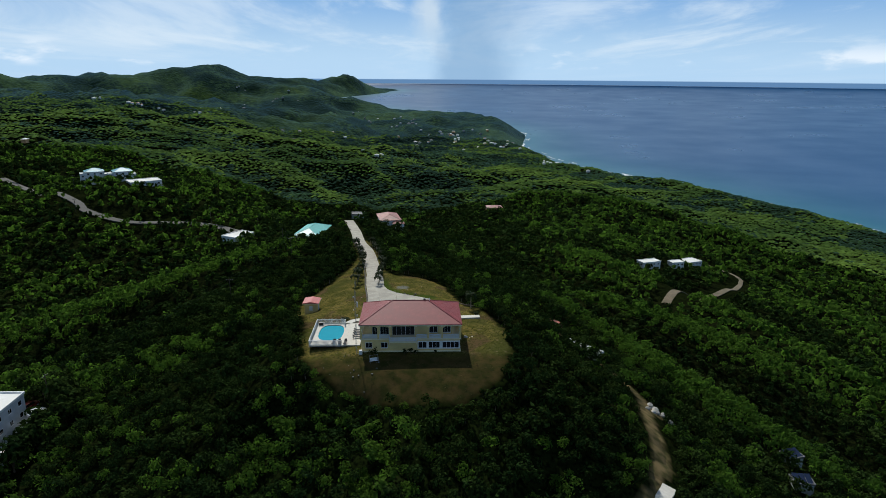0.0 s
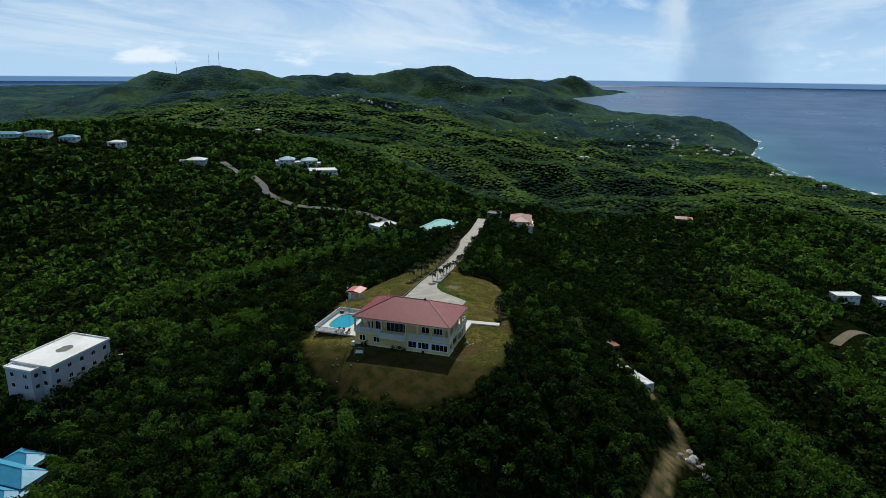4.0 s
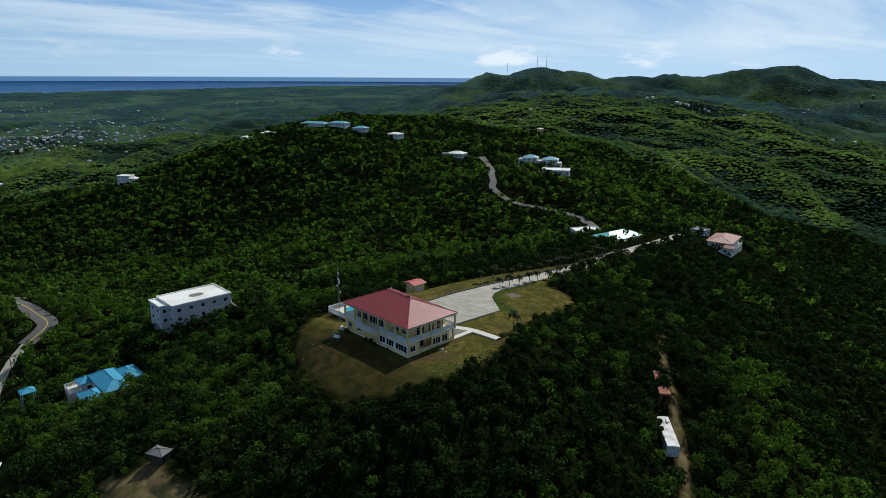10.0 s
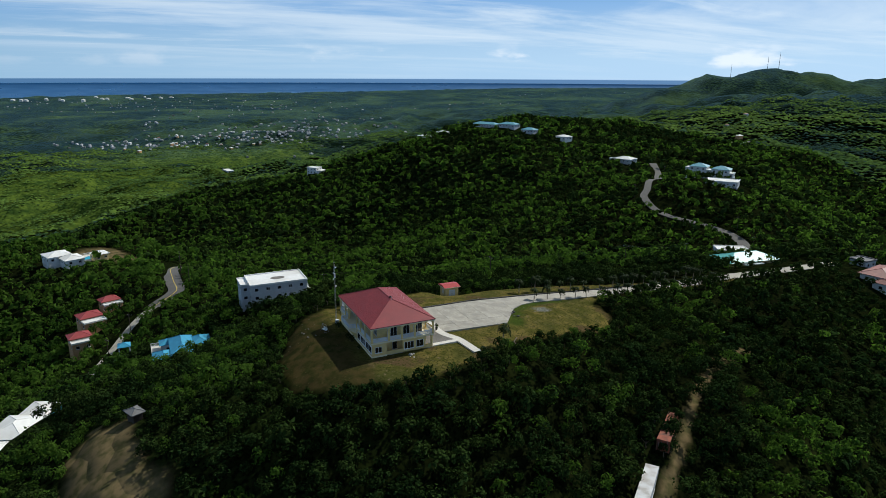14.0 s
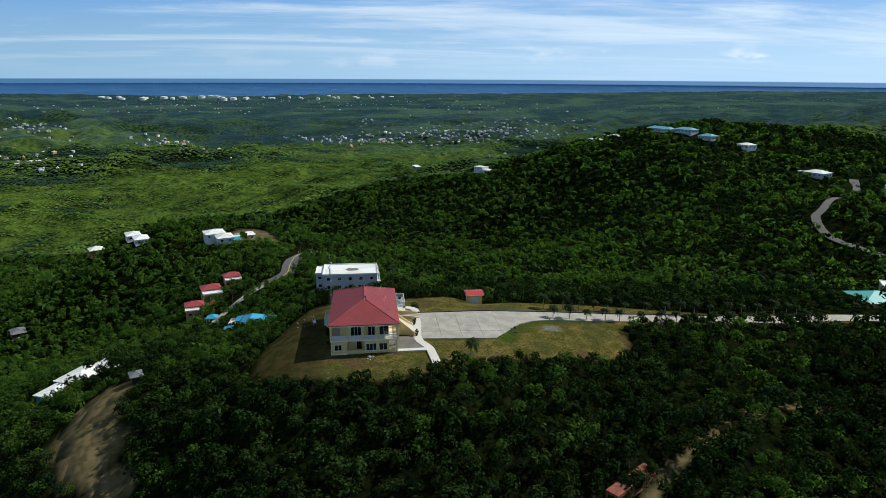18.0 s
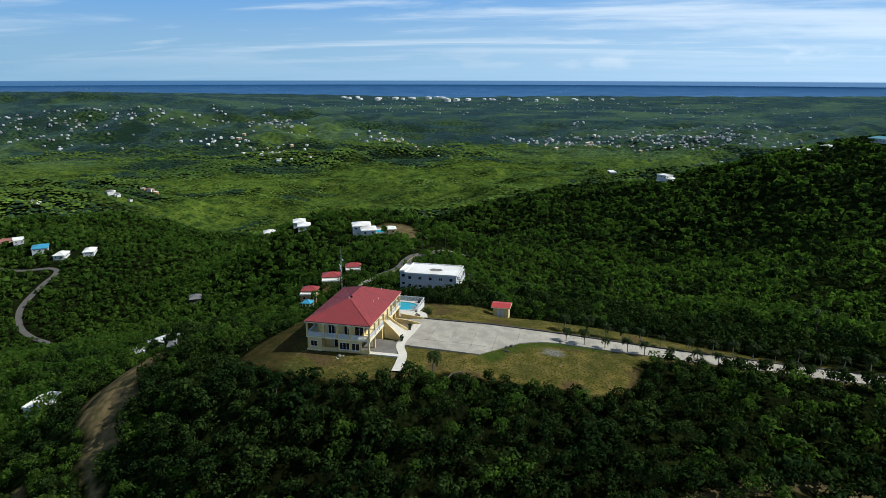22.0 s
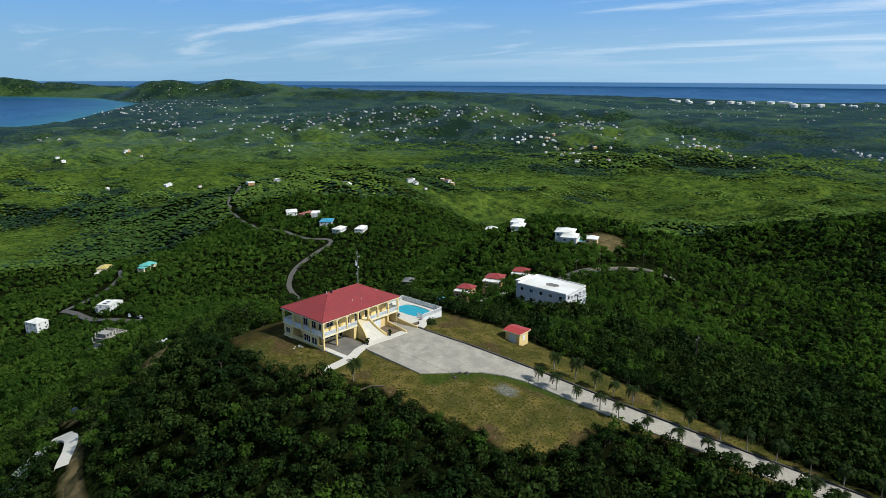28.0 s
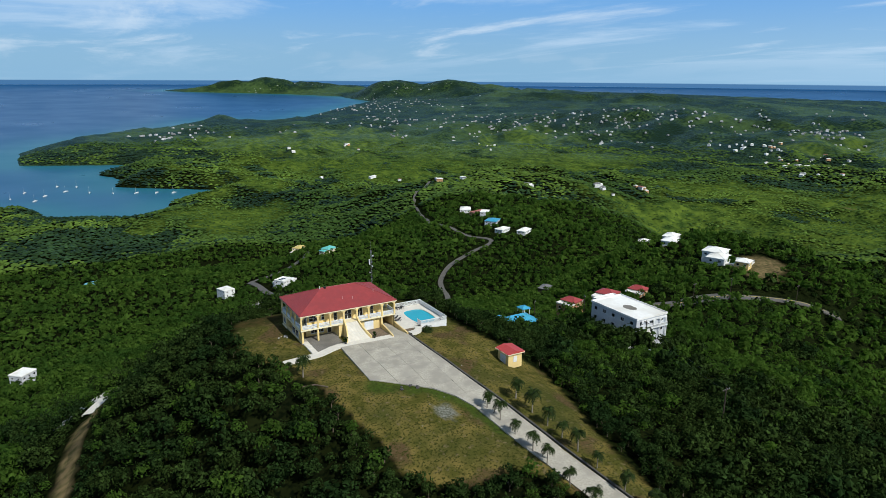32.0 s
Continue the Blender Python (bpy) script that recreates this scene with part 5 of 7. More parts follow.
def build_shed():
    s = thing("garden_shed", (-28.9, 29.4, -3.75), "small cream yellow shed with a red roof and white shutters", "shed")
    parted("wall", M_YELLOW, s, (-1.75, 1.75, -1.95, 1.95, -0.6, 2.7))
    bm = bmesh.new()
    vs = [bm.verts.new(p) for p in ((-2.2, -2.4, 2.72), (2.2, -2.4, 2.72), (2.2, 2.4, 2.72), (-2.2, 2.4, 2.72), (-2.2, -2.4, 2.98), (2.2, -2.4, 2.88), (2.2, 2.4, 2.88), (-2.2, 2.4, 2.98), (0, -2.4, 3.35), (0, 2.4, 3.35))]
    for f in ((3, 2, 1, 0), (4, 8, 9, 7), (8, 5, 6, 9), (0, 1, 5, 8, 4), (2, 3, 7, 9, 6), (1, 2, 6, 5), (3, 0, 4, 7)):
        bm.faces.new([vs[i] for i in f])
    part("roof", bm, M_REDTOP, s, "red metal roof")
    parted("fascia", M_TRIM, s, (-2.21, 2.21, -2.44, -2.405, 2.68, 2.86), (-2.21, 2.21, 2.405, 2.44, 2.68, 2.86), (2.205, 2.24, -2.4, 2.4, 2.68, 2.86), (-2.24, -2.205, -2.4, 2.4, 2.68, 2.86))
    d = parted("double_door", M_RAIL, s, (1.755, 1.8, -0.95, -0.02, -0.05, 2.1), (1.755, 1.8, 0.02, 0.95, -0.05, 2.1), label="pale blue-white double door")
    for y in (-0.12, 0.12):
        parted("handle", M_STEEL, d, (1.805, 1.84, y - 0.02, y + 0.02, 0.9, 1.1))
    parted("shutter", M_WHITE, s, (-0.45, 0.45, 1.955, 2.0, 0.75, 2.05), label="white louvred shutter")
    parted("shutter", M_WHITE, s, (-0.45, 0.45, -2.0, -1.955, 0.75, 2.05), label="white louvred shutter")


build_shed()


def potted_plant(x, y, z):
    p = thing("potted_shrub", (x, y, z), "dark shrub in a dark pot at the foot of the stair", "potted plant", "pots by the stair")
    bm = bmesh.new()
    tube(bm, (0, 0, 0), (0, 0, 0.5), 0.22, 0.32, 12)
    part("pot", bm, M_DARK, p)
    bm = bmesh.new()
    rng = random.Random(int(x * 10))
    for _ in range(60):
        a, r, h = rng.uniform(0, 6.28), rng.uniform(0.05, 0.42), rng.uniform(0.5, 1.45)
        c = Vector((r * math.cos(a), r * math.sin(a), h))
        u, w = Vector((rng.uniform(-1, 1), rng.uniform(-1, 1), rng.uniform(-1, 1))).normalized() * 0.16, Vector((rng.uniform(-1, 1), rng.uniform(-1, 1), rng.uniform(-0.3, 1))).normalized() * 0.1
        bm.faces.new([bm.verts.new(c + q) for q in (-u - w, u - w, u + w, -u + w)])
    part("leaves", bm, M_LEAF, p)


potted_plant(1.45, 11.6, 0.05)
potted_plant(-5.3, 11.6, 0.05)


def palm_mesh(seed, height, spread):
    rng = random.Random(seed)
    t = bmesh.new()
    lean = Vector((rng.uniform(-0.25, 0.25), rng.uniform(-0.25, 0.25), 0))
    pts = [Vector((0, 0, -0.4)) + lean * (k / 6) ** 2 + Vector((0, 0, (height + 0.4) * k / 6)) for k in range(7)]
    for k in range(6):
        tube(t, pts[k], pts[k + 1], 0.13 - 0.009 * k, 0.13 - 0.009 * (k + 1), 7)
    top = pts[-1]
    fronds = []
    for i in range(18):
        bm = bmesh.new()
        a = i * 2.4 + rng.uniform(-0.2, 0.2)
        lift = rng.uniform(0.25, 1.35)
        d = Vector((math.cos(a), math.sin(a), 0))
        side = Vector((-d.y, d.x, 0))
        spine = []
        for k in range(8):
            u = k / 7
            spine.append(top + d * spread * u * (1 - 0.18 * u) + Vector((0, 0, spread * (lift * u - 1.25 * u * u))))
        for k in range(7):
            p, q = spine[k], spine[k + 1]
            w = 0.78 * math.sin(math.pi * (0.12 + 0.86 * (k + 0.5) / 7)) * spread / 1.9
            for s in (-1, 1):
                for f0, f1 in ((0.0, 0.48), (0.5, 0.98)):
                    e = p.lerp(q, f0), p.lerp(q, f1)
                    tip = (e[0] + e[1]) / 2 + side * s * w + d * w * 0.5 - Vector((0, 0, 0.45 * w))
                    bm.faces.new([bm.verts.new(v) for v in (e[0], e[1], tip)])
        fronds.append(bm)
    return t, fronds


def palm(name, seed, height, spread, label, group):
    ob = thing(name, (0, 0, 0), label, "palm tree", group)
    t, fronds = palm_mesh(seed, height, spread)
    part("trunk", t, M_PALMBARK, ob, "slender grey ringed trunk")
    for f in fronds:
        part("frond", f, M_PALM, ob)
    return ob


PALMS = [palm("palm", s, h, w, "young coconut palm with arching fronds beside the drive", "palms along the drive") for s, h, w in ((1, 3.3, 1.6), (2, 3.7, 1.75), (3, 2.9, 1.5))]


def plant_palms():
    rng = random.Random(5)
    spots = [(-11.7, y) for y in (46.4, 50.6, 55.0, 59.9, 63.6, 69.1)] + [(-18.5, y) for y in (45.8, 50.8, 55.2, 59.1, 63.1, 67.7)]
    line = resample(DRIVE[3:], 1.0)
    for k in range(12, 66, 5):
        p = line[k]
        d = (line[k + 1] - p).normalized()
        for s in (-3.4, 3.4):
            q = p + Vector((d.y, -d.x, 0)) * s
            spots.append((q.x + rng.uniform(-0.3, 0.3), q.y + rng.uniform(-0.6, 0.6)))
    spots += [(14.2, 21.6)]
    for i, (x, y) in enumerate(spots):
        k = rng.uniform(0.85, 1.12) * (0.75 if i == 4 else 1)
        m = Matrix.Translation((x, y, ground(x, y))) @ Matrix.Rotation(rng.uniform(0, 6.28), 4, "Z") @ Matrix.Scale(k, 4)
        if i < 3:
            PALMS[i].matrix_world = m
        else:
            o = copy_thing(PALMS[i % 3], m)
            o.matrix_world = m
    small = palm("palm", 9, 0.7, 0.9, "small palm seedling by the footpath", "")
    small.matrix_world = Matrix.Translation((15.3, 16.3, ground(15.3, 16.3)))
    bush = palm("palm", 11, 0.9, 1.5, "bushy young palm beside the pool path", "")
    bush.matrix_world = Matrix.Translation((-17.9, 12.6, ground(-17.9, 12.6)))


plant_palms()


# roads and tracks -----------------------------------------------------------
ROAD_WEST = [(-150, -46), (-160, -37), (-178, -37), (-205, -37), (-228, -36), (-246, -32), (-258, -22)]
LANE_WEST = [(-84, -72), (-104, -68), (-122, -62), (-140, -54), (-150, -46)]
ROAD_NORTH = [(-98, 234), (-120, 251), (-141, 253), (-173, 246), (-200, 255), (-212, 268), (-235, 291), (-262, 324), (-300, 357), (-322, 372)]
ROAD_EAST = [(-165, -232), (-184, -262), (-200, -287), (-206, -306), (-214, -322), (-234, -341), (-264, -352), (-292, -362), (-284, -388), (-284, -425), (-298, -490), (-335, -590), (-373, -673), (-436, -746)]
ROAD_COAST = [(137, 196), (165, 240), (192, 274), (216, 296), (236, 322), (256, 350), (276, 385), (284, 402), (281, 420), (270, 436)]
LANE_EAST = [(-84, -448), (-87, -421), (-86, -375), (-90, -336), (-94, -318), (-86, -288)]
LANE_SPUR = [(-182, -573), (-166, -532), (-146, -493), (-112, -462), (-84, -448)]
ribbon("road", ROAD_WEST, 7.0, M_ASPH, "grey asphalt road with a bend on the ridge", "road", 0.18)
ribbon("centre_line", ROAD_WEST, 0.3, M_YLINE, "yellow line along the road", "road marking", 0.2, 3.0, 1, thick=0.01)
ribbon("lane", LANE_WEST, 4.0, M_CONC, "narrow grey lane up to the road", "road", 0.15)
ribbon("road", ROAD_NORTH, 6.5, M_ASPH, "grey asphalt road climbing the hill", "road", 0.2)
ribbon("road", ROAD_EAST, 4.2, M_ASPH, "grey road winding down the far slope", "road", 0.25)
ribbon("lane", ROAD_COAST, 5.0, M_DIRT, "pale earth lane on the seaward slope", "road", 0.25)
ribbon("lane", LANE_EAST, 6.0, M_ASPH, "grey lane among the lower houses", "road", 0.35)
ribbon("lane", LANE_SPUR, 4.0, M_ASPH, "narrow grey lane up to the yellow-roofed house", "road", 0.35)


def build_container(name, x, y, turn, mat, label):
    z = ground(x, y)
    c = thing(name, (x, y, z - 0.1), label, "container", "", turn)
    L, W, H = 12.2, 2.44, 2.6
    n = 40
    for s in (-1, 1):
        bm = bmesh.new()
        pts = [(-L / 2 + L * i / n, s * (W / 2 - (0.0 if (i // 1) % 2 else 0.05))) for i in range(n + 1)]
        for (ax, ay), (bx, by) in zip(pts, pts[1:]):
            bm.faces.new([bm.verts.new(p) for p in ((ax, ay, 0.15), (bx, by, 0.15), (bx, by, H - 0.1), (ax, ay, H - 0.1))])
        bmesh.ops.remove_doubles(bm, verts=bm.verts, dist=0.001)
        part("side_panel", bm, mat, c)
    parted("roof_panel", mat, c, (-L / 2, L / 2, -W / 2 + 0.02, W / 2 - 0.02, H - 0.1, H))
    parted("floor", M_DARKWOOD, c, (-L / 2, L / 2, -W / 2 + 0.03, W / 2 - 0.03, 0.0, 0.15))
    for s in (-1, 1):
        parted("rail", mat, c, (-L / 2, L / 2, s * W / 2 - 0.06, s * W / 2 + 0.06, 0.0, 0.15), (-L / 2, L / 2, s * W / 2 - 0.05, s * W / 2 + 0.05, H - 0.1, H + 0.01))
        d = parted("door", mat, c, (L / 2 - 0.05, L / 2, 0.02 if s > 0 else -W / 2 + 0.05, W / 2 - 0.05 if s > 0 else -0.02, 0.16, H - 0.11))
        for k in (0.3, 0.8):
            bm = bmesh.new()
            tube(bm, (L / 2 + 0.03, s * k, 0.2), (L / 2 + 0.03, s * k, H - 0.2), 0.03, 0.03, 6)
            part("lock_rod", bm, M_STEEL, d)
        parted("corner_post", mat, c, (-L / 2 - 0.01, -L / 2 + 0.12, s * W / 2 - 0.07, s * W / 2 + 0.07, 0, H), (L / 2 - 0.12, L / 2 + 0.01, s * W / 2 - 0.07, s * W / 2 + 0.07, 0, H))
    parted("end_panel", mat, c, (-L / 2, -L / 2 + 0.04, -W / 2 + 0.06, W / 2 - 0.06, 0.15, H - 0.1))


build_container("shipping_container", 48.3, 33.2, -51, M_BOXWHITE, "scuffed white shipping container beside the earth track")
build_container("shipping_container", 39.2, 46.8, -54, M_RUST, "rusty red shipping container beside the earth track")


def rubble(x, y, n, spread, label, seed, size=0.5, mat=None):
    rng = random.Random(seed)
    meshes = []
    for k in range(4):
        bm = bmesh.new()
        bmesh.ops.create_icosphere(bm, subdivisions=1, radius=1.0)
        for v in bm.verts:
            v.co *= rng.uniform(0.65, 1.15)
            v.co.z *= 0.65
        me = bpy.data.meshes.new("stone")
        bm.to_mesh(me)
        bm.free()
        me.materials.append(mat or M_STONE)
        meshes.append(me)
    for k in range(n):
        px, py = x + rng.gauss(0, spread), y + rng.gauss(0, spread)
        o = new("stone", meshes[k % 4])
        s = size * rng.uniform(0.4, 1.3)
        o.matrix_world = Matrix.Translation((px, py, ground(px, py) + s * 0.25)) @ Matrix.Rotation(rng.uniform(0, 6.28), 4, "Z") @ Matrix.Scale(s, 4)
        tagged(o, label, "stone", "loose stones")


rubble(62.5, 11.0, 16, 1.6, "pale broken concrete block in a heap by the track", 3, 0.9)
rubble(12.0, 1.0, 5, 0.7, "pale stone on the lawn by the porch", 4, 0.4)
rubble(-12, -15, 14, 3.6, "small grey stone on the rough lawn", 6, 0.2, M_GREYSTONE)
rubble(-6, 44, 7, 5.0, "small grey stone on the dry grass", 7, 0.15, M_GREYSTONE)
rubble(-2, 33.5, 7, 1.2, "dark stone heaped by the drive", 8, 0.45, M_DARKSTONE)


def garden_seat(x, y, turn):
    s = thing("garden_swing", (x, y, ground(x, y)), "pale metal garden swing seat on the front lawn", "garden seat", "", turn)
    parted("seat", M_WHITE, s, (-0.8, 0.8, -0.25, 0.25, 0.42, 0.5))
    parted("backrest", M_WHITE, s, (-0.8, 0.8, 0.25, 0.31, 0.5, 1.0))
    for a in (-0.9, 0.9):
        for b in (-0.45, 0.45):
            bm = bmesh.new()
            tube(bm, (a, b, 0), (a, 0, 1.7), 0.035, 0.035, 6)
            part("leg", bm, M_STEEL, s)
    parted("crossbar", M_STEEL, s, (-0.95, 0.95, -0.03, 0.03, 1.68, 1.74))


garden_seat(-9.2, -11.5, 15)


# neighbouring houses --------------------------------------------------------
def wing(house, x0, x1, y0, y1, h, roof, roof_mat, wall_mat, deep=5.0, rise=None, storeys=1, overhang=0.5, glaze=True):
    """One block of a house: walls, a roof and windows on all sides."""
    parted("wall", wall_mat, house, (x0, x1, y0, y1, -deep, h))
    if roof == "hip":
        hip_roof(house, x0 - overhang, x1 + overhang, y0 - overhang, y1 + overhang, h + 0.15, rise or 0.22 * min(x1 - x0, y1 - y0), roof_mat)
    else:
        r = part_box("roof", roof_mat, house, x0 - 0.25, x1 + 0.25, y0 - 0.25, y1 + 0.25, h, h + 0.2)
        t = 0.25
        for a, b, c, d in ((x0 - 0.25, x1 + 0.25, y0 - 0.25, y0 - 0.25 + t), (x0 - 0.25, x1 + 0.25, y1 + 0.25 - t, y1 + 0.25), (x0 - 0.25, x0 - 0.25 + t, y0 - 0.25 + t, y1 + 0.25 - t), (x1 + 0.25 - t, x1 + 0.25, y0 - 0.25 + t, y1 + 0.25 - t)):
            part_box("parapet", roof_mat, r, a, b, c, d, h + 0.2, h + 0.55)
    if glaze:
        for s in range(storeys):
            z = h - 1.45 - 3.0 * s
            for face, length, at in ((-90, x1 - x0, lambda u: (x0 + u, y0)), (90, x1 - x0, lambda u: (x0 + u, y1)), (0, y1 - y0, lambda u: (x1, y0 + u)), (180, y1 - y0, lambda u: (x0, y0 + u))):
                n = max(1, int(length / 3.4))
                for k in range(n):
                    px, py = at((k + 0.5) * length / n)
                    window(house, px, py, z, 1.3, 1.2, face, 1 + (k % 2))


def part_box(name, mat, parent, *b):
    return parted(name, mat, parent, b)


def house(name, x, y, z, turn, label):
    if math.hypot(x, y) > 480:
        z = ground(x, y) + 0.2
    return thing(name, (x, y, z), label, "house", "", turn)


w = house("flat_roofed_house", -101.0, -6.3, -21.4, 0, "large white two-storey house with a flat white roof")
wing(w, -6.0, 6.8, -8.9, 10.6, 6.3, "flat", M_WHITEROOF, M_GREYWALL, storeys=2)
bm = bmesh.new()
prism(bm, [(0.5 + 1.7 * math.cos(a * 0.5236) * (1 + 0.2 * math.sin(3 * a)), 1.5 + 2.6 * math.sin(a * 0.5236)) for a in range(12)], 6.51, 6.52)
part("stain", bm, M_GRAVEL, w, "grey damp stain on the roof")
wing(w, -5.2, 3.5, -11.7, -8.95, 5.9, "flat", M_WHITEROOF, M_GREYWALL, storeys=2)
for k in range(4):
    arch_panel(w, (-5.6 + 2.7 * k, 11.1), (-2.9 + 2.7 * k, 11.1), 4.6, 6.0, M_WHITE, rise=0.9, thick=0.2)
    parted("column", M_WHITE, w, (-5.7 + 2.7 * k, -5.4 + 2.7 * k, 11.0, 11.25, -2, 4.62))
parted("balcony_floor", M_WHITE, w, (-5.8, 5.2, 10.63, 11.6, 2.9, 3.1))
rail(w, (-5.7, 11.5), (5.1, 11.5), 3.1, 1.0, M_WHITE, 0.2)
for k in range(8):
    parted("step", M_PATH, w, (2.2, 3.8, 11.6 + 0.3 * k, 11.95 + 0.3 * k, 2.3 - 0.36 * k, 2.7 - 0.36 * k))
parted("retaining_wall", M_WHITE, w, (7.9, 9.6, -4.0, 10.2, -6, -0.5), label="white ledge along a retaining wall")
b = house("blue_roofed_house", -82.3, -39.0, -31.0, 0, "white house under several blue hipped metal roofs")
wing(b, -6.0, 8.2, -3.6, 2.6, 3.6, "hip", M_BLUE, M_WHITE, rise=1.9)
wing(b, 1.5, 9.2, -8.8, -3.3, 2.6, "hip", M_BLUE, M_WHITE, rise=1.5)
wing(b, -5.5, 2.5, 2.3, 8.0, 3.2, "hip", M_BLUE, M_WHITE, rise=1.6)
wing(b, -8.5, -4.5, -6.5, -2.2, 2.4, "hip", M_BLUE, M_WHITE, rise=1.2)
parted("terrace", M_PATH, b, (-10.5, -5.0, -9.5, 2.0, -4, 0.3))
rail(b, (-10.4, -9.4), (-10.4, 1.9), 0.3, 1.0, M_WHITE, 0.25)
rail(b, (-10.4, -9.4), (-5.1, -9.4), 0.3, 1.0, M_WHITE, 0.25)
parted("plunge_pool", M_POOL, b, (-9.6, -7.0, -4.5, 0.8, 0.28, 0.33))
g = house("gazebo", -98.3, -56.5, -33.5, 0, "small gazebo with a blue hipped roof")
hip_roof(g, -2, 2, -2, 2, 2.5, 1.1, M_BLUE)
for px in (-1.6, 1.6):
    for py in (-1.6, 1.6):
        parted("post", M_WHITE, g, (px - 0.1, px + 0.1, py - 0.1, py + 0.1, -4, 2.5))
t = house("teal_roofed_house", -52.0, 174.0, -19.2, -8, "low house with a broad teal hipped roof")
wing(t, -5.5, 5.5, -11, 11, 3.6, "hip", M_TEAL, M_YELLOW, rise=2.4, overhang=1.0)
wing(t, 5.6, 8.2, -6, 2, 2.8, "flat", M_WHITEROOF, M_YELLOW)
r = house("red_roofed_house", -16.0, 207.0, -20.6, 10, "white house with a faded red hipped roof")
wing(r, -5, 5, -8.5, 8.5, 4.6, "hip", M_DULLRED, M_WHITE, rise=2.0, storeys=2, overhang=0.8)
wing(r, 1.0, 6.5, -12, -8.3, 3.2, "hip", M_DULLRED, M_WHITE, rise=1.2)
rail(r, (6.4, -8), (6.4, 8), 1.8, 1.0, M_WHITE, 0.3)
parted("terrace", M_TRIM, r, (5.03, 6.6, -8.2, 8.2, -4, 1.8))
for x, y, z, sx, sy, h, turn in ((-135.5, -72.5, -42.6, 9, 7, 4.4, 14), (-154, -69.5, -41.5, 11, 8, 4.6, 20), (-166, -62.5, -39.5, 8, 7, 4.6, 20)):
    o = house("red_roofed_cottage", x, y, z - 1.3, turn, "orange cottage with red hipped and white flat roofs")
    wing(o, -sx / 2, sx * 0.12, -sy / 2, sy / 2, h, "hip", M_DULLREDTOP, M_ORANGE, rise=1.5, storeys=1)
    wing(o, sx * 0.16, sx / 2, -sy / 2, sy / 2, h - 0.9, "flat", M_WHITEROOF, M_ORANGE)
    wing(o, -sx / 2 - 2.6, -sx / 2 - 0.02, -sy / 2 + 1.5, sy / 2 - 1, h - 1.2, "flat", M_WHITEROOF, M_ORANGE, glaze=False)
p = house("white_villa", -250.0, -82.0, -39.6, 22, "white villa with hipped white roofs round a small pool")
wing(p, -11, 0, -11, 0, 4.2, "hip", M_WHITEROOF, M_WHITE, rise=1.8)
wing(p, -2, 9, -6, 3, 3.4, "hip", M_WHITEROOF, M_WHITE, rise=1.4)
wing(p, 2, 9, 8, 15, 3.6, "hip", M_WHITEROOF, M_YELLOW, rise=1.4)
parted("terrace", M_PATH, p, (-9, 4, 0.2, 14, -5, 0.2))
parted("pool", M_POOL, p, (-5, 1, 3.5, 10, 0.19, 0.26))
rail(p, (-9, 0.4), (-9, 13.8), 0.2, 1.0, M_WHITE, 0.3)
h = house("white_roofed_hut", -286, -170, -56.5, 30, "dark red boarded hut with a white hipped roof")
wing(h, -4, 4, -4, 4, 4.0, "hip", M_WHITEROOF, M_REDWALL, rise=2.0)
for dx, dy in ((0, 0), (10, 8)):
    o = house("white_roofed_cottage", -284 + dx, -146 + dy, -46.0, 25, "low cottage under a white hipped roof")
    wing(o, -5.5, 5.5, -4, 4, 3.2, "hip", M_WHITEROOF, M_WHITE, rise=1.5)
o = house("old_shack", -216, -187, -82.0, 30, "weathered grey shack among trees")
wing(o, -4.5, 4.5, -3.2, 3.2, 3.0, "hip", M_GREYROOF, M_DARKWOOD, rise=1.6)
o = house("solar_roofed_hut", -104, -136, -60.5, 10, "small hut covered with solar panels")
wing(o, -3.5, 3.5, -2.5, 2.5, 2.6, "flat", M_WHITEROOF, M_GREYWALL)
for k in range(3):
    bm = bmesh.new()
    box(bm, -0.95, 0.95, -1.9, 1.9, 0, 0.06, pose(-2.1 + 2.1 * k, 0, 3.3, 12, 0, 0))
    part("solar_panel", bm, M_SOLAR, o, "dark blue solar panel")
o = house("flat_roofed_house", -188.0, 310.0, -18.5, 35, "white two-storey house with a broad flat roof on the hill")
wing(o, -10, 10, -7, 7, 5.8, "flat", M_WHITEROOF, M_GREYWALL, storeys=2)
parted("balcony_floor", M_WHITE, o, (-10.5, 10.5, -8.6, -7.02, 2.6, 2.85))
rail(o, (-10.4, -8.5), (10.4, -8.5), 2.85, 1.0, M_WHITE, 0.35)
for dx, dy in ((-233, 335), (-214, 337)):
    o = house("teal_roofed_villa", dx, dy, -16.5, 30, "pale villa with stepped white walls and teal hipped roofs")
    wing(o, -6, 6, -5, 5, 6.6, "hip", M_TEALBLUE, M_WHITE, rise=2.2, storeys=2)
    wing(o, -9, -6.1, -4, 4, 5.2, "flat", M_WHITEROOF, M_WHITE, storeys=2)
    wing(o, 6.1, 8.6, -4, 4, 4.0, "flat", M_WHITEROOF, M_WHITE)
o = house("white_roofed_house", -331, 348, -20.0, 20, "single-storey house with a white hipped roof")
wing(o, -8, 8, -6, 6, 3.2, "hip", M_WHITEROOF, M_GREYWALL, rise=2.0)
wing(o, -13, -9, -5, -1, 2.6, "flat", M_WHITEROOF, M_WHITE)
for dx, dy, sx in ((-470, 283, 16), (-446, 296, 11), (-424, 306, 8)):
    o = house("hilltop_house", dx, dy, 2.4, 25, "long blue-roofed house on the hilltop")
    wing(o, -0.85 * sx, 0.85 * sx, -5, 5, 2.6, "hip", M_TEALBLUE, M_GREYWALL, rise=1.9)
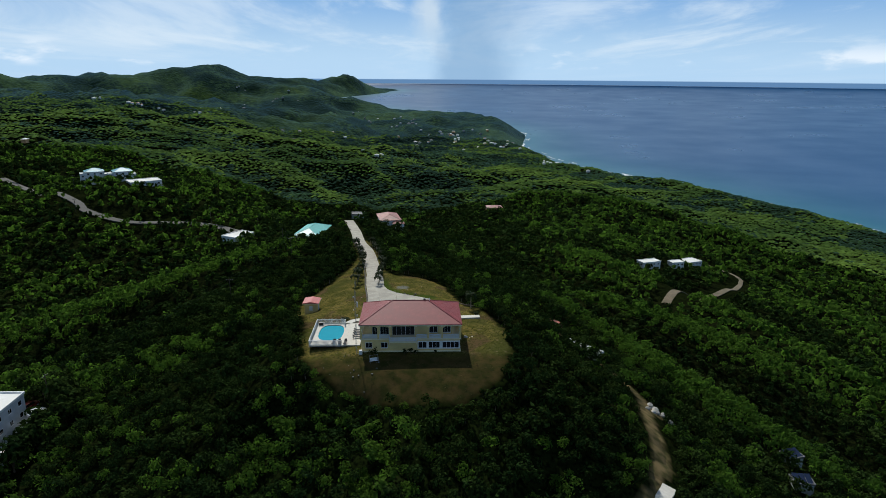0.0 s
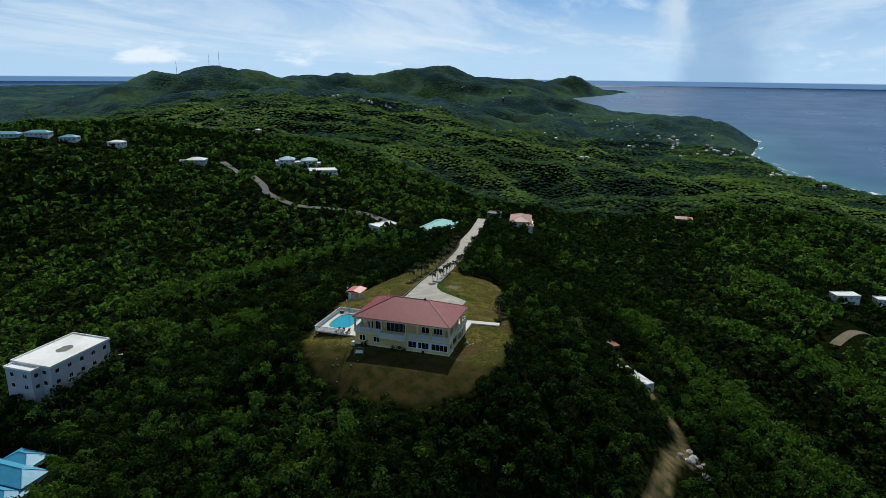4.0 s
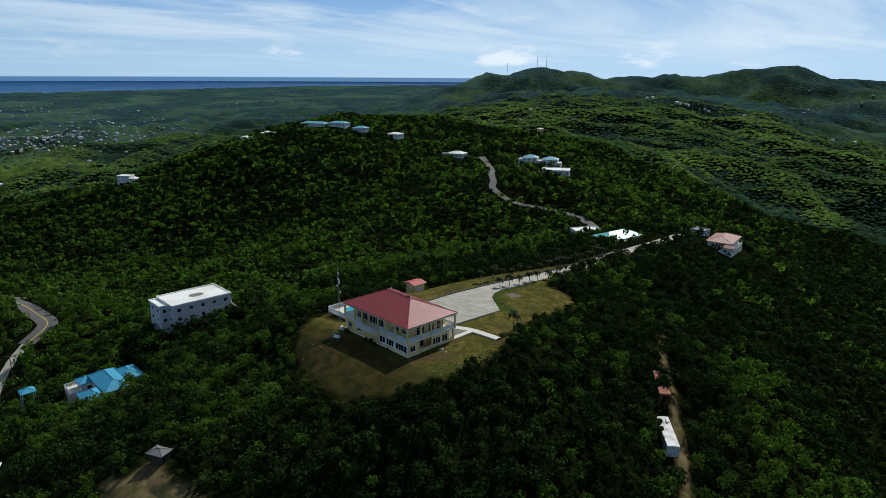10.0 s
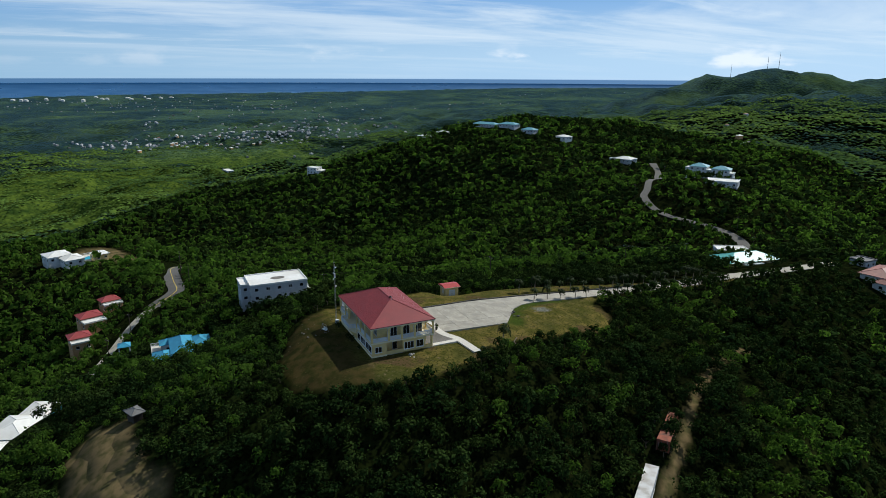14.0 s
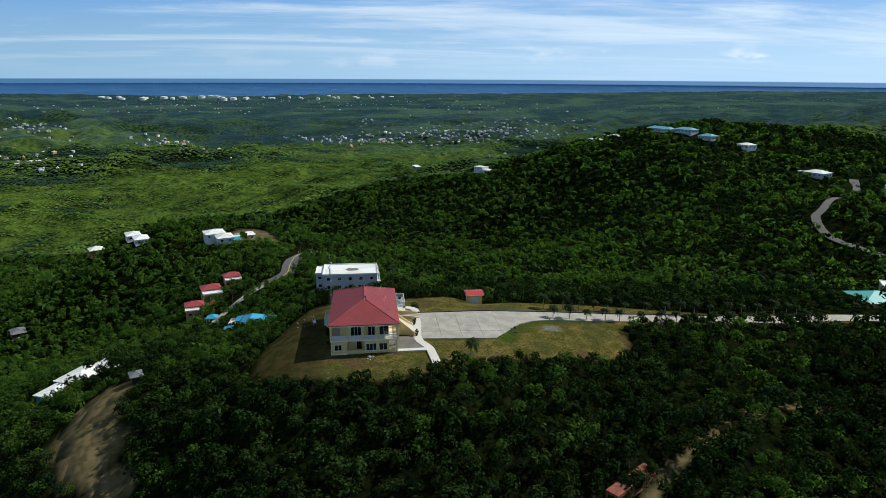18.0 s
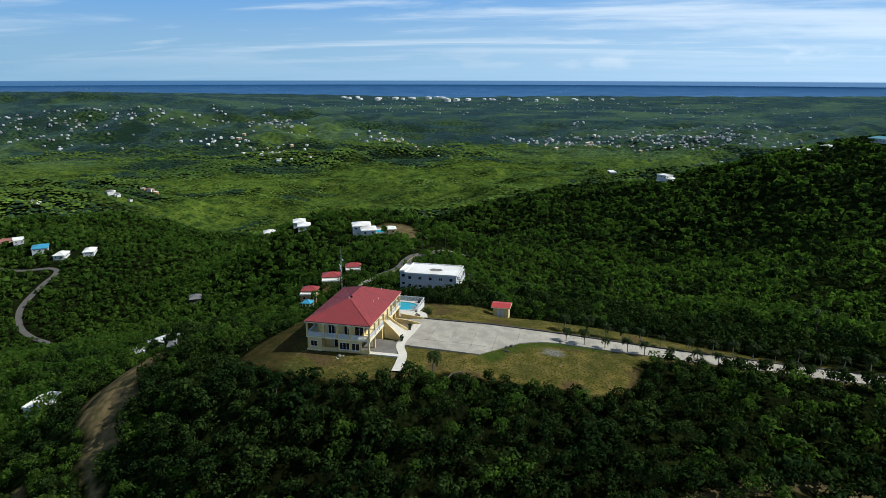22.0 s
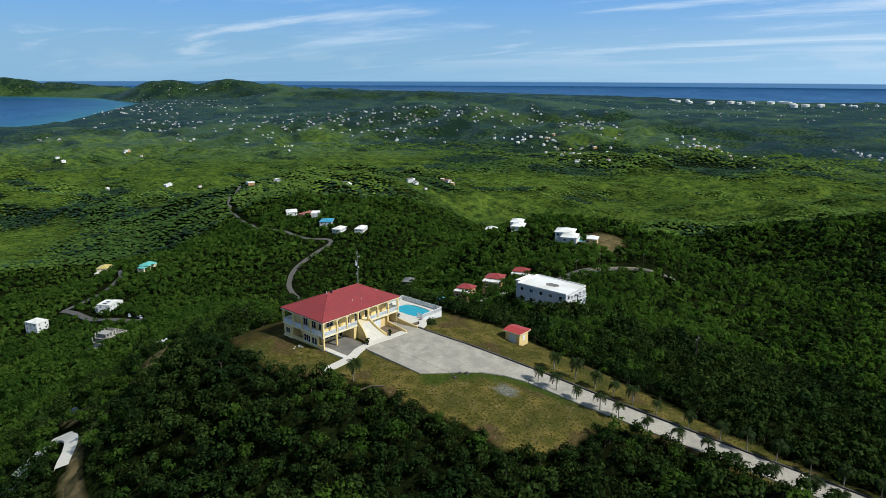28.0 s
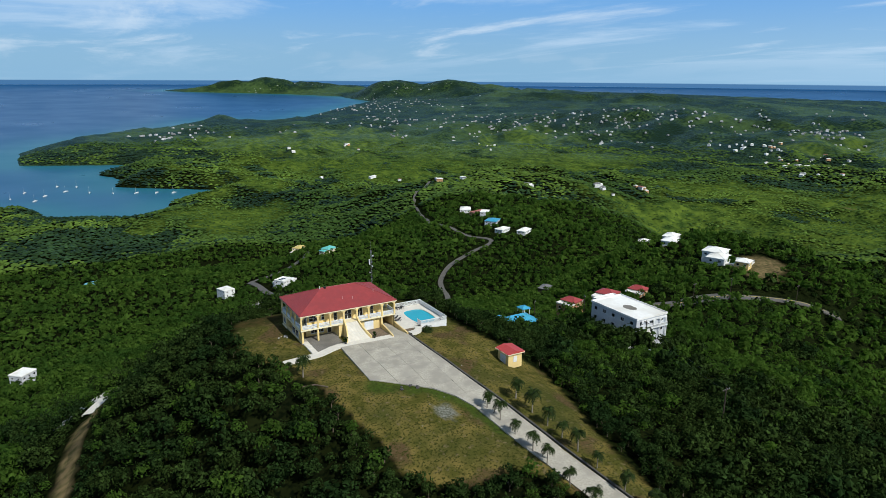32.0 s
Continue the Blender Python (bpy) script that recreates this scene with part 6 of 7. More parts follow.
for dx, dy, z in ((-556, 219, -6.5), (-530, 240, -4.0), (-515, 255, -1.5), (-393, 325, -5.5)):
    o = house("white_roofed_house", dx, dy, z - 2.0, 15, "small white house on the crest of the hill")
    wing(o, -6, 6, -5, 5, 3.2, "hip", M_WHITEROOF, M_ORANGE if dx == -556 else M_WHITE, rise=1.6)
o = house("white_house", -558, 124, -46.5, 40, "white two-storey house at the end of the ridge")
wing(o, -6, 6, -5, 5, 6.0, "flat", M_WHITEROOF, M_WHITE, storeys=2)
wing(o, 6.1, 11, -4, 4, 3.4, "hip", M_WHITEROOF, M_WHITE, rise=1.4)
o = house("flat_shed", -975, 86, -108.5, 10, "long low white-roofed shed in the valley")
wing(o, -14, 14, -5, 5, 3.5, "flat", M_WHITEROOF, M_GREYWALL)
for x, y, z, roof, wall, sx, sy, kind_, lab in (
                                                
                                                (39, -608, -152, M_TEALBLUE, M_WHITE, 8, 6, "hip", "white house with a turquoise roof"),
                                                (-85, -632, -151, M_WHITEROOF, M_ORANGE, 8, 5, "flat", "white-roofed house in a clearing"), (84, -274, -110, M_WHITEROOF, M_GREYWALL, 6, 5, "flat", "low white-roofed house below the knoll"),
                                                (-349, -470, -87, M_DULLRED, M_ORANGE, 13, 7, "flat", "pink-walled house on the wooded hill"), (-352, -505, -89, M_WHITEROOF, M_WHITE, 10, 7, "hip", "white-roofed house on the wooded hill"),
                                                (-336, -440, -91, M_WHITEROOF, M_GREYWALL, 8, 5, "flat", "white house on the wooded hill"), (-320, -402, -93, M_BLUE, M_GREYWALL, 9, 7, "hip", "blue-roofed house on the wooded hill"),
                                                (-314, -376, -96, M_WHITEROOF, M_WHITE, 8, 5, "hip", "small white-roofed house by the road"), (-330, -362, -97, M_WHITEROOF, M_WHITE, 9, 5, "hip", "small white-roofed house by the road"),
                                                (86, 590, -88, M_DULLRED, M_DULLRED, 10, 8, "hip", "red house on the seaward slope"), (174, 328, -79.5, M_WHITEROOF, M_WHITE, 9, 5, "flat", "white flat-roofed house by the earth lane"),
                                                (199, 338, -83.0, M_WHITEROOF, M_WHITE, 6, 4, "flat", "small white house by the earth lane"), (226, 374, -92.5, M_WHITEROOF, M_GREYWALL, 8, 7, "flat", "white house with a grey roof by the earth lane"),
                                                (239, 999, -111, M_WHITEROOF, M_WHITE, 12, 8, "hip", "white house on the seaward slope"), (383, 891, -123, M_WHITEROOF, M_WHITE, 10, 7, "hip", "white house near the shore"),
                                                (311, 840, -117, M_WHITEROOF, M_WHITE, 11, 6, "hip", "white house near the shore"), (485, 1190, -152, M_WHITEROOF, M_WHITE, 9, 7, "hip", "white house near the shore"),
                                                (-103, 226, -33.5, M_WHITEROOF, M_WHITE, 9, 6, "flat", "white-roofed garage at the road"), (-34, 222, -22, M_GREYROOF, M_GREYWALL, 4, 4, "flat", "grey hut at the head of the drive")):
    o = house("slope_house", x, y, max(z, ground(x, y) - 0.4), (x * 7) % 60, lab)
    wing(o, -0.85 * sx, 0.85 * sx, -0.85 * sy, 0.85 * sy, 3.0, kind_, roof, wall, rise=1.8)


# houses in the hollow east of the knoll
def unfinished_house(x, y, turn):
    """Bare concrete storeys set back one above the other, open rooms, columns and parapets."""
    o = house("unfinished_house", x, y, ground(x, y) - 0.5, turn, "unfinished pale concrete house with bare walls and open rooms")
    for x0, x1, y0, y1, z in ((-10, 8, -7, 6, 0), (-9, 7, -4.5, 6, 3.1), (-3, 7, -2, 6, 6.2)):
        parted("floor_slab", M_STONE, o, (x0, x1, y0, y1, z - (5 if z == 0 else 0.3), z))
        for k in range(5):
            px = x0 + 0.4 + (x1 - x0 - 0.8) * k / 4
            for py in (y0 + 0.4, y1 - 0.4):
                parted("column", M_STONE, o, (px - 0.25, px + 0.25, py - 0.25, py + 0.25, z, z + 2.8))
        parted("wall", M_STONE, o, (x0 + 0.7, x0 + 0.95, y0 + 0.7, y1 - 0.7, z, z + 2.8))
        parted("wall", M_STONE, o, ((x0 + x1) / 2, (x0 + x1) / 2 + 0.25, y0 + 0.7, y1 - 0.7, z, z + 2.3))
        parted("wall", M_STONE, o, (x0 + 1.0, (x0 + x1) / 2 - 1.5, y1 - 1.4, y1 - 1.15, z, z + 2.8))
        parted("parapet", M_STONE, o, (x0, x1, y0, y0 + 0.2, z, z + 0.8))
    parted("floor_slab", M_STONE, o, (1.5, 7, 0, 6, 8.9, 9.2))
    return o


unfinished_house(-47, -262, 25)
o = house("garden_house", -106, -408, ground(-106, -408) - 0.4, 35, "white two-storey house with stepped flat roofs in a garden")
wing(o, -3, 9, -5, 5, 6.0, "flat", M_WHITEROOF, M_WHITE, storeys=2)
wing(o, -11, -3.3, -4, 3.5, 3.2, "flat", M_WHITEROOF, M_WHITE)
wing(o, 1, 7, -8.5, -5.3, 3.0, "flat", M_WHITEROOF, M_WHITE)
parted("terrace", M_PATH, o, (-12, 0.8, -8, -5.2, -4, 0.1))
for x in (0.5, 4.5):
    parted("solar_panel", M_SOLAR, o, (x, x + 2.2, -2.5, 1.0, 6.24, 6.32))
o = house("tall_house", -58, -424, ground(-58, -424) - 0.4, 20, "tall narrow white house with a sloping white roof")
wing(o, -5, 5, -6, 6, 8.0, "hip", M_WHITEROOF, M_WHITE, rise=1.0, storeys=3, overhang=0.2)
o = house("yellow_roofed_house", -187, -625, ground(-187, -625) - 0.4, 40, "cream house with an ochre hipped roof and a white veranda")
wing(o, -9, 6, -6, 5, 4.0, "hip", M_YROOF, M_TRIM, rise=2.2)
wing(o, -10, -4, -8.5, -6.2, 2.6, "flat", M_WHITEROOF, M_TRIM)
parted("terrace", M_PATH, o, (6.2, 12, -6, 6, -4, 0.15))
o = house("teal_roofed_villa", -182, -507, ground(-182, -507) - 0.4, 25, "pale house with a broad teal hipped roof")
wing(o, -8, 5, -5.5, 5, 4.2, "hip", M_TEAL, M_TRIM, rise=2.4)
wing(o, 5.2, 9, -4, 3, 2.8, "hip", M_TEAL, M_TRIM, rise=1.2)
parted("terrace", M_PATH, o, (-9, 5, -8.5, -5.7, -4, 0.2))


# smaller buildings below the knoll
o = house("white_roofed_house", -44.5, -79.5, -30.2, -23, "long blue-walled house under three white hipped roofs")
wing(o, -12.5, -5.5, -2.5, 4.0, 3.0, "hip", M_WHITEROOF, M_BLUE, rise=1.1)
wing(o, -5.0, 5.5, -4.5, 4.5, 3.2, "hip", M_WHITEROOF, M_BLUE, rise=1.5)
wing(o, 6.0, 13.0, -3.5, 3.0, 2.7, "hip", M_WHITEROOF, M_BLUE, rise=1.0)
o = house("white_cottage", -5.5, -92.5, ground(-5.5, -92.5) - 0.6, 4, "white cottage with a flat white roof below the knoll")
wing(o, -4.5, 4.5, -2.6, 2.6, 2.8, "flat", M_WHITEROOF, M_WHITE)
o = house("small_hut", -8.0, -52.0, ground(-8, -52) - 0.1, 25, "small dark hut beside the scraped earth")
wing(o, -1.4, 1.4, -1.0, 1.0, 2.0, "hip", M_GREYROOF, M_DARKWOOD, deep=0.5, rise=0.6, glaze=False)
for x, y, turn in ((104, 16, 12), (100, 4, -8)):
    o = house("solar_roofed_hut", x, y, ground(x, y) - 0.2, turn, "small grey hut under a tilted array of solar panels")
    wing(o, -2.4, 2.4, -1.8, 1.8, 2.6, "flat", M_GREYROOF, M_GREYWALL, glaze=False)
    for i in range(3):
        bm = bmesh.new()
        vs = [bm.verts.new((-2.3 + 1.55 * i + a * 1.45, -1.7 + b * 3.2, 2.95 + b * 0.9 + c)) for a, b, c in ((0, 0, 0), (1, 0, 0), (1, 1, 0), (0, 1, 0), (0, 0, 0.06), (1, 0, 0.06), (1, 1, 0.06), (0, 1, 0.06))]
        for f in ((0, 3, 2, 1), (4, 5, 6, 7), (0, 1, 5, 4), (1, 2, 6, 5), (2, 3, 7, 6), (3, 0, 4, 7)):
            bm.faces.new([vs[q] for q in f])
        part("solar_panel", bm, M_SOLAR, o, "blue-black solar panel")


APRON = [(55.6, -44.4), (53.5, -44.8), (50.8, -45.4), (48.4, -46.6), (46.2, -47.2), (44.7, -45.8), (44.5, -42), (45.0, -38), (46.2, -34.2), (48.0, -30.6), (49.9, -28), (51.0, -26.2)]
ribbon("concrete_apron", APRON, 4.0, M_PATH, "pale hooked concrete apron below the knoll", "pavement", 0.3, 1.5)
rubble(57.5, -39, 8, 1.2, "pale broken block at the end of the concrete", 15, 0.7)


def car(x, y, turn, paint, label):
    c = thing("car", (x, y, ground(x, y) + 0.02), label, "car", "parked cars", turn)
    bm = bmesh.new()
    soft_box(bm, -2.2, 2.2, -0.88, 0.88, 0.32, 0.95, 0.16)
    part("body", bm, paint, c)
    bm = bmesh.new()
    lo = [bm.verts.new(p) for p in ((-1.9, -0.8, 0.952), (1.0, -0.8, 0.952), (1.0, 0.8, 0.952), (-1.9, 0.8, 0.952))]
    hi = [bm.verts.new(p) for p in ((-1.5, -0.66, 1.5), (0.35, -0.66, 1.5), (0.35, 0.66, 1.5), (-1.5, 0.66, 1.5))]
    for q in range(4):
        bm.faces.new((lo[q], lo[(q + 1) % 4], hi[(q + 1) % 4], hi[q]))
    bm.faces.new(hi)
    part("cabin_glass", bm, M_GLASS, c, "dark glazed cabin")
    bm = bmesh.new()
    soft_box(bm, -1.52, 0.37, -0.67, 0.67, 1.503, 1.56, 0.04)
    part("roof", bm, paint, c)
    for wx in (-1.4, 1.35):
        for wy in (-0.88, 0.88):
            bm = bmesh.new()
            tube(bm, (wx, wy - 0.1, 0.33), (wx, wy + 0.1, 0.33), 0.33, 0.33, 14)
            w = part("wheel", bm, M_DARK, c)
            bm = bmesh.new()
            tube(bm, (wx, wy - 0.11, 0.33), (wx, wy + 0.11, 0.33), 0.2, 0.2, 10)
            part("rim", bm, M_STEEL, w)
    for wy in (-0.6, 0.6):
        parted("headlight", M_WHITE, c, (2.12, 2.215, wy - 0.2, wy + 0.2, 0.62, 0.78))


M_CARBLUE = material("dark_blue_car_paint", (0.012, 0.018, 0.05), 0.25, 0, 0.08, 2.0)
M_CARWHITE = material("pale_silver_car_paint", (0.5, 0.52, 0.55), 0.3, 0.2, 0.06, 2.0)
for x, y, turn, paint in ((-96, -350, 70, M_CARWHITE), (-98, -342, 60, M_CARBLUE), (-97, -334, 75, M_CARWHITE)):
    car(x, y, turn, paint, "car parked beside the grey lane")
M_CARRED = material("dark_red_car_paint", (0.12, 0.012, 0.012), 0.3, 0, 0.08, 2.0)
car(-94.6, 8.6, 60, M_CARWHITE, "white car parked before the flat-roofed house")
car(-98.2, 12.2, 75, M_CARRED, "dark red car parked before the flat-roofed house")
car(36.5, -62, 75, M_CARBLUE, "dark blue car parked on bare earth among trees")
bm = bmesh.new()
for p, q in (((11.2, 27.0), (13.0, 25.2)), ((13.0, 25.2), (15.4, 24.6))):
    tube(bm, (*p, ground(*p) + 0.12), (*q, ground(*q) + 0.12), 0.16, 0.12, 7)
tagged(part("fallen_log", bm, M_BARK), "grey fallen log lying on the lawn edge", "log")


def lawn_tufts():
    """Rough tufts standing out of the mown grass."""
    rng = np.random.default_rng(44)
    n, blades = 5200, 5
    x, y = rng.uniform(-36, 21, n), np.where(rng.uniform(0, 1, n) < 0.68, rng.uniform(24, 62, n), rng.uniform(-23, -9.5, n))
    edge = np.interp(y, [24, 31.5, 33.5, 36.5, 42, 52, 62], [6, 4.6, -0.2, -4.6, -8, -9.6, -10.2])
    ok = (inside_distance(x, y, LAWN) > 0.4) & ((y < 0) | (x > edge)) & (0.5 * ripple(x, y, 5, 41) + 0.4 * ripple(x, y, 14, 42) + rng.normal(0, 0.25, n) > 0.05)
    x, y = x[ok], y[ok]
    n = x.size
    z = land(x, y)
    a = rng.uniform(0, 6.28, n)[:, None] + np.arange(blades) * 1.257
    r, h = rng.uniform(0.10, 0.26, n)[:, None], rng.uniform(0.08, 0.24, n)[:, None]
    pts = np.zeros((n, blades, 3, 3))
    for k, (da, f, up) in enumerate(((-0.5, 0.25, -0.05), (0.5, 0.25, -0.05), (0.0, 1.2, 1.0))):
        pts[:, :, k, 0], pts[:, :, k, 1] = x[:, None] + r * f * np.cos(a + da), y[:, None] + r * f * np.sin(a + da)
        pts[:, :, k, 2] = z[:, None] + (h if up > 0 else up) * np.ones((1, blades))
    v = pts.reshape(-1, 3)
    mats = [material("dark_green_tuft", (0.026, 0.036, 0.010), 0.9, 0, 0.3, 2.0, island=0.4, spec=0.1), material("dry_straw_tuft", (0.12, 0.095, 0.036), 0.9, 0, 0.3, 2.0, island=0.4, spec=0.1)]
    ob = new("grass_tufts", fast_mesh("grass_tufts", v, np.arange(len(v), dtype=np.int32).reshape(-1, 3), mats, index=np.repeat((rng.uniform(0, 1, n) < 0.35).astype(np.int32), blades)))
    tagged(ob, "rough dark and straw-coloured grass tufts on the lawn", "grass", kind="stuff")


lawn_tufts()


# woods ----------------------------------------------------------------------
ROADS = ((ROAD_WEST, 5.0), (LANE_WEST, 3.6), (ROAD_NORTH, 5.0), (ROAD_EAST, 4.5), (ROAD_COAST, 4.5), (LANE_EAST, 7.0), (LANE_SPUR, 5.0))


def plots():
    """The ground that each house and container takes up, with a margin."""
    out = []
    for ob in scene.objects:
        if ob.parent is None and ob.get("category") in ("house", "container"):
            corners = [Vector(q) for o in ob.children for q in o.bound_box if o.type == "MESH"]
            t = ob.matrix_world.to_euler().z
            e = 1.8 if ob.get("category") == "container" else 4.5 if ob.matrix_world.translation.length > 300 else 5.5 if ob.name.startswith(("teal_roofed_house", "red_roofed_house")) or abs(ob.matrix_world.translation.x + 44.5) < 0.1 else 1.2
            out.append((ob.matrix_world.translation.x, ob.matrix_world.translation.y, math.cos(t), math.sin(t), min(q.x for q in corners) - e, max(q.x for q in corners) + e, min(q.y for q in corners) - e, max(q.y for q in corners) + e))
    return out


PLOTS = plots()


def keep_clear(x, y):
    """Where no tree stands: lawn, drive, tracks, roads and house plots."""
    c = (inside_distance(x, y, LAWN) > -1.0) | (line_distance(x, y, DRIVE) < np.where(y > 66, 4.0, 5.0)) | ((earth_bare(x, y) > 0.3) & ~((y > 16) & (x > 5)))
    c |= ((line_distance(x, y, TRACK) < 3.4) & (y < 14) & (y > -24)) | ((line_distance(x, y, TRACK) < 1.5) & (y < 14)) | ((line_distance(x, y, TRACK) < 2.0) & (y < 58))
    for line, w in ROADS + ((APRON, 3.4),):
        c |= line_distance(x, y, line) < (w + 6 if line is ROAD_COAST else w)
    c |= (np.hypot(x + 96.5, y - 10) < 5.0) | ((np.abs(x + 91.5) < 3.5) & (np.abs(y + 3) < 11))
    for px, py, co, si, x0, x1, y0, y1 in PLOTS:
        u, v = (x - px) * co + (y - py) * si, -(x - px) * si + (y - py) * co
        c |= (u > x0) & (u < x1) & (v > y0) & (v < y1)
    return c


def crown(seed, cards, size, flat=0.75, lobes=6, wild=0.27, lift=0.15):
    """Leaf sprays round the lobes of a crown of unit radius: corners of small bent leaf cards."""
    rng = np.random.default_rng(seed)
    c = rng.normal(0, 1, (lobes, 3))
    c = c / np.linalg.norm(c, axis=1, keepdims=True) * rng.uniform(0.25, 0.62, (lobes, 1))
    c[:, 2] = np.abs(c[:, 2]) * flat + 0.05
    r = rng.uniform(0.34, 0.55, lobes)
    which = rng.integers(0, lobes, cards)
    d = rng.normal(0, 1, (cards, 3))
    d[:, 2] += 0.55
    d /= np.linalg.norm(d, axis=1, keepdims=True)
    p = c[which] + d * (r[which] * rng.uniform(0.75, 1.08, cards))[:, None]
    n = d + rng.normal(0, wild, (cards, 3)) + (0, 0, lift)
    n /= np.linalg.norm(n, axis=1, keepdims=True)
    u = np.cross(n, rng.normal(0, 1, (cards, 3)))
    u /= np.linalg.norm(u, axis=1, keepdims=True)
    w = np.cross(n, u)
    s = (size * rng.uniform(0.6, 1.35, cards))[:, None]
    # a leaf spray: a kite with a pointed tip, folded along its middle
    tip, base = p + u * s, p - u * s * 0.75
    left, right = p + w * s * 0.62 - n * s * 0.22, p - w * s * 0.62 - n * s * 0.22
    return np.stack([base, left, tip, right], 1).reshape(-1, 3)


def places(inner, outer, gap, seed):
    """Jittered places on the seen side of the plan between two distances from the house."""
    rng = np.random.default_rng(seed)
    a = np.arange(-outer, outer, gap)
    x, y = (v.ravel() for v in np.meshgrid(a, a))
    x, y = x + rng.uniform(-0.48, 0.48, x.size) * gap, y + rng.uniform(-0.48, 0.48, y.size) * gap
    d = np.hypot(x, y)
    limit = np.maximum(0.78 * (y + 141) + 40, 90 + 0.07 * (134 - y))
    ok = (d >= inner) & (d < outer) & ((x < limit) | (d < 150)) & ~((d > 190) & (x > -20) & (y > -150) & (y < -30) & (x > 60))
    x, y = x[ok], y[ok]
    ok = ~keep_clear(*drawn_in(x, y, 0.0)[:2]) & (land(x, y) > SEA + 1.5)
    x, y = x[ok], y[ok]
    g = open_grass(x, y)
    ok = rng.uniform(0, 1, x.size) > 0.55 * g
    return x[ok], y[ok], g[ok], rng


def light_growth(x, y, g):
    """Lighter scrub takes over on the seaward and southern slopes and towards the grass; its spread also stands in for
    sunlit crests and shaded hollows.
    """
    return g + 0.22 * ripple(x, y, 60, 13) + 0.14 * smooth(60, 130, x) + 0.26 * smooth(-55, -130, x) + 0.07 * np.clip(spur_height(x, y), -9, 7) + smooth(480, 900, np.hypot(x, y)) * (0.9 * (0.33 - np.abs(ripple(x, y, 520, 5))) + 0.5 * (0.3 - np.abs(ripple(x, y, 210, 6)))) + 0.16 * smooth(-45, -120, y) * smooth(-150, -40, x) + 0.66 * np.exp(-((x + 90) ** 2 + (y + 400) ** 2) / 110000) + 0.2 * smooth(0, 200, x) * smooth(200, 500, y) + 0.34 * np.exp(-((line_distance(x, y, [(44, 84), (62, 58), (88, 40), (112, 22)]) / 10) ** 2))


def low_by_lawn(x, y):
    """Growth is lower at the edge of the clearing and along the open part of the track."""
    return np.minimum(0.5 + 0.5 * smooth(1, 15, -inside_distance(x, y, LAWN)), np.where(y < 14, 0.45 + 0.55 * smooth(3, 12, line_distance(x, y, TRACK)), 1.0))


def canopy(name, label, inner, outer, gap, seed, radius, height):
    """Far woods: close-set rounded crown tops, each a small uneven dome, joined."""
    x, y, g, rng = places(inner, outer, gap, seed)
    n, k = x.size, 5
    s = radius * np.exp(rng.normal(0, 0.22, n)) * (1 - 0.45 * g)
    a = rng.uniform(0, 6.28, n)[:, None] + np.arange(k) * (2 * math.pi / k) + rng.uniform(-0.25, 0.25, (n, k))
    r = s[:, None] * rng.uniform(0.75, 1.2, (n, k))
    top = land(x, y) + height * rng.uniform(0.45, 1.15, n) * (1 - 0.55 * g)
    pts = np.zeros((n, k + 1, 3))
    pts[:, 0] = np.stack([x + rng.normal(0, 0.2, n) * s, y + rng.normal(0, 0.2, n) * s, top], -1)
    pts[:, 1:, 0], pts[:, 1:, 1] = x[:, None] + r * np.cos(a), y[:, None] + r * np.sin(a)
    pts[:, 1:, 2] = top[:, None] - s[:, None] * rng.uniform(0.3, 0.7, (n, k))
    base = (np.arange(n) * (k + 1))[:, None]
    i = np.arange(k)
    faces = np.stack([np.broadcast_to(base, (n, k)), base + 1 + i, base + 1 + (i + 1) % k], -1).reshape(-1, 3)
    pts = pts.reshape(-1, 3)
    pts = np.stack(drawn_in(pts[:, 0], pts[:, 1], pts[:, 2]), -1)
    light = (light_growth(x, y, g) + rng.normal(0, 0.12, n) > 0.27).astype(np.int32)
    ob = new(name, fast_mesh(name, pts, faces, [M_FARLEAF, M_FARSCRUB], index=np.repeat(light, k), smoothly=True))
    tagged(ob, label, "woods", kind="stuff")


def wood(name, label, inner, outer, gap, seed, cards, size, radius, height, variants=7, wild=0.27, lift=0.15):
    """Crowns of one belt of woods, joined."""
    x, y, g, rng = places(inner, outer, gap, seed)
    shapes = np.stack([crown(seed * 50 + k, cards, size, wild=wild, lift=lift) for k in range(variants)])
    n = x.size
    which = rng.integers(0, variants, n)
    s = radius * np.exp(rng.normal(0, 0.24, n)) * (1 - 0.45 * g) * (0.6 + 0.4 * low_by_lawn(x, y))
    tall = rng.uniform(0.75, 1.25, n) * (1 - 0.5 * g)
    turn = rng.uniform(0, 2 * math.pi, n)
    z = land(x, y) + height * tall * low_by_lawn(x, y) * rng.uniform(0.25, 1.0, n) - 0.25 * s
    v = shapes[which] * s[:, None, None]
    c, sn = np.cos(turn)[:, None], np.sin(turn)[:, None]
    vx, vy = v[..., 0] * c - v[..., 1] * sn, v[..., 0] * sn + v[..., 1] * c
    pts = np.stack([vx + x[:, None], vy + y[:, None], v[..., 2] * tall[:, None] + z[:, None]], -1).reshape(-1, 3)
    if outer > 400:
        pts = np.stack(drawn_in(pts[:, 0], pts[:, 1], pts[:, 2]), -1)
    faces = np.arange(len(pts), dtype=np.int32).reshape(-1, 4)
    ob = new(name, fast_mesh(name, pts, faces, [M_LEAF, M_SCRUB], index=np.repeat((light_growth(x, y, g) + rng.normal(0, 0.12, n) > 0.27).astype(np.int32), cards)))
    tagged(ob, label, "woods", kind="stuff")
    return n


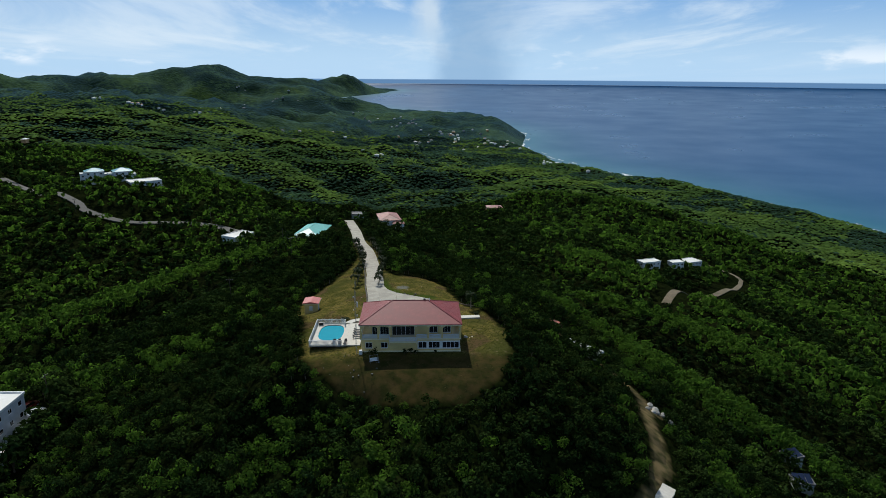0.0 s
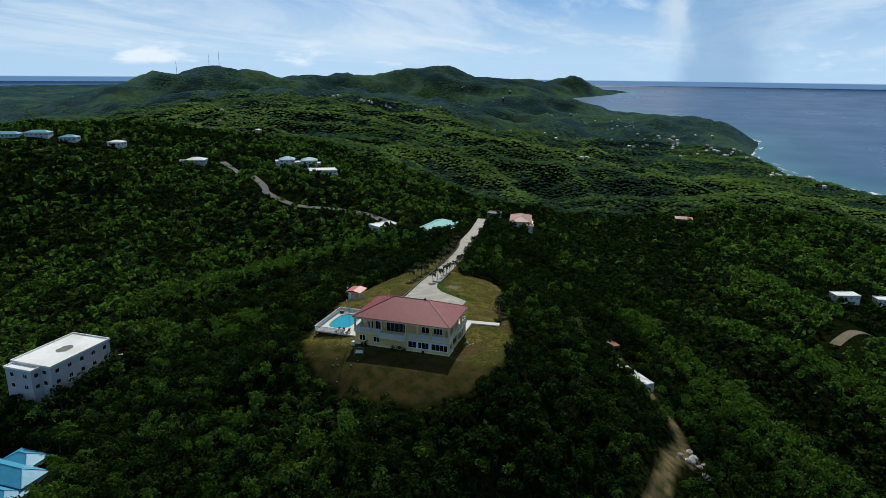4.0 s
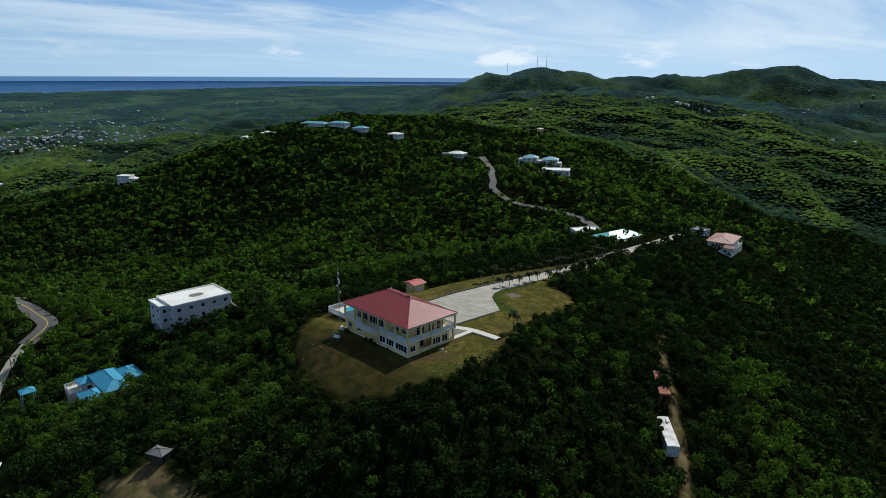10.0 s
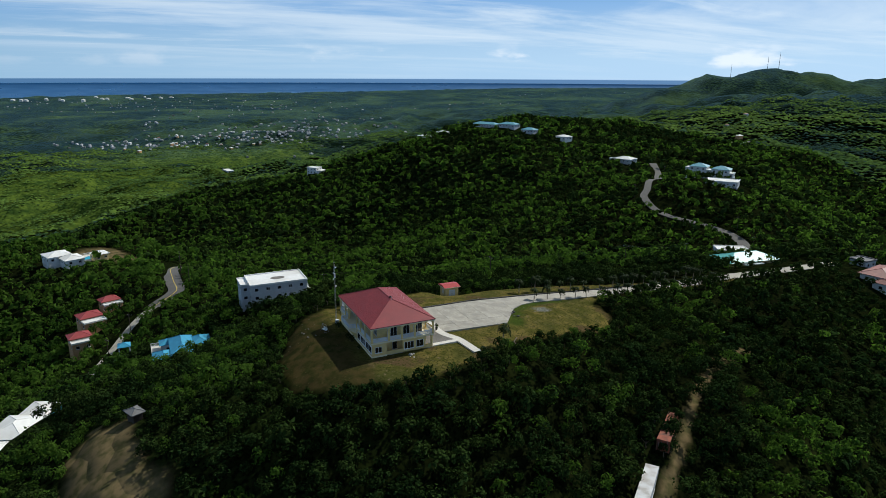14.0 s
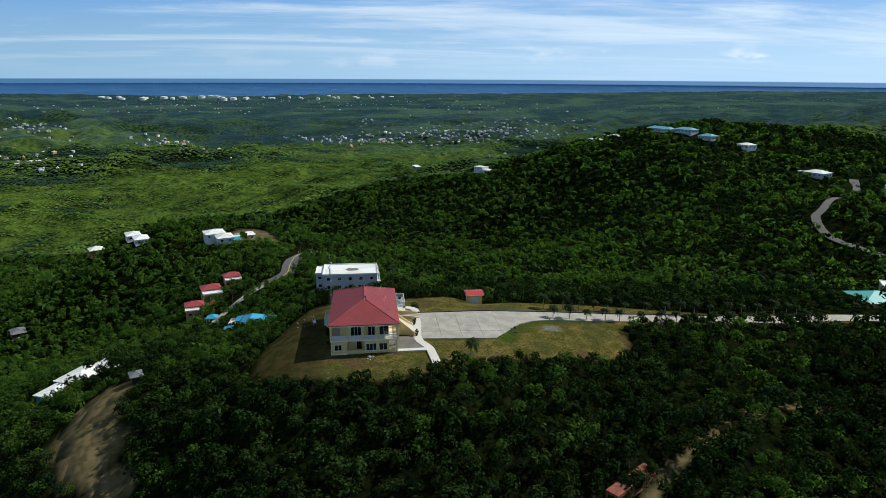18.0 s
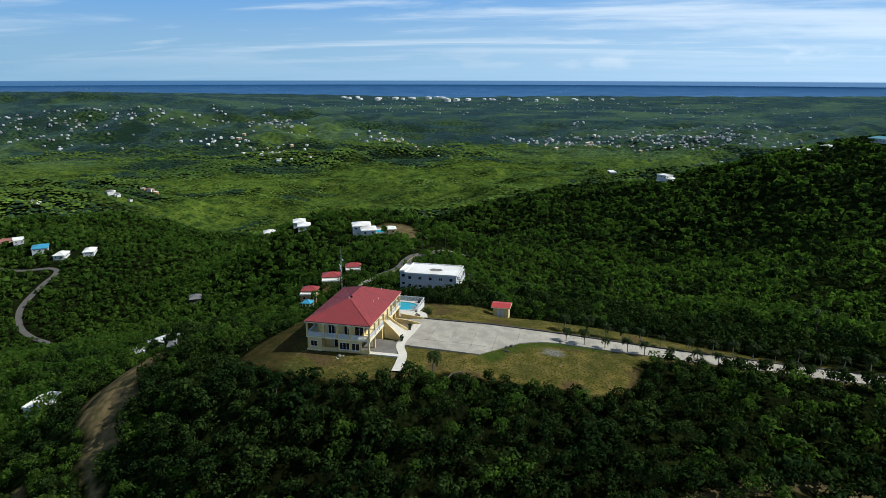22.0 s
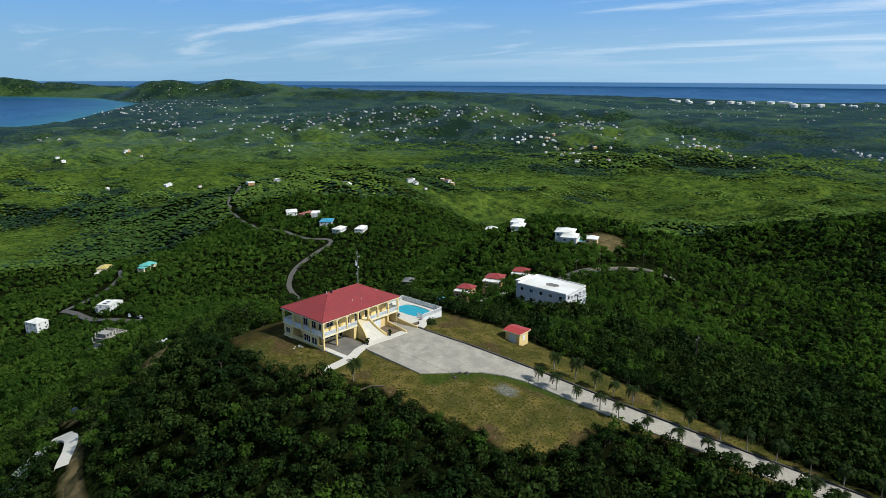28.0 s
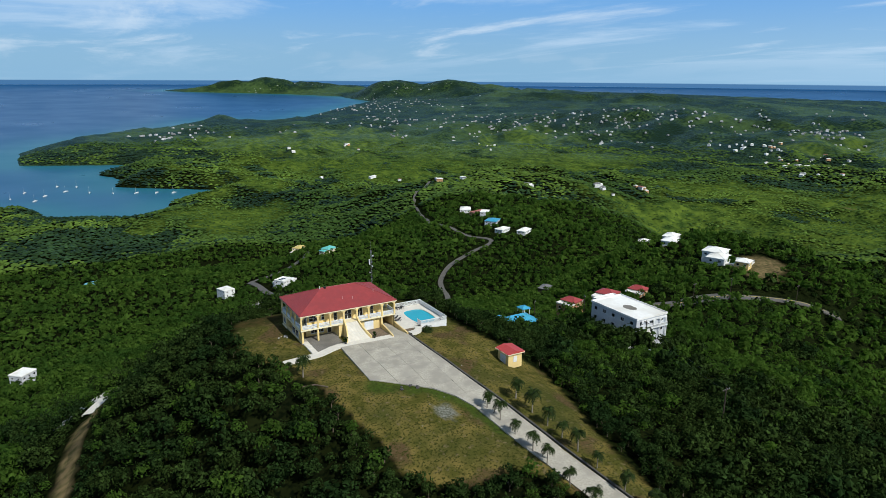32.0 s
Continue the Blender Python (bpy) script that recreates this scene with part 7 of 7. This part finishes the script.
def single_trees():
    """The trees at the edge of the clearing, each a thing of its own."""
    kinds = []
    for k in range(5):
        t = tagged(new("tree"), "dense dark green broad-leaved tree at the edge of the clearing", "tree", "trees round the clearing")
        bm = bmesh.new()
        rng = random.Random(100 + k)
        fork = Vector((rng.uniform(-0.15, 0.15), rng.uniform(-0.15, 0.15), 1.3))
        tube(bm, (0, 0, -0.8), fork, 0.16, 0.11, 7)
        for i in range(4):
            a = i * 1.6 + rng.uniform(-0.3, 0.3)
            tube(bm, fork - Vector((0, 0, 0.1)), fork + Vector((math.cos(a) * 1.1, math.sin(a) * 1.1, rng.uniform(0.9, 1.7))), 0.085, 0.03, 5)
        part("trunk", bm, M_BARK, t)
        v = crown(900 + k, 170, 0.15, 0.85, 8) * (2.4, 2.4, 2.5) + (0, 0, 1.9)
        o = new("crown", fast_mesh("crown", v, np.arange(len(v), dtype=np.int32).reshape(-1, 4), [M_LEAF]))
        o.parent = t
        kinds.append(t)
    rng = np.random.default_rng(77)
    made = 0
    a = np.arange(-120, 140, 3.1)
    x, y = (v.ravel() for v in np.meshgrid(a, a))
    x, y = x + rng.uniform(-1.2, 1.2, x.size), y + rng.uniform(-1.2, 1.2, y.size)
    d = -inside_distance(x, y, LAWN)
    ok = (d > 1.2) & (d < 5.2) & ~keep_clear(x, y) & (y < 100)
    for px, py in zip(x[ok], y[ok]):
        m = Matrix.Translation((px, py, ground(px, py))) @ Matrix.Rotation(rng.uniform(0, 6.28), 4, "Z") @ Matrix.Scale(rng.uniform(0.42, 0.85), 4)
        if made < 5:
            kinds[made].matrix_world = m
        else:
            copy_thing(kinds[made % 5], m).matrix_world = m
        made += 1
        if made >= 280:
            break


single_trees()
wood("near_woods", "dense dark green scrub woodland on the knoll", 14, 85, 2.75, 1, 124, 0.137, 2.3, 4.4)
wood("knoll_side_woods", "dense green woodland on the sides of the knoll", 85, 125, 3.2, 8, 72, 0.185, 2.5, 4.4)
wood("knoll_woods", "dense green woodland round the foot of the knoll", 125, 200, 3.8, 6, 42, 0.23, 2.65, 4.4)
wood("valley_woods", "dense green woodland on the slopes", 200, 420, 5.0, 2, 16, 0.38, 3.1, 4.2, wild=0.2, lift=0.3)
wood("slope_woods", "green woodland on the farther slopes", 420, 720, 6.4, 7, 8, 0.53, 3.9, 3.6, wild=0.15, lift=0.4)
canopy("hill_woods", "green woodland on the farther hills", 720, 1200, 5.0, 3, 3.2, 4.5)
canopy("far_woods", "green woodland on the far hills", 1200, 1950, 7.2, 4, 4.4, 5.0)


def screen_trees():
    """Trees standing close round some houses and along the upper drive."""
    src = [o for o in scene.objects if o.parent is None and o.name.split(".")[0] == "tree"][:5]
    rng = np.random.default_rng(19)
    spots = []
    for x0, y0, x1, y1, n, k in ((-88.2, -14, -88.6, 3, 9, 1.75), (-84, 2, -90, 13, 9, 2.0), (-92, 15, -104, 13.5, 5, 1.3), (-90, -18, -94, -12, 3, 1.2), (-112, -20.5, -93, -20.5, 6, 1.0), (-102, 8.2, -109, 7.4, 3, 1.1), (-74, -29, -88, -28, 5, 1.2), (-52, -67, -40, -71, 5, 0.75), (-93, -50, -93, -62, 4, 1.3), (-102, -50, -93, -50, 4, 1.3), (44, 41, 37, 52, 6, 1.0), (41, 39, 34, 49, 5, 0.9),
                                 (-10.6, 77, -16.4, 124, 11, 1.0), (-24.5, 80, -31, 126, 10, 1.0)):
        for i in range(n):
            t = (i + rng.uniform(0.2, 0.8)) / n
            spots.append((x0 + (x1 - x0) * t + rng.normal(0, 0.5), y0 + (y1 - y0) * t + rng.normal(0, 0.5), k * rng.uniform(0.85, 1.15)))
    for i, (x, y, k) in enumerate(spots):
        m = Matrix.Translation((x, y, ground(x, y))) @ Matrix.Rotation(rng.uniform(0, 6.28), 4, "Z") @ Matrix.Scale(k, 4)
        o = copy_thing(src[i % 5], m)
        o.matrix_world = m
        tagged(o, "dense green tree close beside a house or the drive", "tree", "trees by houses and drive")
    # dark shrubs against the front wall
    for x, y, k, tall in ((-2.6, -7.9, 0.46, 0.9), (-1.3, -7.8, 0.5, 0.85), (-0.2, -7.8, 0.4, 0.8), (3.9, -7.6, 0.32, 0.8), (-9.3, -8.2, 0.42, 1.5), (-10.2, -7.8, 0.3, 1.0)):
        b = tagged(new("shrub"), "dark leafy shrub against the front wall", "shrub", "shrubs along the front wall")
        v = crown(int(abs(x) * 100), 110, 0.15, 0.9, 6) * (2.2, 2.0, 2.4 * tall) + (0, 0, 1.1 * tall)
        o = new("foliage", fast_mesh("foliage", v, np.arange(len(v), dtype=np.int32).reshape(-1, 4), [M_LEAF]))
        o.parent = b
        bm = bmesh.new()
        for a in range(3):
            tube(bm, (0, 0, -0.3), (math.cos(a * 2.1) * 0.8, math.sin(a * 2.1) * 0.8, 1.4 * tall), 0.06, 0.03, 5)
        part("stem", bm, M_BARK, b)
        b.matrix_world = Matrix.Translation((x, y, ground(x, y))) @ Matrix.Scale(k, 4)


screen_trees()


# far houses, boats, poles ---------------------------------------------------
def far_house(roof, wall, label):
    o = thing("far_house", (0, 0, 0), label, "house", "houses scattered over the far hills")
    parted("wall", wall, o, (-6, 6, -4.5, 4.5, -4, 3.4))
    hip_roof(o, -6.6, 6.6, -5.1, 5.1, 3.4, 1.9, roof)
    return o


# groups of far houses: east, north, spread across and along the line of sight, number
HAMLETS_NORTH = [(-820, 1130, 30, 139, 4), (-725, 905, 20, 115, 4), (-460, 630, 10, 51, 3), (-770, 1715, 65, 9, 8), (-620, 1775, 41, 116, 5), (-350, 1600, 35, 151, 7), (-295, 1890, 50, 110, 7), (-100, 1365, 18, 69, 4), (25, 1890, 74, 73, 10), (170, 1960, 85, 96, 16), (235, 1840, 64, 44, 12), (315, 1545, 30, 34, 5), (375, 1540, 30, 57, 5), (-1830, -615, 50, 137, 14), (-1715, -430, 34, 101, 9), (-1435, -720, 39, 82, 10)]
HAMLETS_SOUTH = [(-1690, -1040, 69, 68, 14), (-1510, -820, 45, 63, 10), (-1995, 85, 121, 99, 40), (-1635, -845, 40, 121, 9), (-1705, -1070, 38, 10, 7), (-505, -1640, 12, 6, 2), (-710, -1745, 23, 18, 4), (-1085, -1545, 23, 64, 5), (-420, -1175, 6, 10, 1), (-520, -1130, 6, 5, 2), (-555, -1085, 6, 5, 1), (-470, -775, 5, 5, 2), (-480, -715, 6, 5, 2), (-545, -615, 10, 5, 3), (-690, -630, 11, 5, 5), (-845, -690, 15, 5, 5), (-1790, -570, 49, 96, 12)]
TOWNS_NORTH = [(-615, 2215, 36, 229, 4), (-805, 2915, 21, 10, 2), (-600, 2780, 44, 96, 4), (-255, 2570, 45, 125, 4), (-60, 2285, 59, 58, 8), (100, 2065, 54, 65, 6), (-2080, 225, 181, 113, 60), (-2110, 395, 130, 110, 30), (-2095, 630, 95, 176, 22), (-3430, 680, 545, 349, 24), (-4860, 3455, 619, 596, 20), (-5700, 5095, 397, 60, 10), (-4520, 140, 196, 452, 10), (-3435, 1700, 265, 383, 10), (-2070, -170, 90, 76, 20), (-2605, 10, 56, 52, 8), (-2070, 390, 155, 210, 70), (-2335, 655, 105, 157, 24), (-2050, -1045, 70, 58, 10), (-3940, -1475, 655, 420, 36), (-4235, -170, 660, 423, 26)]
TOWNS_SOUTH = [(-4995, -625, 1132, 371, 40), (-4235, 770, 186, 430, 12), (-5880, -1605, 316, 339, 14), (-1375, -1895, 152, 123, 30), (-1690, -1745, 273, 202, 40), (-1925, -1425, 207, 239, 34), (-2120, -1050, 61, 153, 10), (-2035, 430, 90, 112, 14), (-1595, -3815, 179, 413, 50), (-1180, -2540, 121, 279, 36), (-2200, -4060, 240, 461, 34), (-1750, -2405, 206, 297, 26), (-1785, -1700, 192, 133, 34), (-1940, -1380, 103, 54, 14), (-2065, -1045, 70, 151, 12), (-1470, -1475, 32, 77, 7), (-230, -2095, 82, 92, 18), (-415, -2455, 86, 159, 16), (-935, -1855, 25, 33, 4), (-635, -2165, 20, 118, 4), (-2625, -5340, 309, 122, 24), (-2120, -8100, 652, 79, 24)]


def spread(rng, cx, cy, across, along):
    d = math.hypot(cx, cy)
    a, b = rng.normal(0, 0.85) * across, rng.normal(0, 0.85) * along
    return cx + cx / d * b - cy / d * a, cy + cy / d * b + cx / d * a


def scatter_houses():
    kinds = [far_house(M_WHITEROOF, M_WHITE, "small white-roofed house far off on a hillside"), far_house(M_WHITEROOF, M_ORANGE, "small buff house with a white roof far off"),
             far_house(M_DULLRED, M_WHITE, "small red-roofed house far off on a hillside"), far_house(M_GREYROOF, M_WHITE, "small grey-roofed house far off on a hillside")]
    rng = np.random.default_rng(31)
    used = 0
    for cx, cy, across, along, n in HAMLETS_NORTH + HAMLETS_SOUTH:
        for _ in range(n):
            x, y = spread(rng, cx, cy, across, along)
            z = float(land(np.array([x]), np.array([y]))[0])
            if z < SEA + 2:
                continue
            px, py, pz = (float(v) for v in drawn_in(np.array(x), np.array(y), np.array(z + 3.5)))
            k = math.hypot(px, py) / math.hypot(x, y) * rng.uniform(0.45, 0.85)
            m = Matrix.Translation((px, py, pz)) @ Matrix.Rotation(rng.uniform(0, 6.28), 4, "Z") @ Matrix.Scale(k, 4)
            i = int(rng.choice(4, p=(0.42, 0.2, 0.13, 0.25)))
            if used < 4:
                kinds[used].matrix_world = m
            else:
                copy_thing(kinds[i], m).matrix_world = m
            used += 1
    # the far towns, too many to count, joined
    v, f = [], []
    for cx, cy, across, along, n in TOWNS_NORTH + TOWNS_SOUTH:
        for _ in range(int(1.5 * n)):
            x, y = spread(rng, cx, cy, across, along)
            z = float(land(np.array([x]), np.array([y]))[0])
            if z < SEA + 3:
                continue
            s, h, a = rng.uniform(2.8, 5.6), rng.uniform(0.4, 1.6), rng.uniform(0, 3.1)
            c, sn = math.cos(a), math.sin(a)
            k = len(v)
            for zz, e in ((-3, 1), (h, 1), (h + 1.4, 0.25)):
                for ux, uy in ((-1, -0.7), (1, -0.7), (1, 0.7), (-1, 0.7)):
                    v.append((x + (ux * c - uy * sn) * s * e, y + (ux * sn + uy * c) * s * e, z + zz + 3.0))
            for b in (0, 4):
                for q in range(4):
                    f.append((k + b + q, k + b + (q + 1) % 4, k + b + 4 + (q + 1) % 4, k + b + 4 + q))
            f.append((k + 8, k + 9, k + 10, k + 11))
    v = np.array(v)
    ob = new("far_town", fast_mesh("far_town", np.stack(drawn_in(v[:, 0], v[:, 1], v[:, 2]), -1), f, [M_TOWN]))
    tagged(ob, "pale houses of far towns on the plain", "town", kind="stuff")
    # storage tanks and sheds of the works on the south shore
    for k in range(34):
        x, y = -5480 + rng.normal(0, 160), -2150 + k * 72 + rng.normal(0, 30)
        px, py, pz = (float(q) for q in drawn_in(np.array(x), np.array(y), np.array(-150.0)))
        s = math.hypot(px, py) / math.hypot(x, y)
        bm = bmesh.new()
        r, h = (rng.uniform(16, 36), rng.uniform(3, 8)) if k < 18 else (rng.uniform(9, 22), rng.uniform(1, 4))
        tube(bm, (0, 0, -20), (0, 0, h), r, r, 16)
        tube(bm, (0, 0, h), (0, 0, h + 3), r, r * 0.3, 16)
        o = part("storage_tank", bm, M_WHITEROOF)
        o.matrix_world = Matrix.Translation((px, py, pz)) @ Matrix.Scale(s, 4)
        tagged(o, "pale round storage tank on the far shore", "tank", "tanks on the south shore")


M_TOWN = material("pale_town_walls", (0.34, 0.35, 0.36), 0.8, 0, 0.1, 0.05, island=0.6)
scatter_houses()


def boat(x, y, turn, k):
    b = thing("sailing_boat", (x, y, float(drawn_in(*drawn_out(x, y), SEA + 0.1)[2])), "white sailing boat at anchor in the bay", "boat", "boats in the bay", turn)
    bm = bmesh.new()
    rows = []
    for u in range(9):
        t = u / 8
        w = 1.6 * math.sin(math.pi * (0.12 + 0.88 * (1 - t) * 0.55 + 0.0)) * (1 - t ** 4)
        xx = -5 + 10 * t
        rows.append([bm.verts.new(p) for p in ((xx, -w, 1.1), (xx, -w * 0.6, -0.3), (xx, w * 0.6, -0.3), (xx, w, 1.1))])
    for a, c in zip(rows, rows[1:]):
        for j in range(4):
            bm.faces.new((a[j], a[(j + 1) % 4], c[(j + 1) % 4], c[j]))
    bm.faces.new(rows[0])
    part("hull", bm, M_WHITE, b)
    parted("cabin", M_WHITE, b, (-2.5, 1.5, -0.8, 0.8, 1.0, 1.8))
    bm = bmesh.new()
    tube(bm, (0.8, 0, 1.0), (0.8, 0, 13), 0.09, 0.06, 6)
    part("mast", bm, M_WHITE, b)
    return b


BAY = [(60, -1330), (95, -1290), (130, -1345), (20, -1290), (-20, -1262), (-60, -1250), (-95, -1235), (75, -1400), (40, -1375), (150, -1280), (-125, -1222), (110, -1240)]
first = None
for i, (x, y) in enumerate(BAY):
    if first is None:
        first = boat(*drawn_in(x, y, 0.0)[:2], 40, 1)
    else:
        copy_thing(first, pose(*drawn_in(x, y, SEA + 0.1), 0, 0, 40 + 13 * (i % 5)))


def pole(x, y, h=10.0):
    o = thing("utility_pole", (x, y, ground(x, y)), "dark wooden utility pole with a crossarm", "utility pole", "utility poles")
    bm = bmesh.new()
    tube(bm, (0, 0, -1), (0, 0, h), 0.16, 0.11, 8)
    part("post", bm, M_DARKWOOD, o)
    parted("crossarm", M_DARKWOOD, o, (-1.1, 1.1, -0.06, 0.06, h - 0.7, h - 0.55))
    for k in (-1.0, -0.4, 0.4, 1.0):
        bm = bmesh.new()
        tube(bm, (k, 0, h - 0.55), (k, 0, h - 0.35), 0.04, 0.05, 6)
        part("insulator", bm, M_GREYWALL, o)
    return o


POLES = [(-164, -31), (-190, -33), (-236, -31), (-128, -55), (-108, -62), (-92, 10), (-60, 60), (-50, 110), (-62, 152), (-92, 228), (-128, 258), (-205, 250), (-228, 296)]
first = pole(*POLES[0])
for x, y in POLES[1:]:
    copy_thing(first, pose(x, y, ground(x, y), 0, 0, (x * 3) % 90))


def wires():
    line = POLES[5:9]
    for (ax, ay), (bx, by) in zip(line, line[1:]):
        for k in (-0.9, 0.9):
            bm = bmesh.new()
            a, b = Vector((ax + k, ay, ground(ax, ay) + 9.8)), Vector((bx + k, by, ground(bx, by) + 9.8))
            pts = [a.lerp(b, t / 8) - Vector((0, 0, 1.4 * 4 * (t / 8) * (1 - t / 8))) for t in range(9)]
            rings = [[bm.verts.new(p + Vector((0, 0.02 * math.cos(c * 1.571), 0.02 * math.sin(c * 1.571)))) for c in range(4)] for p in pts]
            for p, q in zip(rings, rings[1:]):
                for c in range(4):
                    bm.faces.new((p[c], p[(c + 1) % 4], q[(c + 1) % 4], q[c]))
            tagged(part("power_line", bm, M_DARK), "dark sagging power line between poles", "cable", "power lines")


wires()


def surf():
    """Broken white water along the seaward shore."""
    rng = np.random.default_rng(8)
    v, f = [], []
    ring = SHORE_NORTH[8:16]
    for (ax, ay), (bx, by) in zip(ring, ring[1:]):
        L = math.hypot(bx - ax, by - ay)
        dx, dy = (bx - ax) / L, (by - ay) / L
        u = 0.0
        while u < L:
            n = rng.uniform(8, 60)
            if rng.uniform() < 0.7:
                off, w = rng.uniform(-4, 38), rng.uniform(3, 12)
                k = len(v)
                for t in np.linspace(0, 1, 6):
                    q = u + n * t
                    ww = w * math.sin(math.pi * (0.06 + 0.88 * t)) * rng.uniform(0.6, 1.2)
                    for s in (0, ww):
                        v.append((ax + dx * q - dy * -(off + s), ay + dy * q + dx * -(off + s), SEA + 0.35))
                for t in range(5):
                    f.append((k + 2 * t, k + 2 * t + 1, k + 2 * t + 3, k + 2 * t + 2))
            u += n * 0.6
    v = np.array(v)
    v[:, 2] -= (v[:, 0] ** 2 + v[:, 1] ** 2) / 1.27e7
    ob = new("surf", fast_mesh("surf", np.stack(drawn_in(v[:, 0], v[:, 1], v[:, 2]), -1), f, [M_WHITE]))
    tagged(ob, "white surf breaking along the shore", "surf", kind="stuff")


surf()


def hilltop_masts():
    for x, y, h in ((-1870, 2420, 34), (-1840, 2452, 44), (-1930, 2275, 36)):
        z = float(land(np.array([x]), np.array([y]))[0])
        px, py, pz = (float(q) for q in drawn_in(np.array(float(x)), np.array(float(y)), np.array(z)))
        bm = bmesh.new()
        tube(bm, (0, 0, -4), (0, 0, h + 8), 0.9, 0.35, 6)
        for q in (0.5, 0.75, 0.95):
            tube(bm, (-1.2, 0, h * q), (1.2, 0, h * q), 0.5, 0.5, 6)
        o = part("radio_mast", bm, M_STEEL)
        o.matrix_world = Matrix.Translation((px, py, pz))
        tagged(o, "thin grey radio mast on a far hilltop", "mast", "masts on the far hilltop")


hilltop_masts()
